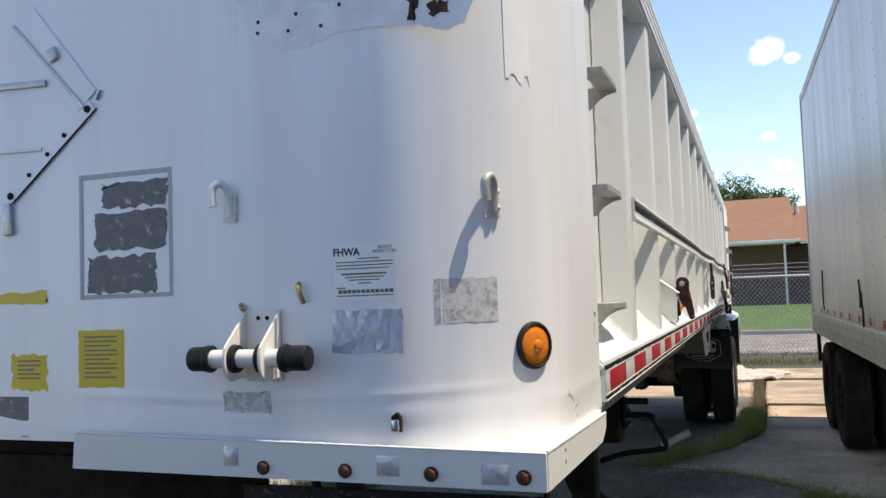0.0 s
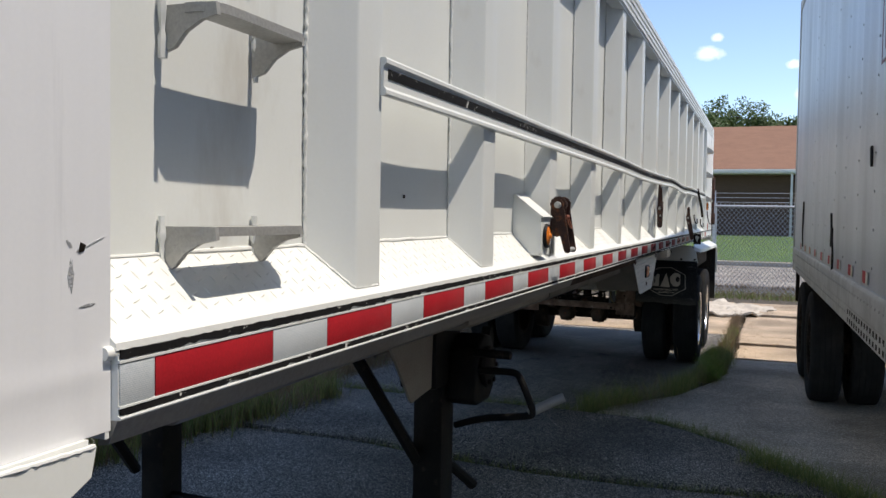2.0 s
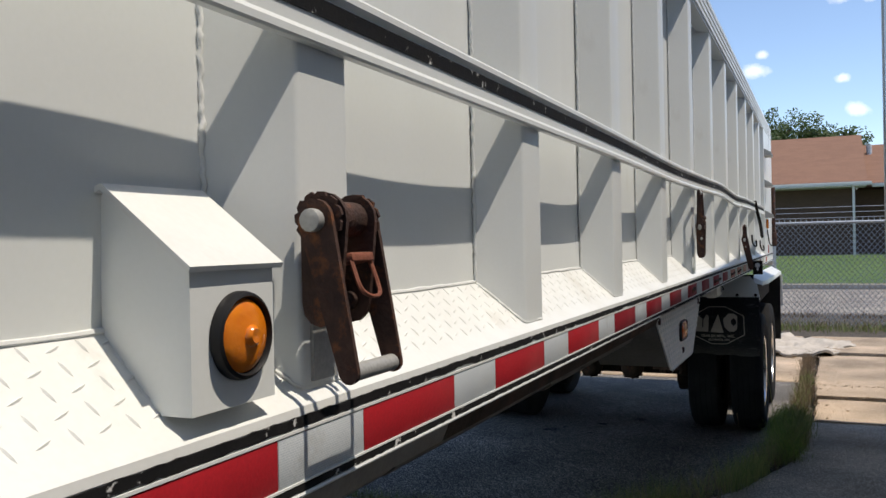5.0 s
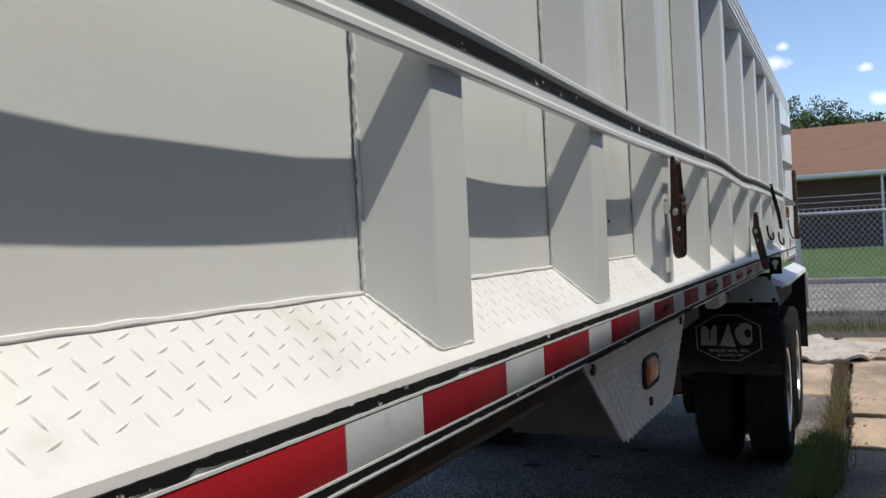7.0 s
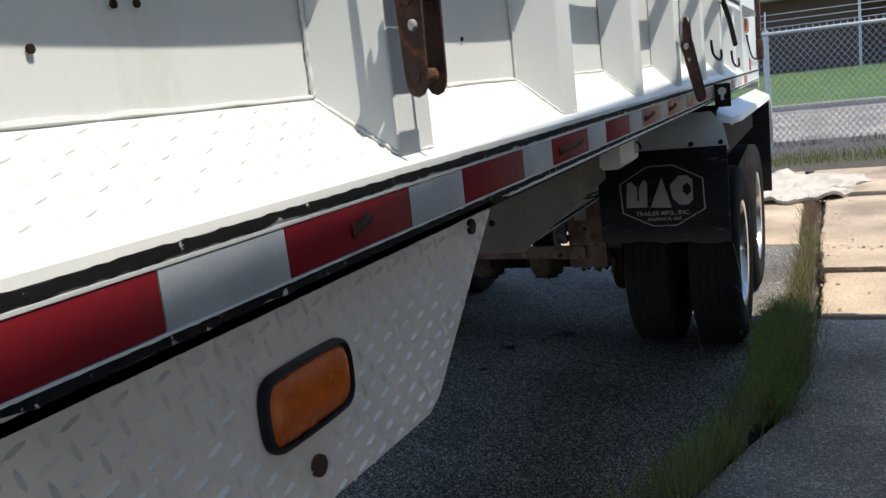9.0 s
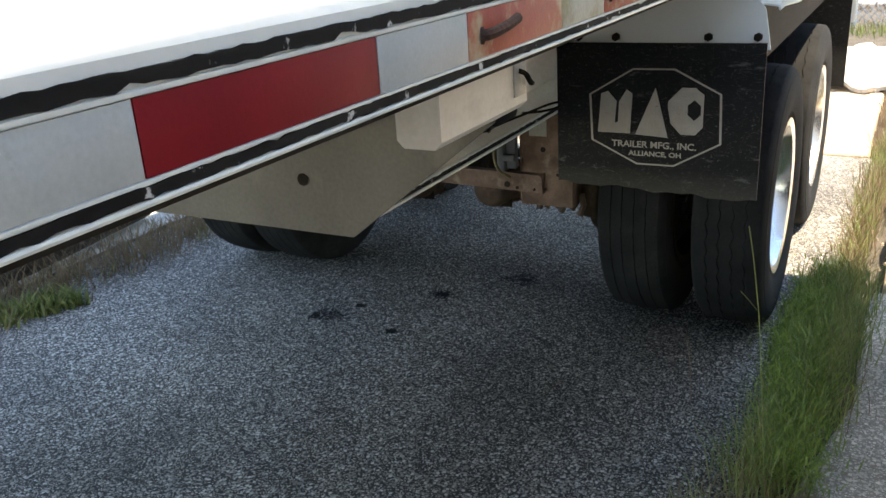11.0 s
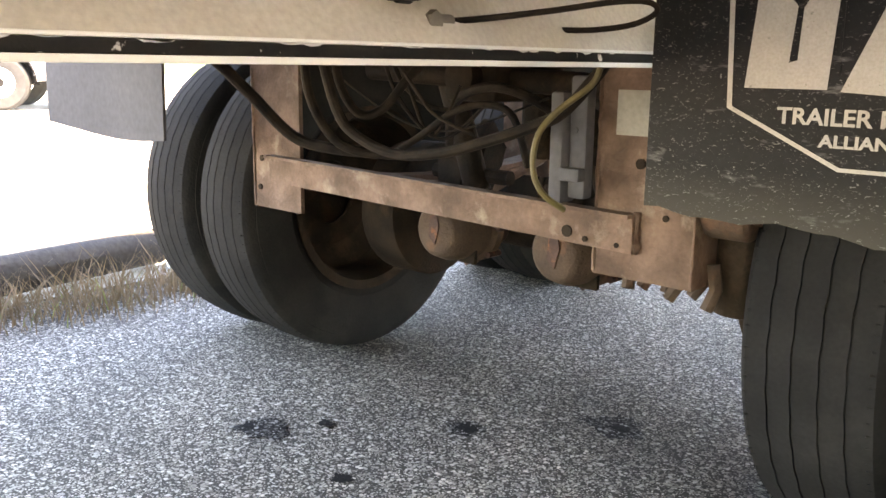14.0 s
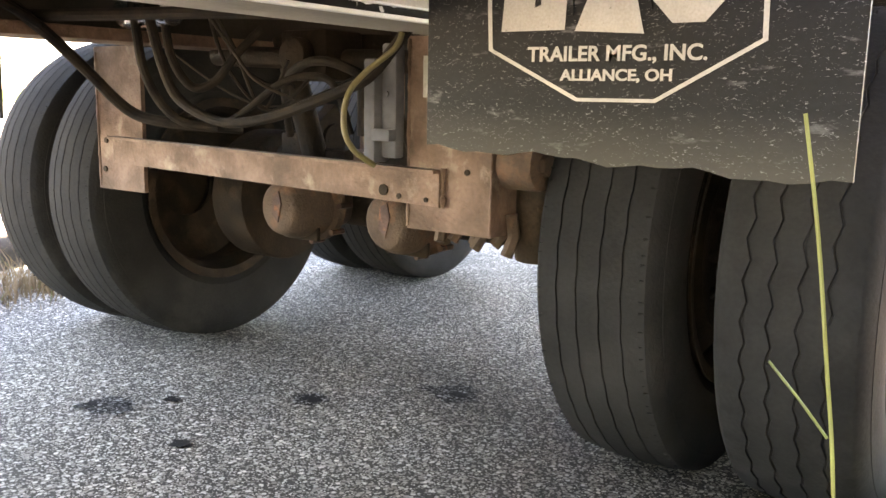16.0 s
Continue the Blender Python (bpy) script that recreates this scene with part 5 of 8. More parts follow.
# tread-plate bracket with oval lamp
BR = [(6.530, 1.4255), (6.845, 1.195), (6.875, 1.178), (7.462, 1.166), (7.500, 1.180), (7.800, 1.4255)]
bm = bmesh.new()
prism(bm, BR, "x", -0.035, -0.030)
brk = part("tread_bracket", bm, BARETREAD, dump, "hanging bracket of pale diamond plate")
bm = bmesh.new()
prism(bm, [(6.560, 1.398), (6.845, 1.195), (6.852, 1.201), (6.572, 1.398)], "x", -0.30, -0.0355)
# inner side in dark grey, standing for the shade behind the bracket
part("bracket_return", bm, SHADEDUST, dump, "side of the bracket, darkened for shade")
def on_bracket(u, v):
    left = 6.530 + (1.4255 - v) / 0.2305 * 0.315
    right = 7.500 + (v - 1.180) / 0.2455 * 0.300
    return left + 0.02 < u < right - 0.015 and ((u - 7.178) / 0.108) ** 2 + ((v - 1.304) / 0.062) ** 2 > 1


lugs(lambda u, v: Vector((-0.0299, u, v)), np.arange(6.56, 7.77, 0.0245), np.arange(1.178, 1.397, 0.0215), Vector((0, 1, 0)), Vector((0, 0, 1)), "tread_relief", brk, on_bracket, 0.0040, 0.0028, 0.0120)
for y, z in ((6.619, 1.390), (7.178, 1.221), (7.675, 1.391)):
    bm = bmesh.new()
    cyl(bm, (-0.031, y, z), (-0.023, y, z), 0.0125, 16, bevel=0.002)
    part("bolt", bm, RUST, brk)
round_lamp((-0.0295, 7.178, 1.304), Matrix.Identity(4), 0.0425, AMBER_DULL, "oblong dull amber lamp in a black ring", 2.05, 3.2)

# side steps near the front corner
for z in (1.652, 1.968, 2.284, 2.60):
    bm = bmesh.new()
    leg_a = [(-0.0985, 0.0), (-0.004, 0.0), (-0.002, -0.018), (-0.03, -0.024), (-0.055, -0.038), (-0.075, -0.060), (-0.0985, -0.068)]
    for y in (2.264, 2.498):
        prism(bm, leg_a, "y", y, y + 0.009)
    corner = [radians(-90 + 15 * q) for q in range(7)]
    rim = [(-0.036 + 0.035 * math.cos(a), 2.296 + 0.035 * math.sin(a)) for a in corner] + [(-0.036 + 0.035 * math.cos(a), 2.491 + 0.035 * math.sin(a)) for a in [radians(15 * q) for q in range(7)]]
    prism(bm, [(-0.054, 2.261)] + rim + [(-0.054, 2.526)], "z", -0.013, 0.0005)
    part("side_step", bm, GREYMETAL, dump, "bare metal ladder step", at=(0, -0.022, z))
    rng = random.Random(int(z * 100))
    for y in (2.242, 2.481):
        bm = bmesh.new()
        tube(bm, [(-0.094, y, z - 0.075 + 0.09 * k / 9) for k in range(10)], 0.006, 6, 1, 0.4, rng)
        part("weld_bead", bm, WELD, dump)


# rusty ratchet tensioners on the posts: two side plates, a toothed spool along y and a folding handle
def ratchet(y, z, body_len, body_tilt, handle_len, handle_tilt, slim=1.0, splay=1.0, teeth_out=0):
    """y, z: the spool. body and handle reach away from it at a tilt from straight down, outward positive."""
    base = Matrix.Translation((0.018, y, z)) @ Matrix.Diagonal((slim, splay, 1.0, 1.0))
    def swing(tilt):
        return base @ Matrix.Rotation(radians(-tilt), 4, "Y")
    def strap_plate(bm, w0, w1, length, v):
        pts = [(w0 * math.cos(a), w0 * math.sin(a)) for a in [math.pi * k / 8 for k in range(9)]]
        pts += [(-w1, -length + w1)] + [(w1 * math.cos(a), -length + w1 + w1 * math.sin(a)) for a in [math.pi + math.pi * k / 6 for k in range(1, 6)]] + [(w1, -length + w1)]
        prism(bm, pts, "y", v, v + 0.004)
    bm = bmesh.new()
    strap_plate(bm, 0.029, 0.024, body_len, -0.022)
    strap_plate(bm, 0.029, 0.024, body_len, 0.022)
    cyl(bm, (0, -0.024, -body_len + 0.026), (0, 0.028, -body_len + 0.026), 0.010, 14)
    for q in range(teeth_out):
        zt = 0.040 - 0.021 * q
        cyl(bm, (0.020, -0.030, zt), (0.020, 0.030, zt), 0.0105, 8)
    me = mesh_of("ratchet", bm, RUST, 35)
    me.transform(swing(body_tilt))
    r = part("ratchet", me, RUST, dump, "rusty ratchet strap tensioner hanging on a post")
    bm = bmesh.new()
    cyl(bm, (0, -0.036, 0), (0, 0.040, 0), 0.011, 16, bevel=0.002)
    cyl(bm, (0, -0.018, 0), (0, 0.022, 0), 0.020, 20)
    for v in (-0.0295, 0.0275):
        teeth = []
        for q in range(11):
            a = 2 * math.pi * q / 11
            teeth += [(0.026 * math.cos(a), 0.026 * math.sin(a)), (0.030 * math.cos(a + 0.12), 0.030 * math.sin(a + 0.12)), (0.029 * math.cos(a + 0.42), 0.029 * math.sin(a + 0.42))]
        prism(bm, teeth, "y", v, v + 0.003)
    for px, pz, v, rr in ((0.002, -0.002, -0.044, 0.0125), (0.010, -0.052, -0.031, 0.007)):
        pin = bmesh.new()
        cyl(pin, (px, v, pz), (px, v + 0.009, pz), rr, 14, bevel=0.0015)
        me = mesh_of("pin_head", pin, GREYMETAL, 35)
        me.transform(base)
        part("pin_head", me, GREYMETAL, r, "bare metal pin head")
    me = mesh_of("spool", bm, RUST, 35)
    me.transform(base)
    part("spool", me, RUST, r, "toothed rusty spool")
    for v in (-0.0345, 0.034):
        bm = bmesh.new()
        strap_plate(bm, 0.021, 0.0115, handle_len, v)
        me = mesh_of("handle_bar", bm, RUST, 35)
        me.transform(swing(handle_tilt))
        part("handle_bar", me, RUST, r)
    bm = bmesh.new()
    cyl(bm, (0, -0.030, -handle_len + 0.0115), (0, 0.0335, -handle_len + 0.0115), 0.0095, 16)
    me = mesh_of("grip_bar", bm, GREYMETAL, 40)
    me.transform(swing(handle_tilt))
    part("grip_bar", me, GREYMETAL, r, "shiny worn grip bar")
    bm = bmesh.new()
    tube(bm, [(0.016, -0.014, -0.05), (0.020, -0.012, -0.085), (0.018, 0.016, -0.09), (0.014, 0.017, -0.05)], 0.0025, 6)
    box(bm, -0.006, 0.020, -0.016, 0.018, -0.052, -0.042, 0.002)
    me = mesh_of("pawl", bm, RUSTRED, 35)
    me.transform(swing(handle_tilt))
    part("pawl", me, RUSTRED, r)


ratchet(4.318, 1.716, 0.118, -3, 0.180, 13, 1.0, 1.45)
ratchet(7.470, 1.738, 0.140, 0, 0.165, 181, 0.62, 1.35, 3)
ratchet(9.86, 1.672, 0.22, 16, 0.105, 178, 0.7)
for y, z0, z1 in ((4.335, 1.535, 1.70),):
    bm = bmesh.new()
    prism(bm, [(y - 0.024, z0), (y + 0.024, z0), (y + 0.024, z1), (y - 0.024, z1)], "x", -0.0175, -0.0135)
    part("strap_plate", bm, GREYMETAL, dump)
# hooks and a black strap near the rear
bm = bmesh.new()
tube(bm, [(-0.005, 11.30, 1.99), (0.0, 11.40, 1.93), (0.012, 11.62, 1.82), (0.012, 11.90, 1.69)], 0.014, 8)
part("rubber_strap", bm, HOSE, dump, "black rubber tie strap")
for y, z in ((10.80, 1.705), (11.78, 1.655)):
    bm = bmesh.new()
    tube(bm, [(0.0, y, z), (0.004, y + 0.01, z - 0.06), (0.016, y + 0.09, z - 0.092), (0.02, y + 0.22, z - 0.088), (0.012, y + 0.30, z - 0.05)], 0.0062, 8)
    part("hook", bm, HOSE, dump)
for y, ln in ((8.105, 0.085), (9.0, 0.06), (9.45, 0.05), (7.27, 0.020)):
    bm = bmesh.new()
    tube(bm, [(0.0005, y, 1.462), (0.004 + 0.08 * ln, y + 0.12 * ln, 1.463), (0.006 + 0.16 * ln, y + 0.6 * ln, 1.468), (0.006 + 0.2 * ln, y + ln, 1.474)], 0.0062, 8)
    cyl(bm, (0.0006, y - 0.003, 1.462), (0.004, y - 0.001, 1.462), 0.0095, 10)
    part("rusty_pin", bm, RUST, dump)

# ---- wheels and running gear of the dump trailer ----
TR, TW = 0.51, 0.270


def tyre_mesh(zig, seg, half, depth, turns):
    """Ribbed truck tyre round the x axis: four grooves that swing by zig, rounded shoulders, ribbed sidewalls."""
    w = TW / 2
    side = [(w * 0.62, 0.292), (w * 0.74, 0.296), (w * 0.80, 0.306), (w * 0.88, 0.326), (w * 0.90, 0.328), (w * 0.95, 0.352), (w * 0.985, 0.380), (w, 0.408), (w * 0.99, 0.436),
            (w * 0.955, 0.462), (w * 0.945, 0.463), (w * 0.91, 0.480), (w * 0.85, 0.4935), (w * 0.80, 0.500)]
    prof = [(-u, r) for u, r in side]
    wavy = set()
    for g in (-0.066, -0.023, 0.023, 0.066):
        crown = TR - 0.9 * g * g
        for u, r in ((g - half, crown), (g - half * 0.6, crown - depth), (g + half * 0.6, crown - depth), (g + half, crown)):
            wavy.add(len(prof))
            prof.append((u, r))
    prof += side[::-1]
    bm = bmesh.new()
    lathe(bm, prof, seg, "x", wave=lambda i, k: zig * (math.sin(math.pi / 2 * k) + 0.25 * math.sin(k * 1.7)) if i in wavy else 0.0)
    # wear notches along both shoulders
    if turns:
        rng = random.Random(turns)
        for k in range(turns):
            a = 2 * math.pi * (k + rng.uniform(-0.3, 0.3)) / turns
            for sx in (-1, 1):
                u, h, r0 = sx * 0.1035, rng.uniform(0.002, 0.0055), 0.4995
                c, d = math.cos(a), math.sin(a)
                cyl(bm, (u - 0.006, (r0 + 0.003) * c, (r0 + 0.003) * d), (u + 0.006, (r0 - 0.003) * c, (r0 - 0.003) * d), h * 0.5, 5)
    return mesh_of("tyre", bm, RUBBER, 35)


def rim_mesh(dish):
    """Disc wheel: barrel and a disc with hand holes; dish is the side of the disc."""
    bm = bmesh.new()
    w = TW / 2
    lathe(bm, [(-w * 0.86, 0.305), (-w * 0.80, 0.285), (-w * 0.5, 0.268), (w * 0.5, 0.268), (w * 0.80, 0.285), (w * 0.86, 0.305), (w * 0.90, 0.305), (w * 0.86, 0.276), (w * 0.5, 0.258), (-w * 0.5, 0.258), (-w * 0.86, 0.276), (-w * 0.9, 0.305)], 64, "x")
    lathe(bm, [(dish * w * 0.35, 0.262), (dish * w * 0.75, 0.19), (dish * w * 0.75, 0.11), (dish * w * 0.65, 0.11), (dish * w * 0.65, 0.185), (dish * w * 0.25, 0.258)], 48, "x")
    for k in range(10):
        a = 2 * math.pi * k / 10
        cyl(bm, (dish * w * 0.74, 0.145 * math.cos(a), 0.145 * math.sin(a)), (dish * (w * 0.74 + 0.03), 0.145 * math.cos(a), 0.145 * math.sin(a)), 0.014, 6)
    return mesh_of("rim", bm, ALU, 35)


def hub_mesh(side):
    bm = bmesh.new()
    lathe(bm, [(0, 0.001), (side * 0.19, 0.001), (side * 0.19, 0.06), (side * 0.17, 0.105), (side * 0.10, 0.13), (0, 0.135)], 32, "x")
    return mesh_of("hub", bm, GREASE, 35)


TYRE, RIM_OUT, HUB = tyre_mesh(0.0014, 160, 0.0021, 0.0036, 110), rim_mesh(-1), hub_mesh(1)
HUB_BRIGHT = HUB.copy()
HUB_BRIGHT.materials[0] = ALU
TYRE_ZIG = tyre_mesh(0.0044, 180, 0.0026, 0.0042, 0)
RIM_IN = rim_mesh(1)
RIM_IN.materials[0] = GREASE
RIM_FAR = rim_mesh(-1)
RIM_FAR.materials[0] = GREASE
AXLES = (11.58, 12.82)
for y in AXLES:
    for x, rim, tread in ((-0.088, RIM_OUT, TYRE_ZIG), (-0.438, RIM_IN, TYRE), (2 * XC + 0.265, RIM_FAR, TYRE), (2 * XC - 0.062, RIM_IN, TYRE)):
        t = part("wheel", tread, RUBBER, dump, "black ribbed truck tyre on an aluminium rim", at=pose(x, y, TR - 0.004, 17 * (x * 7 % 5), 0, 0))
        part("rim", rim, ALU, t, at=(x, y, TR - 0.004))
    part("hub", HUB_BRIGHT, ALU, dump, "bright aluminium hub", at=(-0.20, y, TR))
    part("hub", HUB, GREASE, dump, at=MIRROR @ Matrix.Translation((-0.12, y, TR)))
    bm = bmesh.new()
    cyl(bm, (2 * XC + 0.5, y, TR), (-0.5, y, TR), 0.068, 24)
    part("axle", bm, GREASE, dump, "dark greasy axle tube")
    for s in (0, 1):
        bm = bmesh.new()
        cyl(bm, (-0.56, y, TR), (-0.70, y, TR), 0.205, 40, bevel=0.012)
        me = mesh_of("brake_drum", bm, GREASE, 35)
        part("brake_drum", me, GREASE, dump, at=MIRROR if s else None)

# spring hangers with the cross bar
for y in (11.055, 12.16, 13.05):
    bm = bmesh.new()
    prism(bm, [(0.0, 0.555), (0.11, 0.555), (0.11, 0.945), (0.0, 0.945)], "x", -0.850, -0.642)
    a = part("spring_hanger", bm, DIRTY, dump, "brown dusty steel spring hanger", at=(0, y, 0))
    bm = bmesh.new()
    box(bm, -0.850, -0.642, 0.0, 0.012, 0.555, 0.945)
    box(bm, -0.850, -0.842, 0.012, 0.09, 0.555, 0.945)
    part("spring_hanger", bm, DIRTY, dump, at=(-1.113, y, 0))
bm = bmesh.new()
prism(bm, [(-1.87, 0.699), (-0.760, 0.677), (-0.758, 0.607), (-1.87, 0.632)], "y", 11.040, 11.053)
prism(bm, [(-1.87, 0.704), (-0.760, 0.682), (-0.760, 0.675), (-1.87, 0.697)], "y", 11.022, 11.053)
part("cross_bar", bm, DIRTY, dump, "brown dusty angle bar between the hangers")
for x, z, r in ((-0.902, 0.632, 0.012), (-0.86, 0.622, 0.006), (-0.79, 0.62, 0.005), (-1.92, 0.69, 0.008), (-1.93, 0.61, 0.008), (-0.757, 0.774, 0.010), (-0.70, 0.68, 0.006)):
    bm = bmesh.new()
    cyl(bm, (x, 11.037 if -1.9 < x < -0.78 else 11.051, z), (x, 11.043 if -1.9 < x < -0.78 else 11.058, z), r, 12)
    part("bolt", bm, GREASE, dump)
bm = bmesh.new()
box(bm, -0.812, -0.742, 11.0525, 11.0548, 0.824, 0.906, 0.0008)
part("bare_patch", bm, SILL, dump, "square of cream paint showing through the dirt")
# rolled edges, weld blobs and scale on the hangers and the bar
rng = random.Random(61)
for x, z0, z1 in ((-0.848, 0.56, 0.94), (-0.644, 0.56, 0.94), (-1.955, 0.56, 0.93)):
    bm = bmesh.new()
    tube(bm, [(x, 11.054, z0 + (z1 - z0) * k / 24) for k in range(25)], 0.0034, 6, 1, 0.5, rng)
    part("weld_bead", bm, DIRTY, dump)
bm = bmesh.new()
tube(bm, [(-0.756, 11.050, 0.685 - 0.08 * k / 12) for k in range(13)], 0.006, 6, 1, 0.6, rng)
part("weld_bead", bm, DIRTY, dump)
# leaf springs
for s in (0, 1):
    for y0, y1 in ((11.08, 12.16), (12.18, 13.14)):
        for k in range(5):
            bm = bmesh.new()
            c, h = (y0 + y1) / 2, (y1 - y0) / 2 * (1 - 0.14 * k)
            pts = [(c - h + 2 * h * q / 10, 0.665 - 0.020 * k - 0.05 * (1 - ((q - 5) / 5) ** 2)) for q in range(11)]
            prism(bm, pts + [(y, z + 0.014) for y, z in pts[::-1]], "x", -0.775, -0.70)
            me = mesh_of("leaf_spring", bm, DIRTY, 35)
            part("leaf_spring", me, DIRTY, dump, at=MIRROR if s else None)
    for y in AXLES:
        for k in range(2):
            bm = bmesh.new()
            yy = y - 0.07 + 0.14 * k
            tube(bm, [(-0.79, yy, 0.70), (-0.79, yy, 0.56), (-0.79, yy - 0.005, 0.54)], 0.009, 8, 1)
            me = mesh_of("spring_bolt", bm, RUST, 35)
            part("spring_bolt", me, RUST, dump, at=MIRROR if s else None)
# jagged spring bolts hanging under the near hanger
rng = random.Random(21)
for k in range(6):
    bm = bmesh.new()
    x, y = -0.80 + 0.035 * k, 11.09 + rng.uniform(0, 0.05)
    tube(bm, [(x, y, 0.60), (x + 0.008, y, 0.555), (x + rng.uniform(-0.01, 0.02), y - 0.01, 0.525 + rng.uniform(-0.01, 0.01))], 0.013, 6, 1)
    part("spring_bolt", bm, CHAMBER, dump)
# dark bushing, and an added black cylinder closing the bright gap by the wheel
bm = bmesh.new()
cyl(bm, (-0.600, 11.17, 0.50), (-0.600, 11.17, 0.95), 0.048, 24, bevel=0.006)
part("damper", bm, GREASE, dump, "black cylinder added to fill a bright gap")
bm = bmesh.new()
cyl(bm, (-0.641, 11.11, 0.70), (-0.560, 11.11, 0.70), 0.052, 24, bevel=0.008)
cyl(bm, (-0.562, 11.11, 0.70), (-0.548, 11.11, 0.70), 0.022, 6)
part("shock_bush", bm, CHAMBER, dump, "dirty spring bushing")
# brake chambers
for y in AXLES:
    for x, m in ((-1.105, DIRTY), (-1.489, RUSTRED)):
        bm = bmesh.new()
        yy = y - 0.295
        lathe(bm, [(yy, 0.001), (yy, 0.055), (yy + 0.012, 0.070), (yy + 0.05, 0.086), (yy + 0.13, 0.092), (yy + 0.14, 0.104), (yy + 0.165, 0.104), (yy + 0.175, 0.09), (yy + 0.24, 0.07), (yy + 0.25, 0.001)], 32, "y", (x, 0, 0.515))
        c = part("brake_chamber", bm, CHAMBER, dump, "dusty brown air brake chamber", 40)
        bm = bmesh.new()
        prism(bm, [(x - 0.012, 0.555), (x + 0.010, 0.565), (x + 0.020, 0.530), (x + 0.006, 0.480), (x - 0.016, 0.50)], "y", yy - 0.004, yy - 0.0005)
        part("cap", bm, RUST, c)
        for q in range(8):
            a = 2 * math.pi * q / 8
            bm = bmesh.new()
            cyl(bm, (x + 0.11 * math.cos(a), yy + 0.13, 0.52 + 0.11 * math.sin(a)), (x + 0.11 * math.cos(a), yy + 0.18, 0.52 + 0.11 * math.sin(a)), 0.009, 6)
            part("clamp_bolt", bm, RUST, c)
# air hoses, valves and pipes under the frame
hoses = [
    ([(-1.90, 10.45, 1.10), (-1.652, 10.60, 1.033), (-1.62, 10.70, 0.969), (-1.607, 10.80, 0.881), (-1.583, 10.90, 0.781), (-1.507, 10.95, 0.754), (-1.40, 11.02, 0.745)], 0.0135),
    ([(-1.60, 10.50, 1.06), (-1.585, 10.62, 1.00), (-1.60, 10.70, 0.965)], 0.010),
    ([(-1.508, 10.87, 1.04), (-1.510, 10.88, 0.968), (-1.514, 10.90, 0.871), (-1.495, 10.94, 0.787), (-1.446, 10.98, 0.749), (-1.36, 11.06, 0.74)], 0.0110),
    ([(-1.425, 10.85, 1.03), (-1.421, 10.86, 0.960), (-1.400, 10.88, 0.851), (-1.367, 10.90, 0.798), (-1.267, 10.92, 0.762), (-1.138, 10.93, 0.773), (-1.021, 10.94, 0.805), (-0.927, 10.95, 0.837), (-0.870, 10.96, 0.864), (-0.818, 10.97, 0.919), (-0.80, 10.99, 0.955)], 0.0115),
    ([(-1.418, 10.89, 1.03), (-1.415, 10.90, 0.912), (-1.396, 10.94, 0.839), (-1.350, 10.97, 0.850), (-1.307, 11.0, 0.913), (-1.28, 11.05, 0.97)], 0.0100),
    ([(-1.22, 10.83, 1.02), (-1.201, 10.84, 0.980), (-1.140, 10.86, 0.896), (-1.106, 10.88, 0.850), (-1.041, 10.92, 0.814)], 0.0035),
    ([(-1.33, 10.98, 0.755), (-1.275, 11.0, 0.789), (-1.182, 11.02, 0.851), (-1.116, 11.05, 0.866), (-1.059, 11.06, 0.842), (-1.04, 11.09, 0.74)], 0.0080),
    ([(-1.45, 11.3, 0.72), (-1.30, 11.15, 0.86), (-1.12, 11.1, 0.90), (-1.02, 11.2, 0.82), (-1.02, 11.3, 0.66)], 0.011),
    ([(-2.3, 10.62, 1.035), (-1.9, 10.68, 1.0), (-1.5, 10.74, 0.985), (-1.1, 10.80, 0.98), (-0.86, 10.86, 0.97)], 0.013),
]
for pts, r in hoses:
    bm = bmesh.new()
    tube(bm, pts, r, 10)
    part("air_hose", bm, HOSE, dump, "black air brake hose")
bm = bmesh.new()
tube(bm, [(-0.80, 10.97, 0.945), (-0.811, 10.96, 0.914), (-0.859, 10.93, 0.868), (-0.885, 10.91, 0.825), (-0.886, 10.90, 0.765), (-0.870, 10.91, 0.722), (-0.85, 10.95, 0.69)], 0.0058, 8)
part("air_hose", bm, YELLOWHOSE, dump, "thin yellowish air hose")
# thin wires, slack adjusters and brackets in the dark behind the hoses
rng = random.Random(77)
for k in range(4):
    x0, x1 = rng.uniform(-1.75, -1.25), rng.uniform(-1.35, -0.95)
    y0 = rng.uniform(10.92, 11.15)
    bm = bmesh.new()
    tube(bm, [(x0, y0, 1.0), (x0 + 0.03, y0 + 0.03, rng.uniform(0.86, 0.94)), ((x0 + x1) / 2, y0 + 0.08, rng.uniform(0.78, 0.86)), (x1, y0 + 0.10, rng.uniform(0.84, 0.97))], rng.uniform(0.0025, 0.006), 6)
    part("brake_wire", bm, HOSE, dump)
for x in (-1.105, -1.489):
    bm = bmesh.new()
    prism(bm, [(11.30, 0.50), (11.36, 0.48), (11.50, 0.60), (11.56, 0.72), (11.50, 0.80), (11.42, 0.74), (11.33, 0.58)], "x", x - 0.018, x + 0.018)
    cyl(bm, (x - 0.03, 11.49, 0.70), (x + 0.03, 11.49, 0.70), 0.045, 14)
    part("slack_adjuster", bm, GREASE, dump, "dirty brake slack adjuster")
    bm = bmesh.new()
    box(bm, x - 0.07, x + 0.07, 11.37, 11.385, 0.42, 0.72, 0.006)
    cyl(bm, (x + 0.16, 11.40, 0.66), (x - 0.10, 11.40, 0.66), 0.02, 12)
    part("chamber_bracket", bm, GREASE, dump)
bm = bmesh.new()
cyl(bm, (-1.74, 11.30, 0.93), (-0.90, 11.30, 0.90), 0.028, 14)
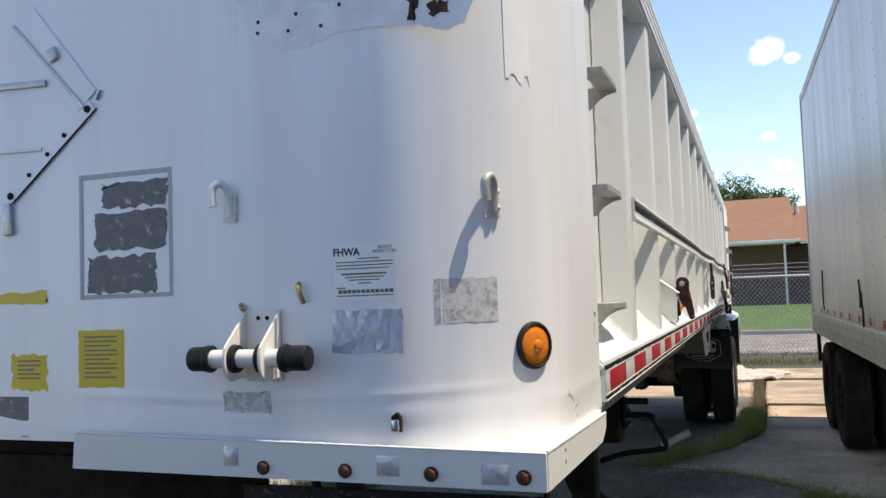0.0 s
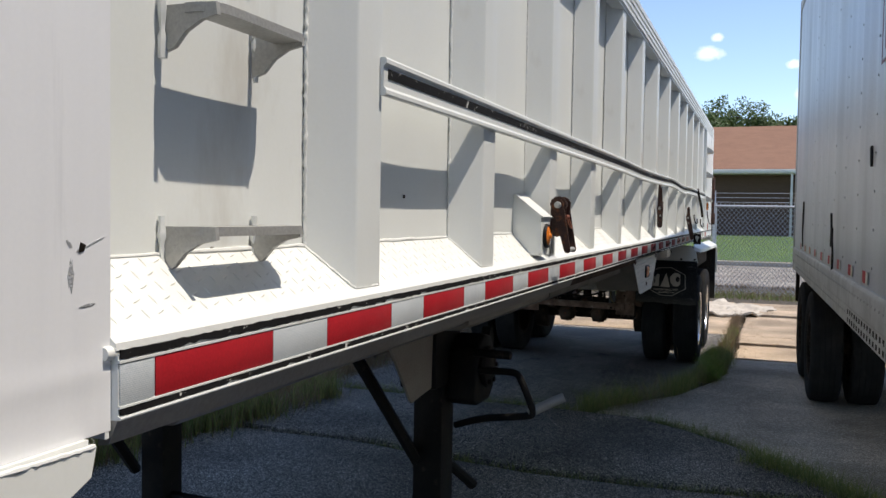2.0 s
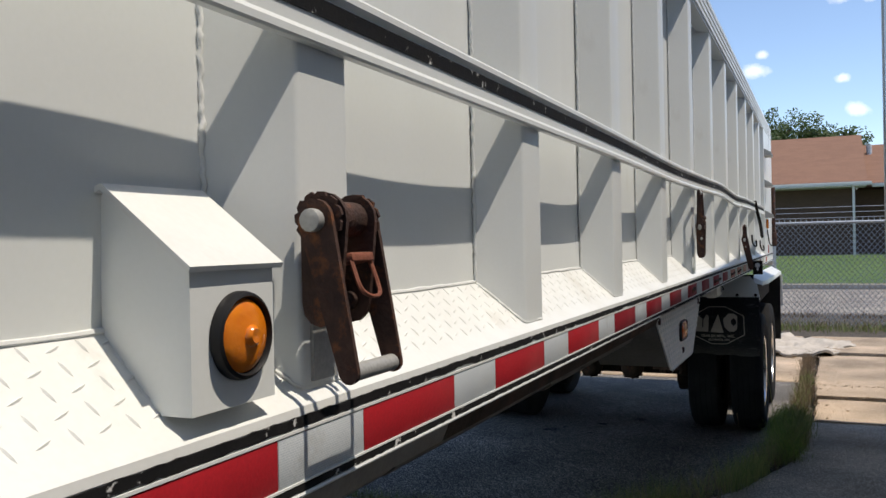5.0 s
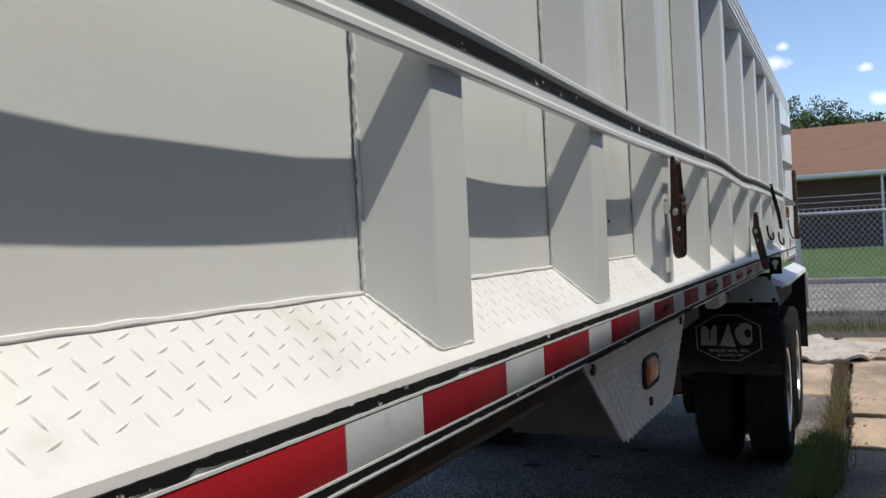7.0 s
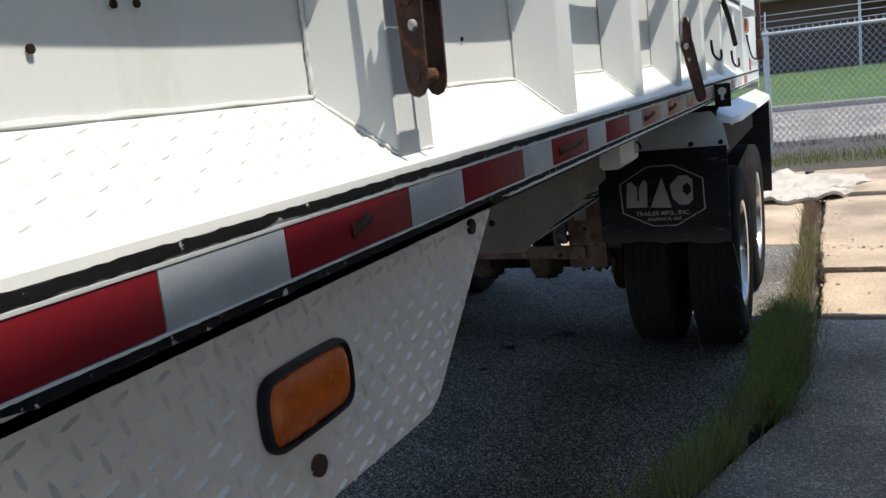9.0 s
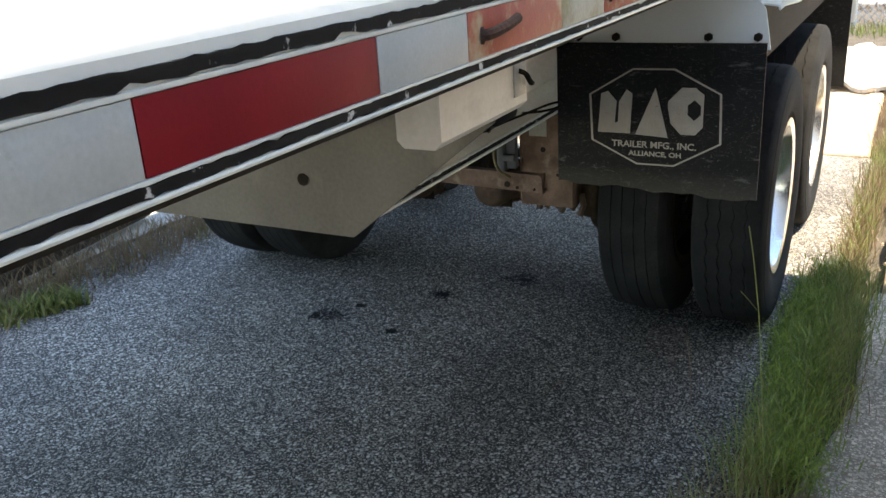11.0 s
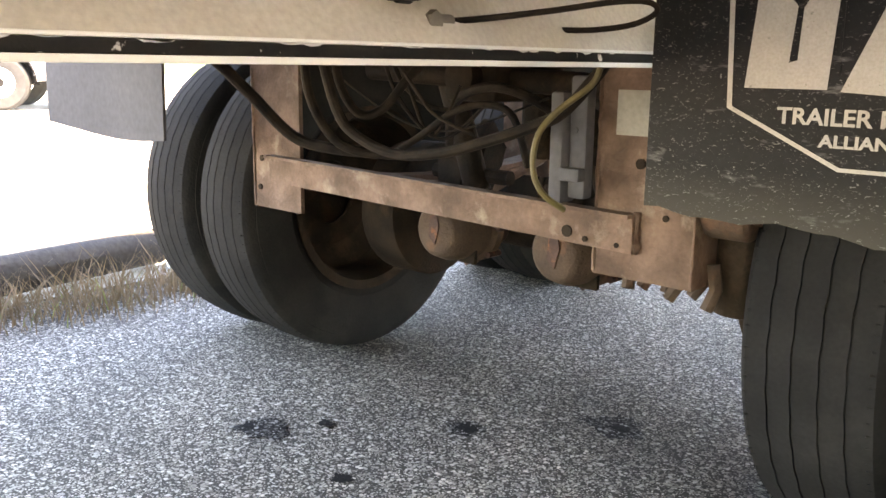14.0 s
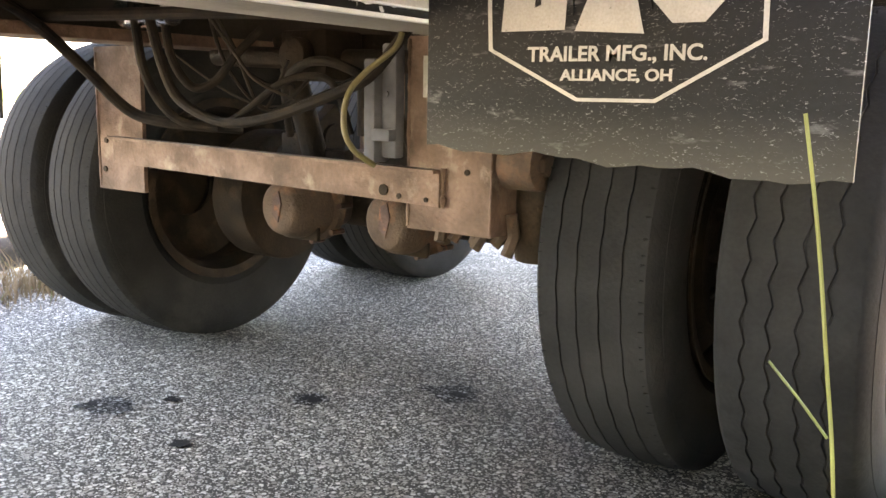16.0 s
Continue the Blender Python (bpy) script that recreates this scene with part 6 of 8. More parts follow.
box(bm, -1.40, -1.24, 11.22, 11.36, 0.86, 0.985, 0.012)
cyl(bm, (-1.32, 11.22, 0.92), (-1.32, 11.18, 0.92), 0.045, 16, bevel=0.006)
part("control_valve", bm, GREASE, dump, "dirt-covered brake control valve")
bm = bmesh.new()
cyl(bm, (-1.58, 10.9, 1.005), (-1.40, 10.9, 1.005), 0.035, 20, bevel=0.006)
box(bm, -1.56, -1.44, 10.87, 10.96, 1.01, 1.08, 0.006)
part("relay_valve", bm, ALU, dump, "grey relay valve")
bm = bmesh.new()
box(bm, -0.925, -0.895, 11.00, 11.05, 0.69, 0.90, 0.006)
box(bm, -0.894, -0.855, 11.02, 11.05, 0.70, 0.93, 0.006)
box(bm, -0.90, -0.852, 10.995, 11.02, 0.735, 0.760, 0.004)
cyl(bm, (-0.878, 11.025, 0.83), (-0.878, 11.015, 0.83), 0.006, 8)
part("shock_mount", bm, GREYFLAP, dump, "dusty pressed steel bracket")
bm = bmesh.new()
cyl(bm, (-1.25, 11.42, 0.98), (-1.25, 11.42, 0.72), 0.05, 20)
cyl(bm, (-1.55, 11.38, 0.98), (-1.42, 11.38, 0.62), 0.035, 20)
part("lift_rod", bm, GREASE, dump, "greasy rod")
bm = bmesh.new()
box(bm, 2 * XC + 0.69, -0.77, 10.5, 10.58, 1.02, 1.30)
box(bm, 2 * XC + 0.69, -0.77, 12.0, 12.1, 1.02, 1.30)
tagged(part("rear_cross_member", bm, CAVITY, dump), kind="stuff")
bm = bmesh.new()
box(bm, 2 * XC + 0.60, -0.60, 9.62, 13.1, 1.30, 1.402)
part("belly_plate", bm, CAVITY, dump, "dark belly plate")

# ---- landing gear ----
bm = bmesh.new()
box(bm, -0.600, -0.475, 4.43, 4.57, 0.30, 1.30, 0.008)
leg = part("landing_leg", bm, BLACKOIL, dump, "dark landing leg with pale worn lower tube")
bm = bmesh.new()
box(bm, -0.586, -0.489, 4.445, 4.555, 0.06, 0.62, 0.006)
part("lower_tube", bm, GREYMETAL, leg)
bm = bmesh.new()
box(bm, -0.66, -0.42, 4.36, 4.64, 0.002, 0.03, 0.006)
prism(bm, [(4.39, 0.03), (4.61, 0.03), (4.55, 0.12), (4.45, 0.12)], "x", -0.60, -0.475)
part("foot", bm, BLACKOIL, leg)
part("landing_leg", leg.data, BLACKOIL, dump, at=(-1.365, 0, 0))
bm = bmesh.new()
box(bm, -0.62, -0.468, 4.335, 4.62, 0.985, 1.32, 0.006)
part("leg_bracket", bm, BLACKOIL, dump, "black mounting plate of the landing leg")
# cast gearbox with a rounded cover and a stub shaft
bm = bmesh.new()
prism(bm, [(4.45, 0.93), (4.50, 0.90), (4.66, 0.90), (4.72, 0.96), (4.72, 1.10), (4.66, 1.17), (4.58, 1.185), (4.49, 1.13)], "x", -0.468, -0.345)
bmesh.ops.bevel(bm, geom=bm.edges[:], offset=0.014, segments=2, affect="EDGES", profile=0.5)
gearbox = part("gearbox", bm, BLACKOIL, dump, "greasy cast gearbox", 40)
bm = bmesh.new()
cyl(bm, (-0.344, 4.58, 1.05), (-0.318, 4.58, 1.05), 0.085, 28, bevel=0.010)
part("cover", bm, BLACKOIL, gearbox)
for q in range(6):
    bm = bmesh.new()
    cyl(bm, (-0.320, 4.58 + 0.066 * math.cos(q * 1.047), 1.05 + 0.066 * math.sin(q * 1.047)), (-0.310, 4.58 + 0.066 * math.cos(q * 1.047), 1.05 + 0.066 * math.sin(q * 1.047)), 0.010, 6)
    part("bolt", bm, GREASE, gearbox)
bm = bmesh.new()
cyl(bm, (-0.345, 4.43, 1.13), (-0.187, 4.414, 1.13), 0.017, 14, bevel=0.003)
part("shaft", bm, BLACKOIL, gearbox)
bm = bmesh.new()
prism(bm, [(4.925, 0.88), (4.985, 0.88), (4.99, 1.12), (4.975, 1.158), (4.945, 1.165), (4.925, 1.13)], "x", -0.475, -0.435)
part("stop_lug", bm, BLACKOIL, dump, "black upright steel lug")
bm = bmesh.new()
tube(bm, [(-0.36, 4.50, 1.045), (-0.26, 4.495, 1.05), (-0.19, 4.49, 1.048), (-0.165, 4.49, 1.02), (-0.125, 4.492, 0.93), (-0.118, 4.494, 0.895), (-0.15, 4.50, 0.878), (-0.33, 4.53, 0.845), (-0.46, 4.55, 0.80)], 0.0145, 10)
part("crank", bm, BLACKOIL, dump, "bent crank handle")
bm = bmesh.new()
tube(bm, [(-0.135, 4.50, 0.892), (-0.07, 4.52, 0.926), (-0.002, 4.539, 0.960)], 0.019, 14, 1)
part("crank_grip", bm, GREYMETAL, dump, "pale worn crank grip")
bm = bmesh.new()
prism(bm, [(3.78, 1.404), (3.925, 1.20), (4.115, 0.978), (4.31, 0.998), (4.332, 1.404)], "x", -0.486, -0.476)
part("gusset", bm, SILL, dump, "white gusset plate")
bm = bmesh.new()
tube(bm, [(-0.72, 3.92, 1.33), (-0.52, 4.72, 0.32)], 0.024, 6, 1)
part("brace", bm, BLACKOIL, dump, "dark diagonal brace")
bm = bmesh.new()
tube(bm, [(2 * XC + 0.6, 4.50, 0.33), (-0.56, 4.50, 0.31)], 0.03, 8, 1)
part("brace", bm, BLACKOIL, dump)
bm = bmesh.new()
tube(bm, [(-2.02, 4.46, 0.45), (-1.9, 3.7, 1.30)], 0.026, 6, 1)
part("brace", bm, BLACKOIL, dump)
bm = bmesh.new()
tube(bm, [(-0.50, 4.60, 0.62), (-0.41, 4.66, 0.52)], 0.022, 8, 1)
part("brace", bm, BLACKOIL, dump)

# ---- things on the front panel ----
body_parts = {ob.name for ob in dump.children}


def on_front(name, x0, x1, z0, z1, mat, label="", d=0.0006, parent=None, off=0.0004):
    bm = bmesh.new()
    box(bm, x0, x1, Y0 - off - d, Y0 - off, z0, z1)
    return part(name, bm, mat, parent or dump, label)


def ragged(x0, x1, z0, z1, seed, n=14, amp=0.012):
    rng = random.Random(seed)
    pts = []
    for (ax, az), (bx, bz) in (((x0, z0), (x1, z0)), ((x1, z0), (x1, z1)), ((x1, z1), (x0, z1)), ((x0, z1), (x0, z0))):
        for k in range(n):
            pts.append((ax + (bx - ax) * k / n + rng.uniform(-amp, amp), az + (bz - az) * k / n + rng.uniform(-amp, amp)))
    return pts


def patch(name, pts, mat, label="", y=Y0 - 0.0004, d=0.0008):
    bm = bmesh.new()
    prism(bm, pts, "y", y - d, y)
    return part(name, bm, mat, dump, label)


# grey outlined worn decal of three dark bars
for x0, x1, z0, z1 in ((-1.104, -0.838, 2.014, 2.026), (-1.104, -0.838, 1.728, 1.738), (-1.104, -1.094, 1.738, 2.014), (-0.848, -0.838, 1.738, 2.014)):
    on_front("decal_frame", x0, x1, z0, z1, GREYFRAME)
patch("worn_decal", ragged(-1.036, -0.852, 1.942, 2.000, 1, 12, 0.006), DARKDECAL, "flaking dark decal")
patch("worn_decal", ragged(-1.058, -0.855, 1.842, 1.930, 2, 12, 0.005), DARKDECAL, "flaking dark decal")
patch("worn_decal", ragged(-1.078, -0.885, 1.742, 1.826, 3, 12, 0.006), DARKDECAL, "flaking dark decal")
# yellow labels
for x0, x1, z0, z1, s in ((-1.110, -0.978, 1.520, 1.655, 4), (-1.315, -1.206, 1.512, 1.600, 5), (-1.40, -1.206, 1.722, 1.752, 6)):
    y = patch("warning_label", ragged(x0, x1, z0, z1, s, 10, 0.0015 if s == 4 else 0.005), YELLOW, "yellow warning label with unreadable print")
    if s != 6:
        k = 0
        z = z1 - 0.018
        while z > z0 + 0.02:
            on_front("print_line", x0 + 0.018, x1 - 0.02 - 0.02 * (k % 3 == 2), z, z + 0.0035, DARKPRINT, parent=y, off=0.0014)
            z -= 0.0105
            k += 1
on_front("worn_label", -1.40, -1.264, 1.400, 1.497, DARKDECAL, "dull green and black label")
# inspection label
paper = on_front("inspection_label", -0.431, -0.287, 1.706, 1.821, PAPER, "white yearly inspection label")
lettering("printed_line", "FHWA", 0.0225, INK, pose(-0.400, Y0 - 0.0012, 1.798, 90, 0, 0), paper, 0.0002, 0.95, 0.0007)
for i, w in enumerate(("YEARLY", "INSPECTION")):
    lettering("printed_line", w, 0.0095, INK, pose(-0.312, Y0 - 0.0012, 1.810 - 0.0085 * i, 90, 0, 0), paper, 0.0002)
for z, a, b in ((1.790, 0.05, 0.03), (1.783, 0, 0), (1.776, 0, 0), (1.769, 0, 0.01), (1.757, 0.012, 0.015), (1.751, 0.02, 0.02), (1.745, 0.028, 0.03), (1.738, 0.05, 0.05), (1.7285, 0, 0.11), (1.712, 0.0, 0.0)):
    on_front("print_line", -0.424 + a, -0.294 - b, z, z + (0.0036 if z == 1.757 else 0.0022), DARKPRINT, parent=paper, off=0.0012)
for k in range(12):
    on_front("print_box", -0.42 + 0.0106 * k, -0.4115 + 0.0106 * k, 1.7185, 1.7255, DARKPRINT, parent=paper, off=0.0012)
patch("foil_patch", ragged(-0.438, -0.276, 1.592, 1.683, 8, 10, 0.003), FOIL, "crinkled silver foil patch")
patch("tape_patch", ragged(-0.708, -0.590, 1.468, 1.512, 9, 8, 0.003), WORN, "grey tape remnant")
on_front("tape_patch", -0.706, -0.590, 1.452, 1.464, PAPER)
rng = random.Random(10)
lower = [(-0.66, 2.40), (-0.642, 2.34), (-0.61, 2.30), (-0.565, 2.269), (-0.495, 2.255), (-0.453, 2.266), (-0.40, 2.283), (-0.335, 2.280), (-0.245, 2.276), (-0.20, 2.262), (-0.156, 2.250), (-0.12, 2.262), (-0.10, 2.305), (-0.098, 2.40)]
ragged_low = [(ax + (bx - ax) * q / 4 + rng.uniform(-0.005, 0.005), az + (bz - az) * q / 4 + rng.uniform(-0.005, 0.005)) for (ax, az), (bx, bz) in zip(lower, lower[1:]) for q in range(4)]
patch("sealed_patch", ragged_low + [(-0.11, 2.55), (-0.66, 2.55)], CHALK, "pale sealed patch with rust holes")
for x, z in ((-0.60, 2.33), (-0.602, 2.305), (-0.505, 2.335), (-0.525, 2.30), (-0.445, 2.30), (-0.40, 2.34)):
    bm = bmesh.new()
    cyl(bm, (x, Y0 - 0.0010, z), (x, Y0 - 0.0022, z), 0.0045, 8)
    part("rivet", bm, RUST, dump)
patch("rust_spot", ragged(-0.245, -0.222, 2.282, 2.36, 11, 5, 0.007), RUST, y=Y0 - 0.0014)
patch("rust_spot", ragged(-0.195, -0.150, 2.285, 2.312, 12, 5, 0.007), RUST, y=Y0 - 0.0014)
# worn label that follows the rounded corner
bm = bmesh.new()
rng = random.Random(31)
cols = []
for k in range(13):
    a = radians(-90 + 23.5 + 22 * k / 12)
    cols.append([bm.verts.new((-R + (R + 0.0012) * math.cos(a), Y0 + R + (R + 0.0012) * math.sin(a), z + rng.uniform(-0.002, 0.002))) for z in (1.650, 1.742)])
for a, b in zip(cols, cols[1:]):
    bm.faces.new((a[0], b[0], b[1], a[1]))
part("worn_label", bm, WORN, dump, "speckled remains of a scraped label")
# white scraped patch high on the corner
bm = bmesh.new()
cols = []
for k in range(9):
    a = radians(-90 + 52 + 12 * k / 8)
    cols.append([bm.verts.new((-R + (R + 0.0012) * math.cos(a), Y0 + R + (R + 0.0012) * math.sin(a), z)) for z in (2.165 + rng.uniform(-0.01, 0.02), 2.40)])
for a, b in zip(cols, cols[1:]):
    bm.faces.new((a[0], b[0], b[1], a[1]))
part("bare_patch", bm, PAPER, dump, "bare white scraped patch")


# cable hooks: a flat bar bent over, welded to a small foot
BRASS = material("dull_brass", (0.40, 0.30, 0.13), (0.26, 0.19, 0.08), 0.4, metal=0.7, scale=40, fine=200)
def hook(m, mat, label):
    bm = bmesh.new()
    tube(bm, [(0.013, -0.006, -0.058), (0.013, -0.009, -0.012), (0.010, -0.016, 0.018), (-0.004, -0.028, 0.034), (-0.020, -0.036, 0.024), (-0.024, -0.038, 0.0), (-0.021, -0.037, -0.030)], 0.0115, 10)
    me = mesh_of("cable_hook", bm, mat, 50)
    me.transform(m @ Matrix.Diagonal((0.85, 0.85, 0.80, 1.0)))
    h = part("cable_hook", me, mat, dump, label)
    bm = bmesh.new()
    rng = random.Random(8)
    prism(bm, [(-0.012, -0.072), (0.024, -0.074), (0.026, -0.046), (0.027, 0.0), (0.004, 0.004), (-0.006, -0.03)], "y", -0.007, -0.0005)
    tube(bm, [(0.026, -0.006, 0.006 - 0.078 * k / 9) for k in range(10)], 0.0055, 6, 1, 0.5, rng)
    me = mesh_of("foot", bm, CREAM, 40)
    me.transform(m @ Matrix.Diagonal((0.85, 0.85, 0.80, 1.0)))
    part("foot", me, CREAM, h, "painted and stained foot plate")


hook(Matrix.Translation((-0.690, Y0, 1.945)), WHITE, "bent white painted metal cable hook")
ah = radians(-47)
hook(Matrix.Translation((-R + R * math.cos(ah), Y0 + R + R * math.sin(ah), 1.925)) @ pose(0, 0, 0, 0, 0, 43), GREYMETAL, "bent grey metal cable hook")
# hose holder: two ears and a roller with black end caps
bm = bmesh.new()
box(bm, -0.645, -0.560, Y0 - 0.009, Y0 - 0.0005, 1.535, 1.690, 0.003)
holder = part("hose_holder", bm, CREAM, dump, "white bracket with a steel roller and black end caps")
for x in (-0.648, -0.563):
    bm = bmesh.new()
    pts = [(Y0 - 0.0095, 1.685), (Y0 - 0.0095, 1.545)] + [(Y0 - 0.062 + 0.038 * math.cos(a), 1.588 + 0.048 * math.sin(a)) for a in [radians(-70 - 14 * k) for k in range(11)]]
    prism(bm, pts, "x", x, x + 0.006)
    part("ear", bm, CREAM, holder)
bm = bmesh.new()
cyl(bm, (-0.715, Y0 - 0.062, 1.588), (-0.50, Y0 - 0.062, 1.588), 0.0195, 28)
part("roller", bm, VANWHITE, holder, "white plastic roller")
for x0, x1 in ((-0.748, -0.702), (-0.517, -0.462)):
    bm = bmesh.new()
    cyl(bm, (x0, Y0 - 0.062, 1.588), (x1, Y0 - 0.062, 1.588), 0.0265, 24, bevel=0.005)
    ring_x = x1 if x0 < -0.6 else x0
    cyl(bm, (ring_x - 0.007, Y0 - 0.062, 1.588), (ring_x + 0.007, Y0 - 0.062, 1.588), 0.0295, 24, bevel=0.003)
    part("end_cap", bm, BOXBLACK, holder)
for x in (-0.636, -0.572):
    bm = bmesh.new()
    lathe(bm, [(x - 0.006, 0.0185), (x - 0.006, 0.031), (x + 0.006, 0.029), (x + 0.008, 0.0185)], 24, "x", (0, Y0 - 0.062, 1.588))
    part("collar", bm, BOXBLACK, holder)
for x in (-0.612, -0.590):
    bm = bmesh.new()
    cyl(bm, (x, Y0 - 0.0098, 1.672), (x, Y0 - 0.0085, 1.672), 0.005, 10)
    part("hole", bm, GREASE, holder)
bm = bmesh.new()
tube(bm, [(-0.514, Y0 - 0.001, 1.744), (-0.510, Y0 - 0.014, 1.734), (-0.504, Y0 - 0.010, 1.712), (-0.503, Y0 - 0.003, 1.702)], 0.0052, 6)
part("clip", bm, BRASS, dump, "bent brass clip")
bm = bmesh.new()
tube(bm, [(-0.660, Y0 - 0.001, 1.702), (-0.652, Y0 - 0.012, 1.696), (-0.644, Y0 - 0.008, 1.690)], 0.0055, 8)
part("clip", bm, BRASS, dump)
bm = bmesh.new()
prism(bm, [(-0.304, 1.434), (-0.284, 1.432), (-0.284, 1.462), (-0.292, 1.472), (-0.304, 1.464)], "y", Y0 - 0.012, Y0 - 0.0005)
tab = part("tab", bm, GREASE, dump, "small bent metal tab")
bm = bmesh.new()
prism(bm, [(-0.302, 1.434), (-0.286, 1.433), (-0.286, 1.458), (-0.302, 1.457)], "y", Y0 - 0.0165, Y0 - 0.0125)
bmesh.ops.bevel(bm, geom=bm.edges[:], offset=0.0015, segments=2, affect="EDGES", profile=0.5)
part("face", bm, ALU, tab, "shiny face")
# corner of a placard holder: a flat flap above, a riveted channel below, clips and a latch
def strip_on(name, a, b, half, y0, y1, mat, label="", bevel=0.0):
    """A flat bar on the front from a to b, half wide to each side."""
    dx, dz = b[0] - a[0], b[1] - a[1]
    ln = math.hypot(dx, dz)
    nx, nz = -dz / ln * half, dx / ln * half
    bm = bmesh.new()
    prism(bm, [(a[0] - nx, a[1] - nz), (b[0] - nx, b[1] - nz), (b[0] + nx, b[1] + nz), (a[0] + nx, a[1] + nz)], "y", Y0 - y1, Y0 - y0)
    if bevel:
        bmesh.ops.bevel(bm, geom=bm.edges[:], offset=bevel, segments=2, affect="EDGES", profile=0.5)
    return part(name, bm, mat, dump, label)


strip_on("placard_flap", (-1.265, 2.435), (-1.075, 2.205), 0.036, 0.002, 0.005, SHELL, "flat white placard flap")
strip_on("flap_edge", (-1.300, 2.420), (-1.082, 2.190), 0.0035, 0.002, 0.010, GALV)
strip_on("latch", (-1.178, 2.345), (-1.166, 2.315), 0.014, 0.006, 0.016, GALV, "small steel latch", 0.003)
low_bar = strip_on("placard_channel", (-1.058, 2.195), (-1.318, 1.985), 0.015, 0.002, 0.007, SHELL, "riveted white channel of the placard holder")
strip_on("channel_edge", (-1.048, 2.184), (-1.308, 1.974), 0.0016, 0.002, 0.0068, RUST)
strip_on("channel_edge", (-1.046, 2.205), (-1.035, 2.228), 0.0025, 0.002, 0.010, GALV)
for q in (0.05, 0.32, 0.52, 0.74, 0.97):
    bm = bmesh.new()
    cyl(bm, (-1.058 - 0.26 * q, Y0 - 0.006, 2.195 - 0.21 * q), (-1.058 - 0.26 * q, Y0 - 0.0105, 2.195 - 0.21 * q), 0.0055 if q not in (0.05, 0.97) else 0.009, 10)
    part("rivet", bm, GREASE, low_bar)
strip_on("clip", (-1.40, 2.272), (-1.198, 2.264), 0.008, 0.0005, 0.009, GALV, "bright horizontal clip", 0.002)
strip_on("clip", (-1.40, 2.108), (-1.215, 2.102), 0.005, 0.0005, 0.006, SHELL, "", 0.0015)
strip_on("clip", (-1.325, 1.975), (-1.318, 1.895), 0.014, 0.0005, 0.012, GALV, "bent drop clip", 0.003)
set_nose(body_parts)

# ---- box trailer alongside ----
van = thing("box_trailer", (2.2, 5.0, 0.0), "old white box trailer with streaked rippled side panels", "box trailer")
VA = math.atan2(0.25, 10.9)                        # its side runs slightly away from the dump trailer
VM = Matrix.Translation((1.05, 12.10, 0)) @ Matrix.Rotation(VA, 4, "Z")   # local: x into the trailer, y = 0 at the far end, z up


def van_part(name, bm, mat, label="", smooth=30, parent=None, at=None):
    me = bm if isinstance(bm, bpy.types.Mesh) else mesh_of(name, bm, mat, smooth)
    return part(name, me, mat, parent or van, label, at=VM @ (at if at is not None else Matrix.Identity(4)))


VL, VW, VB, VT = 14.6, 2.55, 1.30, 4.18
bm = bmesh.new()
nu, nz = 420, 20
rows = []
for k in range(nu + 1):
    y = -VL * k / nu
    rip = 0.004 * math.sin(y * 9.7) + 0.003 * math.sin(y * 23 + 1) + 0.010 * math.exp(-((y + 1.6) / 0.10) ** 2) - 0.014 * math.exp(-((y + 1.35) / 0.07) ** 2) + 0.008 * math.exp(-((y + 0.7) / 0.09) ** 2)
    def fold(z):
        c = -4.44 - 0.7 * max(0, z - 2.7) + 0.12 * math.sin(z * 2.2)
        return 0.016 * math.exp(-((y - c) / 0.05) ** 2) - 0.012 * math.exp(-((y - c + 0.12) / 0.05) ** 2) + 0.010 * math.exp(-((y + 3.7 + 0.05 * z) / 0.06) ** 2)
    rows.append([bm.verts.new(((rip + fold(VB + (VT - VB) * j / nz)) * max(0, math.sin(math.pi * j / nz)) ** 0.5 - 0.002, y, VB + (VT - VB) * j / nz)) for j in range(nz + 1)])
for a, b in zip(rows, rows[1:]):
    for j in range(nz):
        bm.faces.new((a[j], a[j + 1], b[j + 1], b[j]))
bmesh.ops.recalc_face_normals(bm, faces=bm.faces)
van_part("side_panel", bm, BOXSKIN, "rippled white side skin with grey streaks", 60)
bm = bmesh.new()
box(bm, 0.02, VW, -VL, -0.01, VB, VT, 0.01)
van_part("body", bm, BOXSKIN, "white box body")
bm = bmesh.new()
prism(bm, [(-0.012, VT - 0.10), (-0.016, VT - 0.02), (-0.004, VT + 0.02), (0.05, VT + 0.03), (0.05, VT - 0.10)], "y", -VL, 0.0)
van_part("top_rail", bm, BOXRAIL, "grey aluminium top rail")
bm = bmesh.new()
prism(bm, [(-0.016, 1.335), (-0.010, 1.345), (0.02, 1.345), (0.02, 1.085), (-0.004, 1.085), (-0.012, 1.095), (-0.012, 1.19), (-0.020, 1.20), (-0.020, 1.32)], "y", -VL, 0.0)
brail = van_part("bottom_rail", bm, BOXRAIL, "grey extruded bottom rail with rivets and slots")
bm = bmesh.new()
box(bm, -0.018, 0.05, -0.08, 0.012, 1.10, VT + 0.01, 0.006)
van_part("rear_corner_post", bm, BOXRAIL)
riv = bmesh.new()
cyl(riv, (-0.0005, 0, 0), (-0.004, 0, 0), 0.0065, 8)
RIVET = mesh_of("rivet", riv, BOXRAIL, 30)
rng = random.Random(6)
for k in range(75):
    y = -0.3 - 0.12 * k
    van_part("rivet", RIVET, BOXRAIL, parent=brail, at=Matrix.Translation((-0.012, y, 1.155)))
    van_part("rivet", RIVET, BOXRAIL, parent=brail, at=Matrix.Translation((-0.019, y - 0.03, 1.285)))
slot = bmesh.new()
box(slot, -0.0135, -0.0121, -0.020, 0.020, -0.013, 0.013)
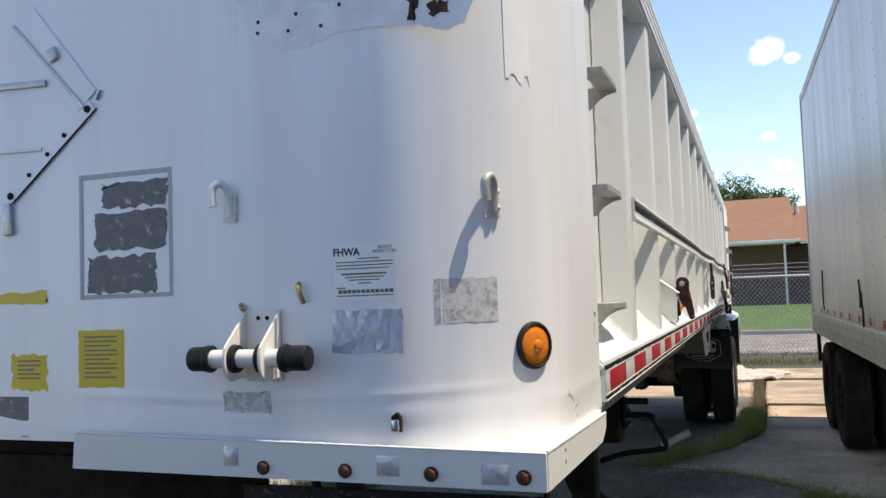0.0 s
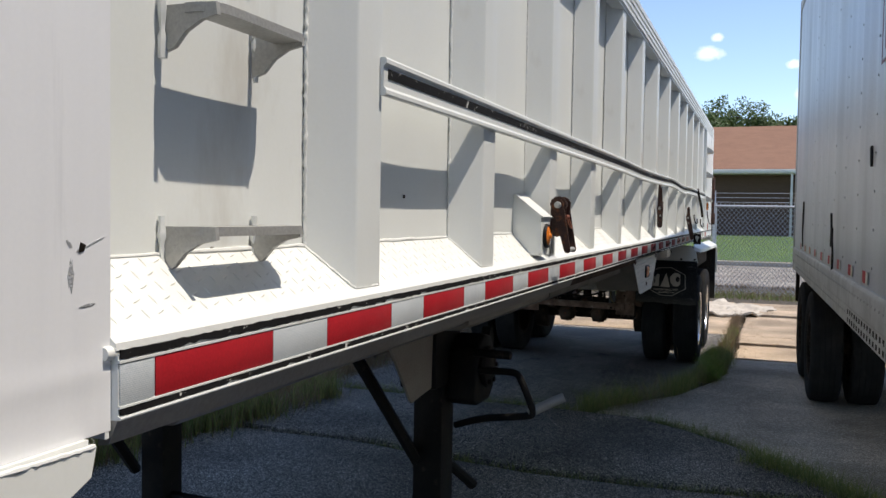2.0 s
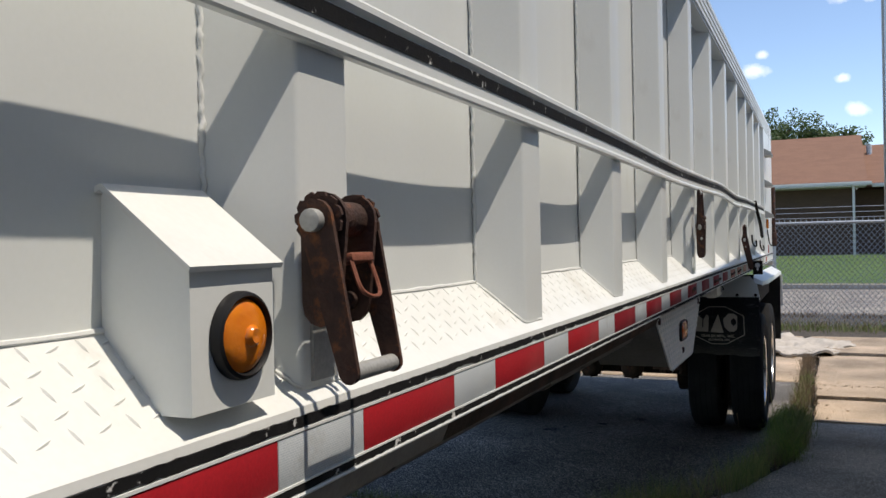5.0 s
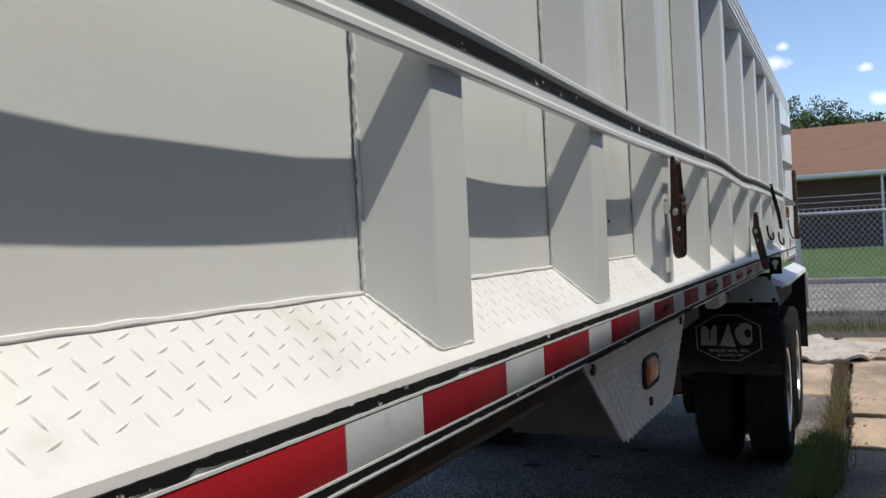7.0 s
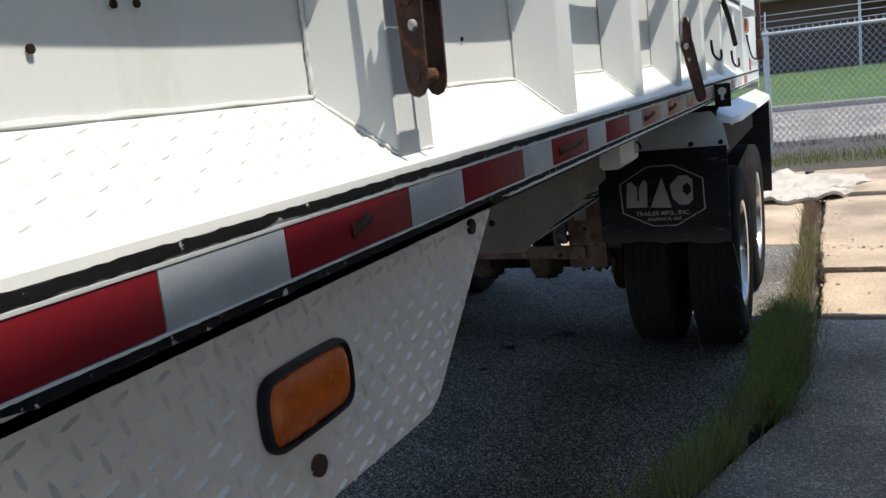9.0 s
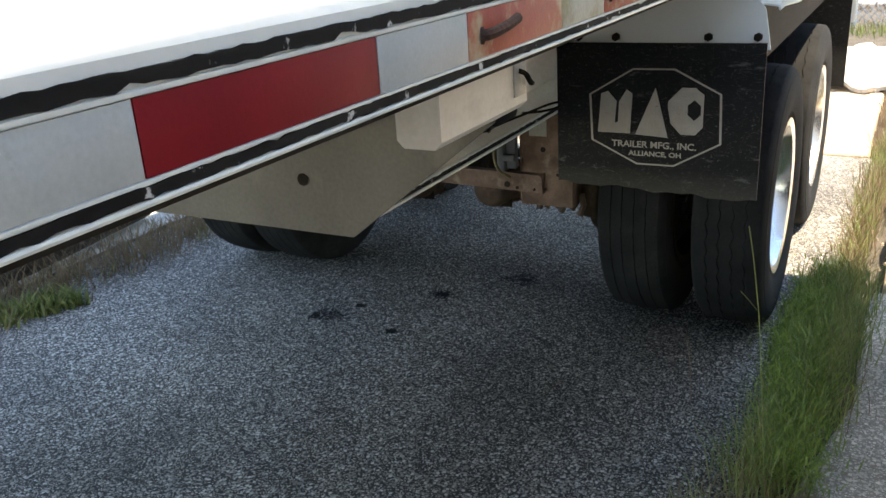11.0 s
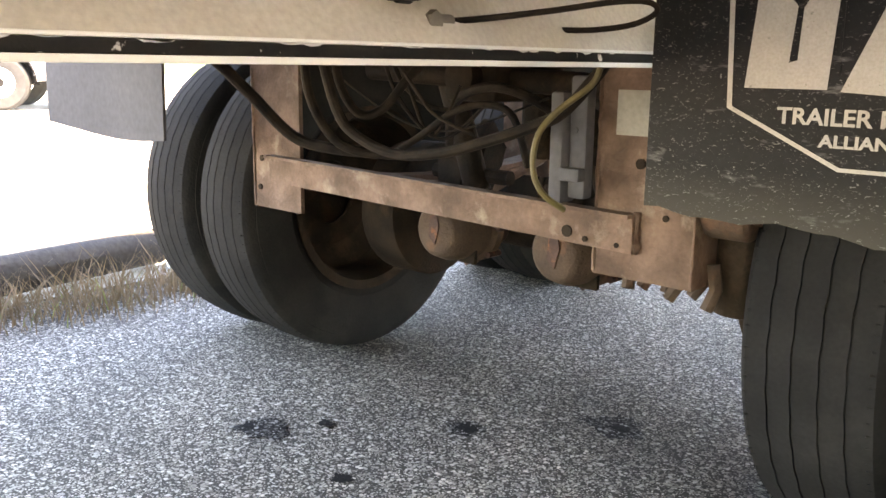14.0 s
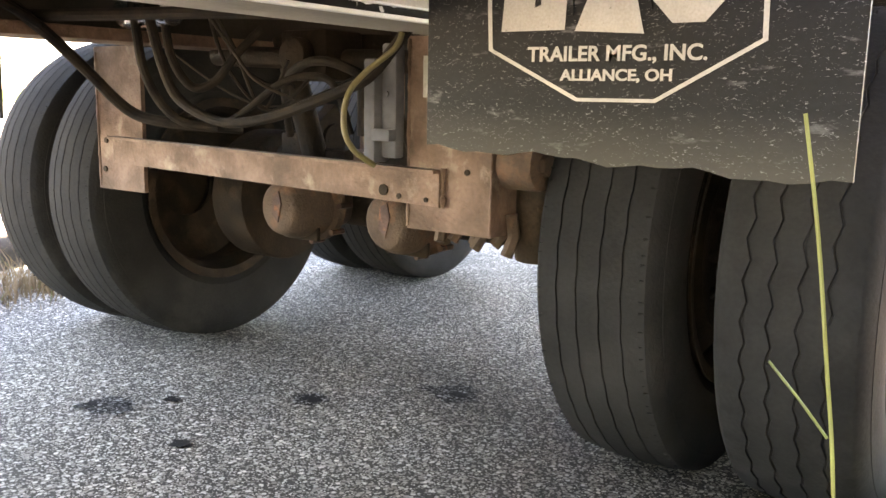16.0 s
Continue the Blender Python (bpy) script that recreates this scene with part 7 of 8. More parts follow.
SLOT = mesh_of("slot", slot, GREASE, 30)
for k in range(26):
    for z in (1.165, 1.118):
        van_part("slot", SLOT, GREASE, parent=brail, at=Matrix.Translation((0, -5.6 - 0.1 * k, z)))
for k in range(8):
    for q in range(14):
        van_part("rivet", RIVET, BOXRAIL, at=Matrix.Translation((-0.003, -2.7 - 0.62 * k, 1.45 + 0.18 * q)))
for k in range(9):
    y = -1.15 - 0.62 * k
    bm = bmesh.new()
    box(bm, -0.0075, -0.004, y - 0.12, y, 1.365, 1.425, 0.0008)
    tp = van_part("reflective_tape", bm, RED_OLD if k < 3 else RED, "red reflective tape")
    bm = bmesh.new()
    box(bm, -0.0075, -0.004, y - 0.20, y - 0.122, 1.365, 1.425, 0.0008)
    van_part("reflective_tape", bm, SILVER_OLD, "dull white reflective tape")
# deep dark scratches near the bottom
for pts in ([(-4.42, 1.72), (-4.46, 1.60), (-4.44, 1.50), (-4.47, 1.49), (-4.485, 1.61), (-4.44, 1.72)], [(-4.52, 1.62), (-4.58, 1.46), (-4.57, 1.33), (-4.595, 1.34), (-4.60, 1.48), (-4.54, 1.62)], [(-6.3, 2.02), (-6.32, 1.94), (-6.345, 1.93), (-6.33, 2.03)]):
    bm = bmesh.new()
    prism(bm, pts, "x", -0.016, -0.004)
    van_part("deep_scratch", bm, CAVITY)
# painted marks of the operator as plain shapes
def mark(y0, y1, z0, z1, mat):
    bm = bmesh.new()
    box(bm, -0.0125, -0.0105, y1, y0, z0, z1)
    van_part("painted_mark", bm, mat)


MARKRED = material("faded_dark_red_paint", (0.16, 0.05, 0.06), (0.24, 0.12, 0.12), 0.6, scale=20, fine=120)
MARKGREEN = material("faded_green_paint", (0.10, 0.20, 0.09), (0.2, 0.3, 0.17), 0.6, scale=20, fine=120)
for a in ((-6.55, -7.12, 2.66, 2.675), (-6.55, -7.12, 2.375, 2.39), (-6.55, -6.565, 2.39, 2.66), (-7.105, -7.12, 2.39, 2.66), (-6.64, -6.74, 2.43, 2.61), (-6.79, -6.87, 2.43, 2.61), (-6.93, -7.03, 2.43, 2.61), (-7.3, -8.4, 2.72, 2.78), (-7.3, -8.5, 2.60, 2.66), (-7.3, -7.45, 2.47, 2.54)):
    mark(*a, MARKRED)
for a in ((-7.2, -7.32, 2.82, 3.2), (-7.5, -7.6, 2.85, 3.3), (-7.35, -8.3, 2.95, 3.0), (-7.8, -7.9, 2.88, 3.3)):
    mark(*a, MARKGREEN)
bm = bmesh.new()
tube(bm, [(-0.004, -1.50, 1.40), (-0.010, -1.47, 1.55), (-0.012, -1.52, 1.70), (-0.008, -1.50, 1.85)], 0.008, 6)
van_part("torn_seam", bm, GREASE, "dark torn seam in the skin")
bm = bmesh.new()
box(bm, 0.02, 0.06, -0.12, -0.02, 0.80, 1.09, 0.005)
box(bm, 0.02, VW - 0.02, -0.12, -0.06, 0.72, 0.82, 0.01)
van_part("rear_bumper", bm, GREASE)
bm = bmesh.new()
for k in range(18):
    box(bm, 0.05, VW - 0.05, -0.6 - 0.8 * k, -0.52 - 0.8 * k, 1.10, 1.22)
box(bm, 0.05, VW - 0.05, -VL + 0.05, -0.05, 1.221, 1.29)
tagged(van_part("floor_beam", bm, CAVITY), kind="stuff")
for y in (-0.98, -2.24):
    for x in (0.15, 0.48, VW - 0.48, VW - 0.15):
        t = van_part("wheel", TYRE, RUBBER, "black truck tyre on a dull rim", at=Matrix.Translation((x, y, TR - 0.004)))
        part("rim", RIM_FAR if x < 1 else RIM_IN, GREASE, t, at=VM @ Matrix.Translation((x, y, TR - 0.004)))
    bm = bmesh.new()
    cyl(bm, (0.3, y, TR), (VW - 0.3, y, TR), 0.065, 20)
    van_part("axle", bm, GREASE)
bm = bmesh.new()
box(bm, 0.75, 0.85, -3.4, -0.2, 0.86, 1.10, 0.01)
box(bm, VW - 0.85, VW - 0.75, -3.4, -0.2, 0.86, 1.10, 0.01)
for y in (-0.98, -2.24):
    for x in (0.75, VW - 0.85):
        box(bm, x, x + 0.1, y - 0.3, y + 0.3, 0.585, 0.85, 0.01)
van_part("bogie_frame", bm, GREASE)
bm = bmesh.new()
prism(bm, [(-7.55, 1.10), (-7.25, 1.10), (-7.62, 0.10), (-7.80, 0.10)], "x", 0.28, 0.40)
van_part("landing_leg", bm, GREYMETAL, "grey dented landing leg")
bm = bmesh.new()
box(bm, 0.22, 0.46, -7.85, -7.55, 0.004, 0.10, 0.01)
van_part("landing_foot", bm, GREASE)
bm = bmesh.new()
prism(bm, [(-7.55, 1.10), (-7.25, 1.10), (-7.62, 0.10), (-7.80, 0.10)], "x", VW - 0.40, VW - 0.28)
box(bm, VW - 0.46, VW - 0.22, -7.85, -7.55, 0.004, 0.102, 0.01)
van_part("landing_leg", bm, GREYMETAL)

# ---- blue tractor under the nose ----
tractor = thing("tractor_unit", (-1.0, 0.6, 0.0), "rear of a blue truck tractor under the trailer nose", "truck tractor")
bm = bmesh.new()
prof = [(1.02, 0.72), (1.08, 0.92), (1.20, 1.06), (1.40, 1.140), (1.65, 1.172), (1.98, 1.172), (2.12, 1.158), (2.20, 1.11), (2.24, 1.0)]
n = len(prof)
xs = [(-0.62, 0.0), (0.09, 0.0), (0.14, -0.006), (0.172, -0.022), (0.195, -0.05), (0.208, -0.10), (0.213, -0.17)]
grid = [[bm.verts.new((x, y - max(0.0, -dz) * 0.5 * (1 if y > 1.6 else -1), z + dz)) for y, z in prof] for x, dz in xs]
for a, b in zip(grid, grid[1:]):
    for k in range(n - 1):
        bm.faces.new((a[k], b[k], b[k + 1], a[k + 1]))
low = [[bm.verts.new(v.co + Vector((0, 0, -0.012))) for v in row] for row in grid]
for a, b in zip(low, low[1:]):
    for k in range(n - 1):
        bm.faces.new((a[k], a[k + 1], b[k + 1], b[k]))
m = len(grid)
for k in range(n - 1):
    for i in (0, m - 1):
        bm.faces.new((grid[i][k], grid[i][k + 1], low[i][k + 1], low[i][k]))
for i in range(m - 1):
    for k in (0, n - 1):
        bm.faces.new((grid[i][k], grid[i + 1][k], low[i + 1][k], low[i][k]))
bmesh.ops.recalc_face_normals(bm, faces=bm.faces)
fend = part("fender", bm, BLUE, tractor, "glossy blue wheel fender with chipped edge", 50)
bm = bmesh.new()
rng = random.Random(2)
pts = [(0.125 + rng.uniform(-0.004, 0.004), 1.72 + 0.38 * k / 12, 1.168 - 0.0012 * max(0, k - 8)) for k in range(13)]
tube(bm, pts, 0.0065, 6, 1, 0.6, rng)
part("chipped_edge", bm, CHALK, fend, "pale bare chipped edge")
bm = bmesh.new()
box(bm, -0.712, -0.012, 1.346, 1.356, 0.70, 1.294, 0.002)
tflap = part("mud_flap", bm, FLAP, tractor, "black rubber flap with a white number bar")
bm = bmesh.new()
box(bm, -0.012, -0.004, 1.335, 1.36, 0.68, 1.31, 0.002)
part("flap_edge", bm, GREASE, tractor)
for ob in tractor.children:
    ob.matrix_basis = NOSE @ ob.matrix_basis
fend.matrix_basis = Matrix(((1, 0, 0, -0.155), (0, 1.0246, 0, 0.445), (0, 0, 1, -0.120), (0, 0, 0, 1)))
for k in range(14):
    dash = k in (1, 5, 9)
    bm = bmesh.new()
    x = -0.520 + 0.0254 * k
    box(bm, x + 0.002, x + 0.0215, 1.4745, 1.4757, 1.274 if dash else 1.256, 1.279 if dash else 1.296)
    part("number_bar", bm, BAR, tflap, "plain pale grey bar")
for x0, x1 in ((-0.412, -0.372), (-0.362, -0.332), (-0.322, -0.278)):
    bm = bmesh.new()
    prism(bm, [(x0, 1.19), (x0 + 0.006, 1.243), (x1 - 0.012, 1.243), (x1, 1.19)], "y", 1.4745, 1.4757)
    part("logo_shape", bm, BAR, tflap, "pale angular mark")
# made-up panel that blocks the sunlit yard seen under the nose
bm = bmesh.new()
box(bm, 2 * XC + 0.72, -0.60, 1.488, 1.515, 0.56, 1.365, 0.006)
part("blocking_panel", bm, GREASE, tractor, "black panel added to block the bright ground behind")
bm = bmesh.new()
box(bm, 2 * XC + 0.02, 2 * XC + 0.70, 1.49, 1.50, 0.60, 1.24, 0.002)
part("mud_flap", bm, FLAP, tractor, "plain black rubber flap")
for x in (-0.13, -0.47, 2 * XC + 0.47, 2 * XC + 0.13):
    for y in (2.12, 0.80):
        t = part("wheel", TYRE, RUBBER, tractor, "black truck tyre", at=(x, y, TR - 0.004))
        part("rim", RIM_OUT if x > XC else RIM_IN, ALU, t, at=(x, y, TR - 0.004))
for y in (2.12, 0.80):
    bm = bmesh.new()
    cyl(bm, (2 * XC + 0.3, y, TR), (-0.3, y, TR), 0.07, 20)
    part("axle", bm, GREASE, tractor)
bm = bmesh.new()
for x in (XC - 0.43, XC + 0.35):
    box(bm, x, x + 0.08, -5.2, 2.25, 0.55, 0.74, 0.01)
part("chassis_rail", bm, GREASE, tractor)
bm = bmesh.new()
box(bm, XC - 0.45, XC + 0.45, 0.3, 1.6, 0.93, 1.22, 0.05)
part("fifth_wheel", bm, GREASE, tractor, "greasy coupling plate")
bm = bmesh.new()
box(bm, XC - 0.30, XC + 0.30, 1.5, 2.0, 1.221, 1.404, 0.01)
part("king_plate", bm, GREASE, dump)
bm = bmesh.new()
cyl(bm, (-0.70, 1.56, 1.02), (-0.70, 1.56, 0.70), 0.03, 12)
cyl(bm, (-0.80, 1.56, 0.72), (-0.66, 1.56, 0.75), 0.03, 12)
part("fender_arm", bm, GREASE, tractor)

# unseen cab ahead of the coupling, added so its sleeper wall shades the front
bm = bmesh.new()
prism(bm, [(-1.55, 0.95), (-1.55, 2.75), (-1.75, 2.95), (-3.2, 2.9), (-3.9, 2.1), (-5.4, 2.0), (-5.5, 0.75), (-1.5, 0.75)], "x", 2 * XC + 0.05, -0.06)
bmesh.ops.bevel(bm, geom=bm.edges[:], offset=0.05, segments=2, affect="EDGES", profile=0.5)
part("cab", bm, BLUE, tractor, "blue sleeper cab out of view, added to shade the trailer front")
for x in (-0.24, 2 * XC + 0.24):
    t = part("wheel", TYRE, RUBBER, tractor, "black truck tyre", at=(x, -4.6, TR - 0.004))
    part("rim", RIM_OUT if x > XC else RIM_IN, ALU, t, at=(x, -4.6, TR - 0.004))

# ---- chain-link fence ----
fence = thing("chain_link_fence", (0, 21.0, 0), "galvanised chain-link fence with barbed wire on top", "fence")
FY, FH = 21.0, 1.93
bm = bmesh.new()
cyl(bm, (-30, FY, FH), (30, FY, FH), 0.028, 10)
part("top_rail", bm, GALV, fence)
for x in (-9.3, -6.3, -3.3, -0.33, 2.7, 5.7, 8.7, 11.7, 14.7):
    bm = bmesh.new()
    cyl(bm, (x, FY + 0.03, -0.09), (x, FY + 0.03, FH + 0.06), 0.034 if x != -0.33 else 0.045, 12)
    tube(bm, [(x, FY + 0.03, FH + 0.04), (x, FY + 0.16, FH + 0.34)], 0.012, 6, 1)
    part("post", bm, GALV, fence)
for k in range(3):
    bm = bmesh.new()
    tube(bm, [(-15, FY + 0.05 + 0.045 * k, FH + 0.10 + 0.10 * k), (0, FY + 0.05 + 0.045 * k, FH + 0.09 + 0.10 * k), (15, FY + 0.05 + 0.045 * k, FH + 0.10 + 0.10 * k)], 0.006, 5, 4)
    part("barbed_wire", bm, GALV, fence)
# diamond mesh as crossing flat-sided wires
verts, faces = [], []
def wire(a, b, r):
    a, b = Vector(a), Vector(b)
    d = (b - a).normalized()
    s = d.cross(Vector((0, 1, 0))).normalized() * r
    t = Vector((0, r, 0))
    k = len(verts)
    for p in (a, b):
        verts.extend((p + s, p + t, p - s, p - t))
    for i in range(4):
        faces.append((k + i, k + (i + 1) % 4, k + 4 + (i + 1) % 4, k + 4 + i))
cell = 0.095
hgt = FH - 0.02
for k in range(int(26 / cell)):
    x = -12 + cell * k
    wire((x, FY - 0.004, 0.0), (x + hgt * 0.85, FY - 0.004, hgt), 0.0042)
    wire((x, FY + 0.004, hgt), (x + hgt * 0.85, FY + 0.004, 0.0), 0.0042)
    wire((x + hgt * 0.4, FY, hgt), (x + hgt * 0.4, FY, hgt + 0.09), 0.006)
me = bpy.data.meshes.new("wire_mesh")
me.from_pydata(verts, [], faces)
me.materials.append(GALV)
tagged(part("wire_mesh", me, GALV, fence, "diamond wire mesh"), kind="stuff")

# ---- house beyond the road ----
house = thing("house", (-8, 48, 0.8), "low brown brick house with a brown shingle roof", "house")
HB = 0.75
bm = bmesh.new()
box(bm, -24, 1.75, 45.4, 57, HB, 3.75)
part("wall", bm, BRICK, house, "dark brown brick wall")
bm = bmesh.new()
box(bm, 1.76, 9.0, 47.0, 57, HB, 3.75)
part("wall", bm, BRICK, house, "dark brown brick wall")
courses = bmesh.new()
for k in range(38):
    z = HB + 0.06 + 0.078 * k
    box(courses, -24, 1.75, 45.385, 45.398, z, z + 0.062)
tagged(part("brick_facing", courses, BRICK, house), kind="stuff")


def roof(x0, x1, y0, yr, y1, z0, zr, hip):
    bm = bmesh.new()
    t = 0.14
    a = [bm.verts.new(p) for p in ((x0, y0, z0), (x1, y0, z0), (x1 - hip, yr, zr), (x0, yr, zr), (x0, y1, z0), (x1, y1, z0))]
    b = [bm.verts.new(v.co - Vector((0, 0, t))) for v in a]
    for f in ((0, 1, 2, 3), (3, 2, 5, 4)):
        bm.faces.new([a[i] for i in f])
        bm.faces.new([b[i] for i in f[::-1]])
    for i, j in ((0, 1), (1, 2), (2, 5), (5, 4), (4, 3), (3, 0)):
        bm.faces.new((a[i], a[j], b[j], b[i]))
    bmesh.ops.recalc_face_normals(bm, faces=bm.faces)
    return bm


part("roof", roof(-25, 2.35, 44.0, 49.6, 57.8, 3.98, 6.52, 0.0), ROOF, house, "brown asphalt shingle roof")
part("roof", roof(2.36, 10.0, 44.4, 49.6, 57.8, 3.90, 6.0, 2.0), ROOF, house, "brown asphalt shingle roof")
bm = bmesh.new()
box(bm, -25, 2.5, 43.90, 43.99, 3.80, 3.96, 0.01)
part("fascia", bm, FASCIA, house, "white eave board")
bm = bmesh.new()
box(bm, 2.52, 10, 44.28, 44.38, 3.72, 3.88, 0.01)
part("fascia", bm, FASCIA, house)
bm = bmesh.new()
box(bm, -25, 2.3, 44.0, 45.4, 3.76, 3.80)
part("soffit", bm, FASCIA, house)
for x in (1.80, -4.6, -11):
    bm = bmesh.new()
    box(bm, x - 0.05, x + 0.05, 44.05, 44.15, HB, 3.80)
    part("porch_post", bm, FASCIA, house, "slim pale porch post")
for x in (-7.5, -13):
    bm = bmesh.new()
    box(bm, x - 0.7, x + 0.7, 45.37, 45.384, 1.7, 2.9)
    w = part("window", bm, GLASSD, house)
    bm = bmesh.new()
    box(bm, x - 0.78, x + 0.78, 45.36, 45.383, 1.60, 1.69)
    part("sill", bm, FASCIA, w)
bm = bmesh.new()
cyl(bm, (2.62, 48.3, 5.0), (2.62, 48.3, 5.9), 0.12, 12)
part("roof_vent", bm, FASCIA, house, "white roof vent")


# ---- trees behind the house ----
def tree(name, x, y, h, spread, seed):
    rng = random.Random(seed)
    tr = thing(name, (x, y, 0.8), "broad leafy green tree behind the house roof", "tree", "trees behind the house")
    bm = bmesh.new()
    top = h * 0.5
    tube(bm, [(x, y, 0.8), (x + 0.1, y, top * 0.5), (x, y + 0.1, top)], 0.24, 10)
    ends = []
    for k in range(9):
        a, el = rng.uniform(0, 6.28), rng.uniform(0.5, 1.2)
        L = spread * rng.uniform(0.55, 0.95)
        e = Vector((x + L * math.cos(a) * math.cos(el), y + L * math.sin(a) * math.cos(el), top + L * math.sin(el) * 1.1))
        tube(bm, [(x, y, top * rng.uniform(0.8, 1.0)), ((x + e.x) / 2, (y + e.y) / 2, (top + e.z) / 2 + 0.2), e], 0.07, 6, 3)
        ends.append(e)
    part("trunk", bm, BARK, tr)
    verts, faces = [], []
    for k in range(110):
        b = rng.choice(ends)
        c = Vector((x, y, top)).lerp(b, rng.uniform(0.55, 1.15)) + Vector((rng.gauss(0, 0.5), rng.gauss(0, 0.5), rng.gauss(0, 0.35)))
        r = rng.uniform(0.35, 0.75)
        for q in range(75):
            d = Vector((rng.gauss(0, 1), rng.gauss(0, 1), rng.gauss(0, 0.8))).normalized() * r * rng.uniform(0.5, 1.05)
            p = c + d
            u = Vector((rng.gauss(0, 1), rng.gauss(0, 1), rng.gauss(0, 1))).normalized()
            v = u.orthogonal().normalized()
            s = rng.uniform(0.06, 0.13)
            i = len(verts)
            verts += [p - u * s, p + v * s * 0.55, p + u * s, p - v * s * 0.55]
            faces.append((i, i + 1, i + 2, i + 3))
    me = bpy.data.meshes.new("crown")
    me.from_pydata(verts, [], faces)
    me.materials.append(GREEN)
    part("crown", me, GREEN, tr)


tree("tree", -2.7, 60.0, 12.1, 2.9, 1)
tree("tree", 0.9, 61.0, 12.2, 2.0, 2)
tree("tree", -8.5, 62.0, 11.8, 3.6, 3)
tree("tree", -15.0, 63.0, 12.4, 3.8, 4)

# ---- yard to the far side: parked vehicle, timber ----
pick = thing("utility_truck", (-15.4, 13.6, 0.12), "white service truck parked in the bright yard", "truck")
PT = Matrix.Translation((-14.5, 15.05, 0.122)) @ Matrix.Rotation(radians(-32), 4, "Z")


def pick_part(name, bm, mat, label="", parent=None, smooth=35):
    me = mesh_of(name, bm, mat, smooth)
    return part(name, me, mat, parent or pick, label, at=PT)


bm = bmesh.new()
prism(bm, [(1.25, 0.55), (1.25, 1.25), (0.9, 1.42), (-0.5, 1.46), (-1.1, 2.35), (-2.9, 2.4), (-2.9, 1.4), (-5.4, 1.4), (-5.4, 0.5), (-0.62, 0.5)] + [(-0.57 * math.cos(math.pi * k / 12), 0.46 + 0.57 * math.sin(math.pi * k / 12)) for k in range(13)] + [(0.62, 0.55)], "x", -1.9, 0.0)
pick_part("body", bm, VANWHITE, "white cab and bed")
bm = bmesh.new()
arc = [(math.cos(math.pi * k / 20), math.sin(math.pi * k / 20)) for k in range(21)]
prism(bm, [(0.575 * c, 0.46 + 0.575 * d) for c, d in arc] + [(0.548 * c, 0.46 + 0.548 * d) for c, d in arc[::-1]], "x", -0.30, 0.012)
prism(bm, [(0.56 * c, 0.40 + 0.62 * d) for c, d in arc], "x", -0.34, -0.31)
pick_part("wheel_arch", bm, BLACK, "black plastic lining of the wheel arch")
bm = bmesh.new()
lathe(bm, [(-0.26, 0.24), (-0.28, 0.30), (-0.28, 0.40), (-0.24, 0.445), (-0.06, 0.445), (-0.02, 0.40), (-0.02, 0.30), (-0.04, 0.24)], 40, "x", (0, 0, 0.445))
w = pick_part("wheel", bm, DUSTYRUBBER, "grey dusty tyre with a white steel rim")
bm = bmesh.new()
lathe(bm, [(-0.2, 0.001), (-0.08, 0.001), (-0.05, 0.08), (-0.09, 0.10), (-0.08, 0.20), (-0.04, 0.25), (-0.2, 0.25)], 40, "x", (0, 0, 0.445))
pick_part("rim", bm, VANWHITE, parent=w)
bm = bmesh.new()
cyl(bm, (-0.06, 0, 0.445), (-0.02, 0, 0.445), 0.07, 16)
pick_part("hub_cap", bm, BLACKOIL, parent=w)
for x, y in ((-1.62, 0), (0, -4.1), (-1.62, -4.1)):
    bm = bmesh.new()
    lathe(bm, [(x - 0.26, 0.24), (x - 0.28, 0.30), (x - 0.28, 0.40), (x - 0.24, 0.445), (x - 0.06, 0.445), (x - 0.02, 0.40), (x - 0.02, 0.30), (x - 0.04, 0.24)], 32, "x", (0, y, 0.445))
    pick_part("wheel", bm, DUSTYRUBBER)
bm = bmesh.new()
box(bm, -1.9, 0.02, 0.72, 1.35, 0.45, 0.62, 0.03)
pick_part("bumper", bm, GREYMETAL)
bm = bmesh.new()
box(bm, -0.35, 0.012, 0.75, 1.22, 0.85, 1.10, 0.03)
pick_part("headlamp", bm, GREYMETAL)
bm = bmesh.new()
prism(bm, [(-0.72, 1.52), (-1.15, 2.2), (-1.9, 2.24), (-1.9, 1.52)], "x", -0.004, 0.008)
pick_part("side_window", bm, GLASSD)

bm = bmesh.new()
a, b = Vector((-3.66, 11.68, 0.09)), Vector((-3.40, 9.6, 0.085))
tube(bm, [a, (a + b) / 2 + Vector((0.02, 0, 0.0)), b], 0.085, 12)
lone("timber", bm, WOOD, "grey weathered timber log lying on the ground", "timber")
bm = bmesh.new()
rng = random.Random(17)
nu, nv = 72, 96
vs = [[bm.verts.new((-0.75 + 1.75 * i / nu, 16.2 + 2.6 * j / nv, 0.035 + 0.10 * max(0, noise.noise((i * 0.085, j * 0.07, 2.0))) + 0.03 * abs(noise.noise((i * 0.2, j * 0.16, 7.0))))) for i in range(nu + 1)] for j in range(nv + 1)]
for j in range(nv):
    for i in range(nu):
        u, v = i / nu, j / nv
        if (u - 0.5) ** 2 / 0.2 + (v - 0.5) ** 2 / 0.19 + 0.55 * noise.noise((i * 0.07, j * 0.055, 5.0)) < 1.0:
            bm.faces.new((vs[j][i], vs[j][i + 1], vs[j + 1][i + 1], vs[j + 1][i]))
bmesh.ops.delete(bm, geom=[v for v in bm.verts if not v.link_faces], context="VERTS")
r = bmesh.ops.extrude_face_region(bm, geom=bm.faces[:])
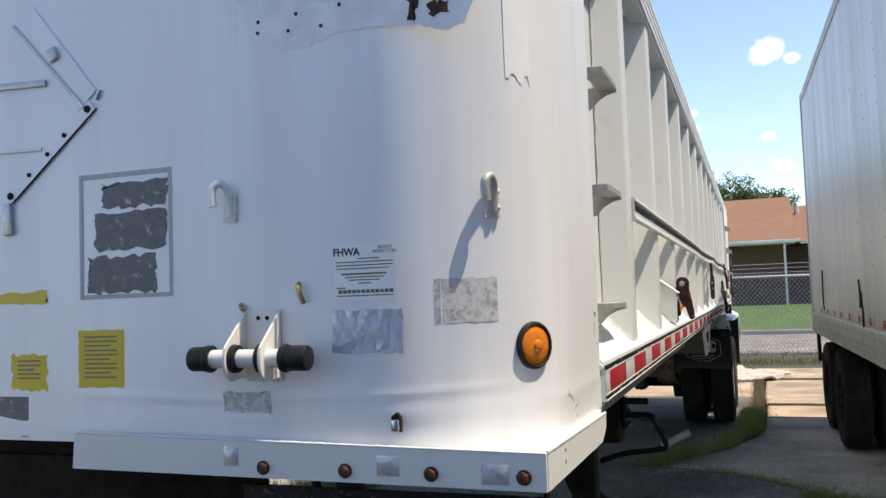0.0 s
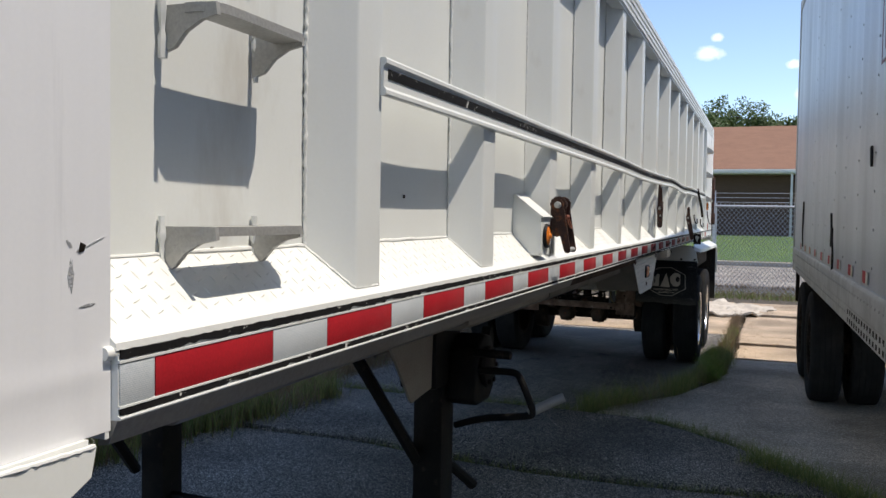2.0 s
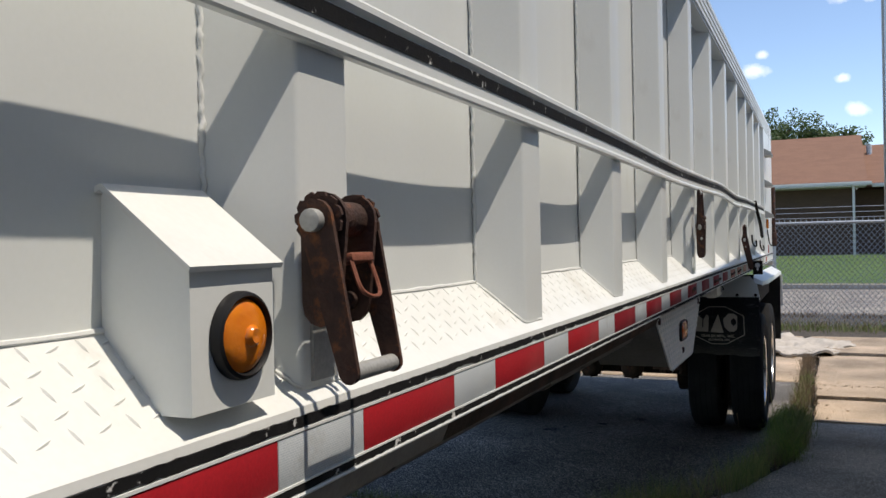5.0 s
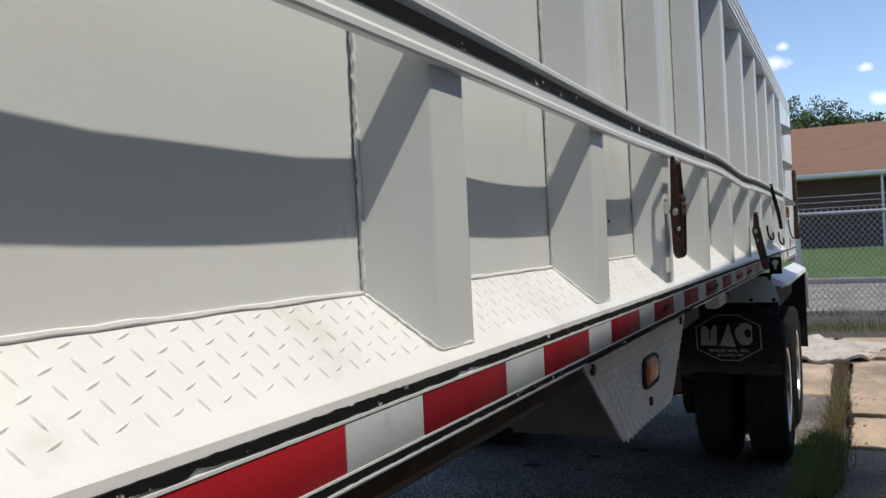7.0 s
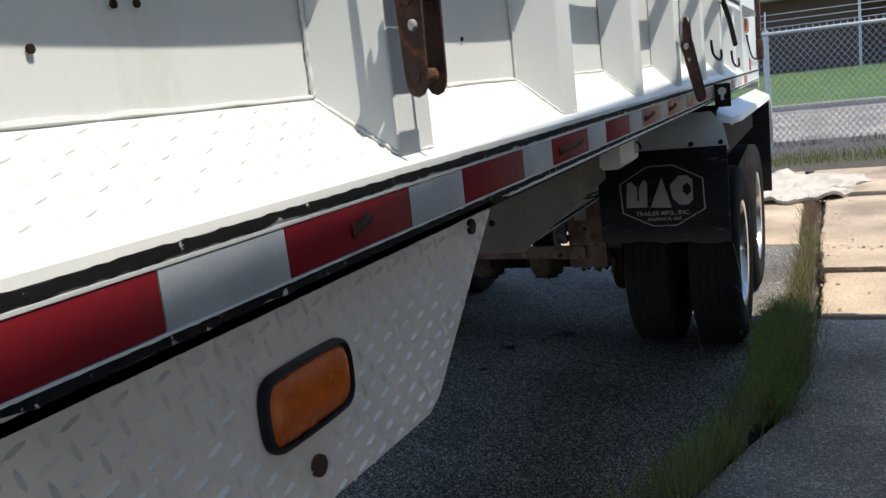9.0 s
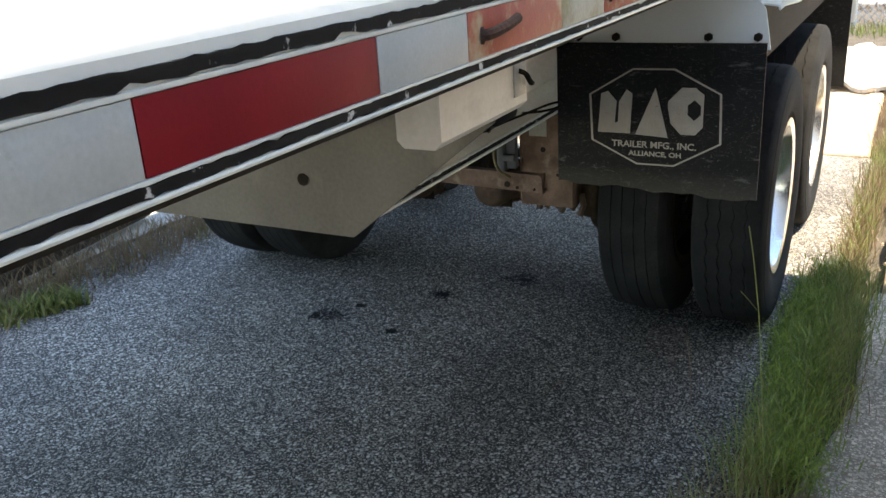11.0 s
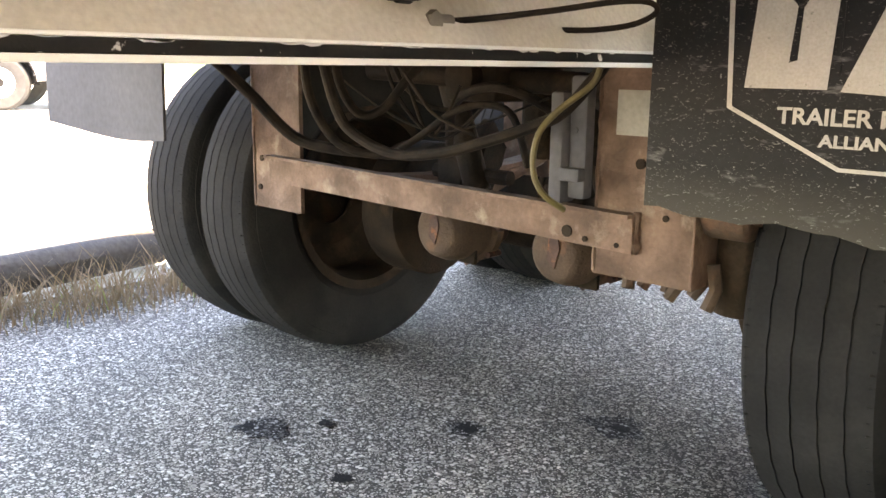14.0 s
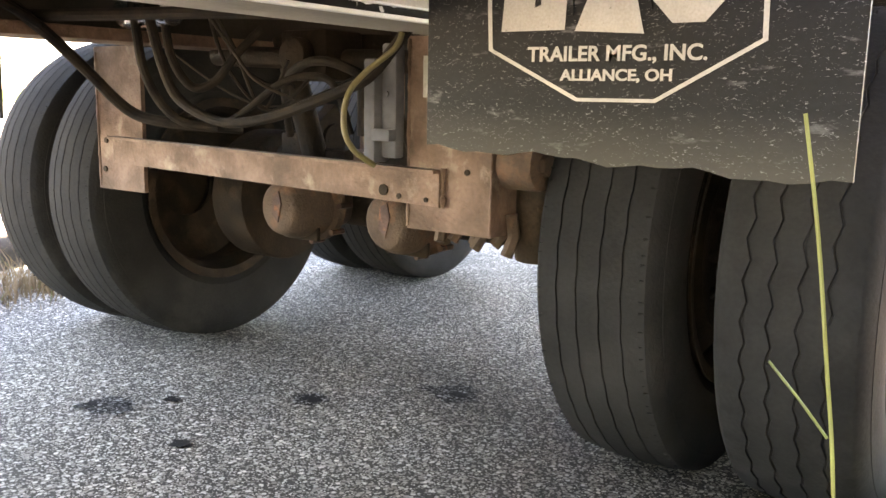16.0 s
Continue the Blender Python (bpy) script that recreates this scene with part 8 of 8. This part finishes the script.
bmesh.ops.translate(bm, vec=(0, 0, -0.035), verts=[g for g in r["geom"] if isinstance(g, bmesh.types.BMVert)])
bmesh.ops.recalc_face_normals(bm, faces=bm.faces)
lone("canvas_sheet", bm, TARP, "crumpled pale canvas sheet on the paving", "canvas", smooth=60)


# ---- oil stains: thin dark films ----
OIL = asphalt("oil_soaked_asphalt", (0.003, 0.003, 0.003), (0.006, 0.006, 0.006), (0.045, 0.044, 0.043), 0.0105, 0.3)
SOAK = asphalt("oil_darkened_asphalt", (0.010, 0.0095, 0.009), (0.055, 0.053, 0.049), (0.52, 0.50, 0.46), 0.0105, 0.85)
for x, y, r, m, s, zz in ((-1.645, 11.035, 0.026, OIL, 1, 0.0045), (-1.375, 10.86, 0.028, OIL, 2, 0.0045), (-1.355, 11.275, 0.032, OIL, 3, 0.0045), (-1.742, 10.90, 0.085, SOAK, 4, 0.003),
                         (-1.08, 11.567, 0.085, SOAK, 5, 0.003), (-1.355, 11.275, 0.055, SOAK, 6, 0.003), (-1.06, 11.56, 0.03, OIL, 7, 0.0045), (-1.78, 10.88, 0.022, OIL, 8, 0.0045), (-1.70, 10.94, 0.012, OIL, 9, 0.0045)):
    rng = random.Random(s)
    bm = bmesh.new()
    k = 60
    ph = rng.uniform(0, 6)
    r *= 0.78
    rim = [bm.verts.new((x + r * (1 + 0.2 * math.sin(3 * a + ph) + rng.uniform(-0.28, 0.28)) * math.cos(a) * 1.2, y + r * (1 + 0.2 * math.sin(2 * a + ph) + rng.uniform(-0.28, 0.28)) * math.sin(a), zz - 0.001)) for a in [2 * math.pi * q / k for q in range(k)]]
    mid_v = bm.verts.new((x, y, zz))
    for q in range(k):
        bm.faces.new((rim[q], rim[(q + 1) % k], mid_v))
    part("oil_stain", bm, m, pavement, "dark oil stain")


# ---- weeds and grass ----
def blades(name, spots, mat, label, hmin, hmax, width, lean, seed, kind="stuff"):
    """Many bent grass blades; spots: (x, y, z) roots."""
    rng = random.Random(seed)
    verts, faces = [], []
    for x, y, z in spots:
        h = rng.uniform(hmin, hmax) * rng.uniform(0.6, 1.0)
        a = rng.uniform(0, 6.283)
        dx, dy = math.cos(a), math.sin(a)
        ln = lean * h * rng.uniform(0.2, 1.0)
        w = width * rng.uniform(0.6, 1.2)
        b = rng.uniform(0, 6.283)
        sx, sy = math.cos(b) * w, math.sin(b) * w
        k = len(verts)
        verts += [(x - sx, y - sy, z), (x + sx, y + sy, z), (x + dx * ln * 0.3 + sx * 0.8, y + dy * ln * 0.3 + sy * 0.8, z + h * 0.55), (x + dx * ln * 0.3 - sx * 0.8, y + dy * ln * 0.3 - sy * 0.8, z + h * 0.55), (x + dx * ln, y + dy * ln, z + h)]
        faces += [(k, k + 1, k + 2, k + 3), (k + 3, k + 2, k + 4)]
    me = bpy.data.meshes.new(name)
    me.from_pydata(verts, [], faces)
    me.materials.append(mat)
    ob = new(name, me)
    return tagged(ob, label, "grass", kind=kind)


def strip(path, half, count, seed, z=-0.06):
    rng = random.Random(seed)
    segs = list(zip(path, path[1:]))
    lens = [math.hypot(b[0] - a[0], b[1] - a[1]) for a, b in segs]
    out = []
    for _ in range(count):
        t = rng.uniform(0, sum(lens))
        i = 0
        while t > lens[i] and i < len(lens) - 1:
            t -= lens[i]
            i += 1
        (ax, ay), (bx, by) = segs[i]
        u = t / lens[i]
        d = noise.noise((ax + (bx - ax) * u * 1.0, (ay + (by - ay) * u) * 2.3, seed * 1.7))
        if d < -0.25 and rng.random() < 0.8:
            continue
        nx, ny = -(by - ay) / lens[i], (bx - ax) / lens[i]
        o = rng.gauss(0, half * 0.5)
        out.append((ax + (bx - ax) * u + nx * o, ay + (by - ay) * u + ny * o, z))
    return out


main = [(-0.70, 8.50), (-0.50, 8.85), (-0.12, 9.45), (0.12, 10.2), (0.24, 10.8), (0.29, 11.4), (0.29, 12.0)]
blades("grass_strip", strip(main, 0.105, 4900, 1, -0.01), GRASS, "long green grass along the pavement joint", 0.08, 0.27, 0.0022, 0.7, 1)
blades("grass_strip", strip([(0.22, 10.6), (0.18, 11.2), (0.18, 11.9)], 0.08, 3400, 11, -0.01), BUSH, "green stems beside the wheel", 0.03, 0.17, 0.0030, 0.9, 11)
bush_rng = random.Random(111)
leaf_spots = [(x, y, bush_rng.uniform(0.0, 0.17) * bush_rng.uniform(0.3, 1.0)) for x, y, z in strip([(0.24, 10.35), (0.21, 10.8), (0.18, 11.2), (0.17, 11.6), (0.20, 11.95)], 0.10, 17000, 12, 0.0)]
blades("weed_strip", leaf_spots, BUSH, "bushy bright green weeds beside the wheel", 0.012, 0.042, 0.0021, 1.6, 13)
blades("grass_strip", strip([(0.26, 12.0), (0.31, 13.2), (0.32, 14.4), (0.33, 16.2)], 0.08, 2600, 2, -0.03), DRYGRASS, "thin dry grass in the pavement joint", 0.05, 0.24, 0.0022, 0.7, 2)
blades("grass_strip", strip([(0.26, 11.9), (0.31, 13.0), (0.32, 13.6), (0.34, 14.6)], 0.07, 1500, 3, -0.03), GRASS, "green grass in the pavement joint", 0.05, 0.2, 0.0024, 0.7, 3)
blades("grass_strip", strip([(-3.4, 8.5), (-0.8, 8.48), (-0.23, 8.44), (0.24, 8.14), (0.62, 7.78), (0.94, 7.40), (1.28, 6.78)], 0.05, 4400, 4), GRASS, "tufts of grass in a cracked joint", 0.07, 0.19, 0.0022, 0.6, 4)
blades("grass_strip", strip([(-3.4, 6.88), (-2.0, 6.87), (-0.7, 6.65), (0.3, 6.67), (1.3, 6.78), (3.0, 6.76)], 0.04, 3000, 5), GRASS, "tufts of grass in a cracked joint", 0.05, 0.13, 0.0022, 0.6, 5)
blades("grass_strip", strip([(-3.4, 4.31), (2.6, 4.41)], 0.04, 1800, 6), GRASS, "tufts of grass in a cracked joint", 0.04, 0.11, 0.0022, 0.6, 6)
for q, (y, xa) in enumerate(((13.17, 0.4), (13.88, 0.4), (16.73, 0.4), (17.66, 0.3))):
    blades("grass_strip", strip([(xa, y), (4.0, y - 0.02)], 0.07, 2400, 20 + q), DRYGRASS, "dry grass in a paving joint", 0.03, 0.12, 0.003, 0.8, 20 + q)
left = [(-3.42, 6.2), (-3.42, 7.0), (-3.4, 8.5), (-3.3, 10.2), (-3.15, 11.6), (-3.3, 14.0)]
blades("weed_strip", strip(left, 0.24, 8800, 30, -0.02), DRYGRASS, "dry brown weeds along the edge of the yard", 0.05, 0.25, 0.0030, 1.0, 30)
blades("weed_strip", strip(left, 0.22, 700, 31, -0.02), GRASS, "green weeds along the edge of the yard", 0.05, 0.18, 0.003, 0.8, 31)
blades("weed_strip", strip([(-14, 20.6), (-2, 20.3), (3, 20.4), (14, 20.6)], 0.35, 6500, 32, -0.03), GRASS, "weeds along the fence", 0.06, 0.28, 0.006, 0.7, 32)
blades("weed_strip", strip([(-14, 20.9), (-2, 20.8), (3, 20.9), (14, 20.9)], 0.4, 5000, 33, -0.03), DRYGRASS, "dry grass along the fence", 0.06, 0.25, 0.006, 0.7, 33)
blades("weed_strip", strip([(-14, 23.2), (14, 23.2)], 0.6, 5000, 34, -0.03), DRYGRASS, "dry roadside grass", 0.05, 0.16, 0.008, 0.7, 34)
blades("weed_strip", strip([(-3.16, 10.30), (-3.02, 10.52), (-3.0, 10.62)], 0.10, 700, 35, -0.01), GRASS, "fresh green weeds at the edge of the asphalt", 0.04, 0.13, 0.009, 0.9, 35)
blades("grass_strip", strip(main, 0.12, 1100, 12, -0.01), DRYGRASS, "dry stems among the green grass", 0.06, 0.26, 0.0016, 0.8, 12)
blades("weed_strip", strip([(-3.5, -4.0), (-3.48, 1.0), (-3.5, 3.5), (-3.46, 6.3)], 0.14, 5200, 36, -0.02), DRYGRASS, "tall dry weeds along the edge of the yard", 0.12, 0.42, 0.0045, 0.6, 36)
blades("weed_strip", strip([(-3.5, -4.0), (-3.48, 1.0), (-3.5, 3.5), (-3.46, 6.3)], 0.14, 2200, 37, -0.02), GRASS, "green weeds among the dry ones", 0.10, 0.30, 0.0045, 0.8, 37)
blades("weed_strip", strip([(-3.48, 4.6), (-3.40, 5.8), (-3.32, 6.5), (-3.05, 7.3), (-3.0, 8.2)], 0.20, 4200, 38, -0.01), GRASS, "rank green weeds at the edge of the asphalt", 0.08, 0.36, 0.0042, 0.7, 38)
blades("weed_strip", strip([(-3.48, 4.6), (-3.40, 5.8), (-3.32, 6.5), (-3.05, 7.3), (-3.0, 8.2)], 0.22, 1800, 39, -0.01), DRYGRASS, "dry stems among the rank weeds", 0.08, 0.34, 0.0030, 0.8, 39)
blades("grass_strip", strip([(0.66, 7.45), (0.95, 7.20), (1.28, 6.80), (1.62, 6.42)], 0.10, 2600, 40, -0.03), GRASS, "thick tuft of grass where the joints meet", 0.05, 0.22, 0.0026, 0.7, 40)
# two long single stalks beside the wheel
bm = bmesh.new()
tube(bm, [(0.19, 10.32, 0.0), (0.165, 10.31, 0.30), (0.144, 10.30, 0.545), (0.131, 10.3, 0.640), (0.117, 10.3, 0.733), (0.101, 10.3, 0.818)], 0.0016, 6)
tube(bm, [(0.136, 10.30, 0.588), (0.115, 10.30, 0.612), (0.091, 10.30, 0.637)], 0.0011, 5)
lone("grass_stalk", bm, GRASS, "single tall green grass stalk", "grass")
bm = bmesh.new()
tube(bm, [(-0.115, 10.75, 0.0), (-0.12, 10.74, 0.15), (-0.135, 10.73, 0.28)], 0.0017, 5)
lone("grass_stalk", bm, DRYGRASS, "single dry grass stalk", "grass")
# crumbs of broken paving along the sunny joints
rng = random.Random(404)
verts, faces = [], []
for k in range(380):
    y = rng.choice((13.16, 13.87, 13.87, 16.72, 17.65)) + rng.gauss(0, 0.05) if k % 3 else rng.uniform(12.0, 19.0)
    x = rng.uniform(0.36, 3.2) if k % 3 else 0.36 + abs(rng.gauss(0, 0.16))
    r = rng.uniform(0.005, 0.022) * rng.uniform(0.4, 1.0)
    a, sq = rng.uniform(0, 6.283), rng.uniform(0.5, 0.9)
    i = len(verts)
    z = 0.003 if y < 13.14 or 13.9 < y < 16.7 or y > 17.68 else 0.030
    for q in range(5):
        b = a + 6.283 * q / 5
        verts += [(x + r * math.cos(b), y + r * sq * math.sin(b), z - 0.006), (x + 0.7 * r * math.cos(b + 0.2), y + 0.7 * r * sq * math.sin(b + 0.2), z + r * rng.uniform(0.4, 0.8))]
    faces += [(i + 2 * q, i + 2 * ((q + 1) % 5), i + 2 * ((q + 1) % 5) + 1, i + 2 * q + 1) for q in range(5)]
    faces.append(tuple(i + 2 * q + 1 for q in range(5)))
me = bpy.data.meshes.new("rubble")
me.from_pydata(verts, [], faces)
me.materials.append(CONCRETE)
tagged(new("rubble", me), "small crumbs of broken paving along the joints", "rubble", kind="stuff")
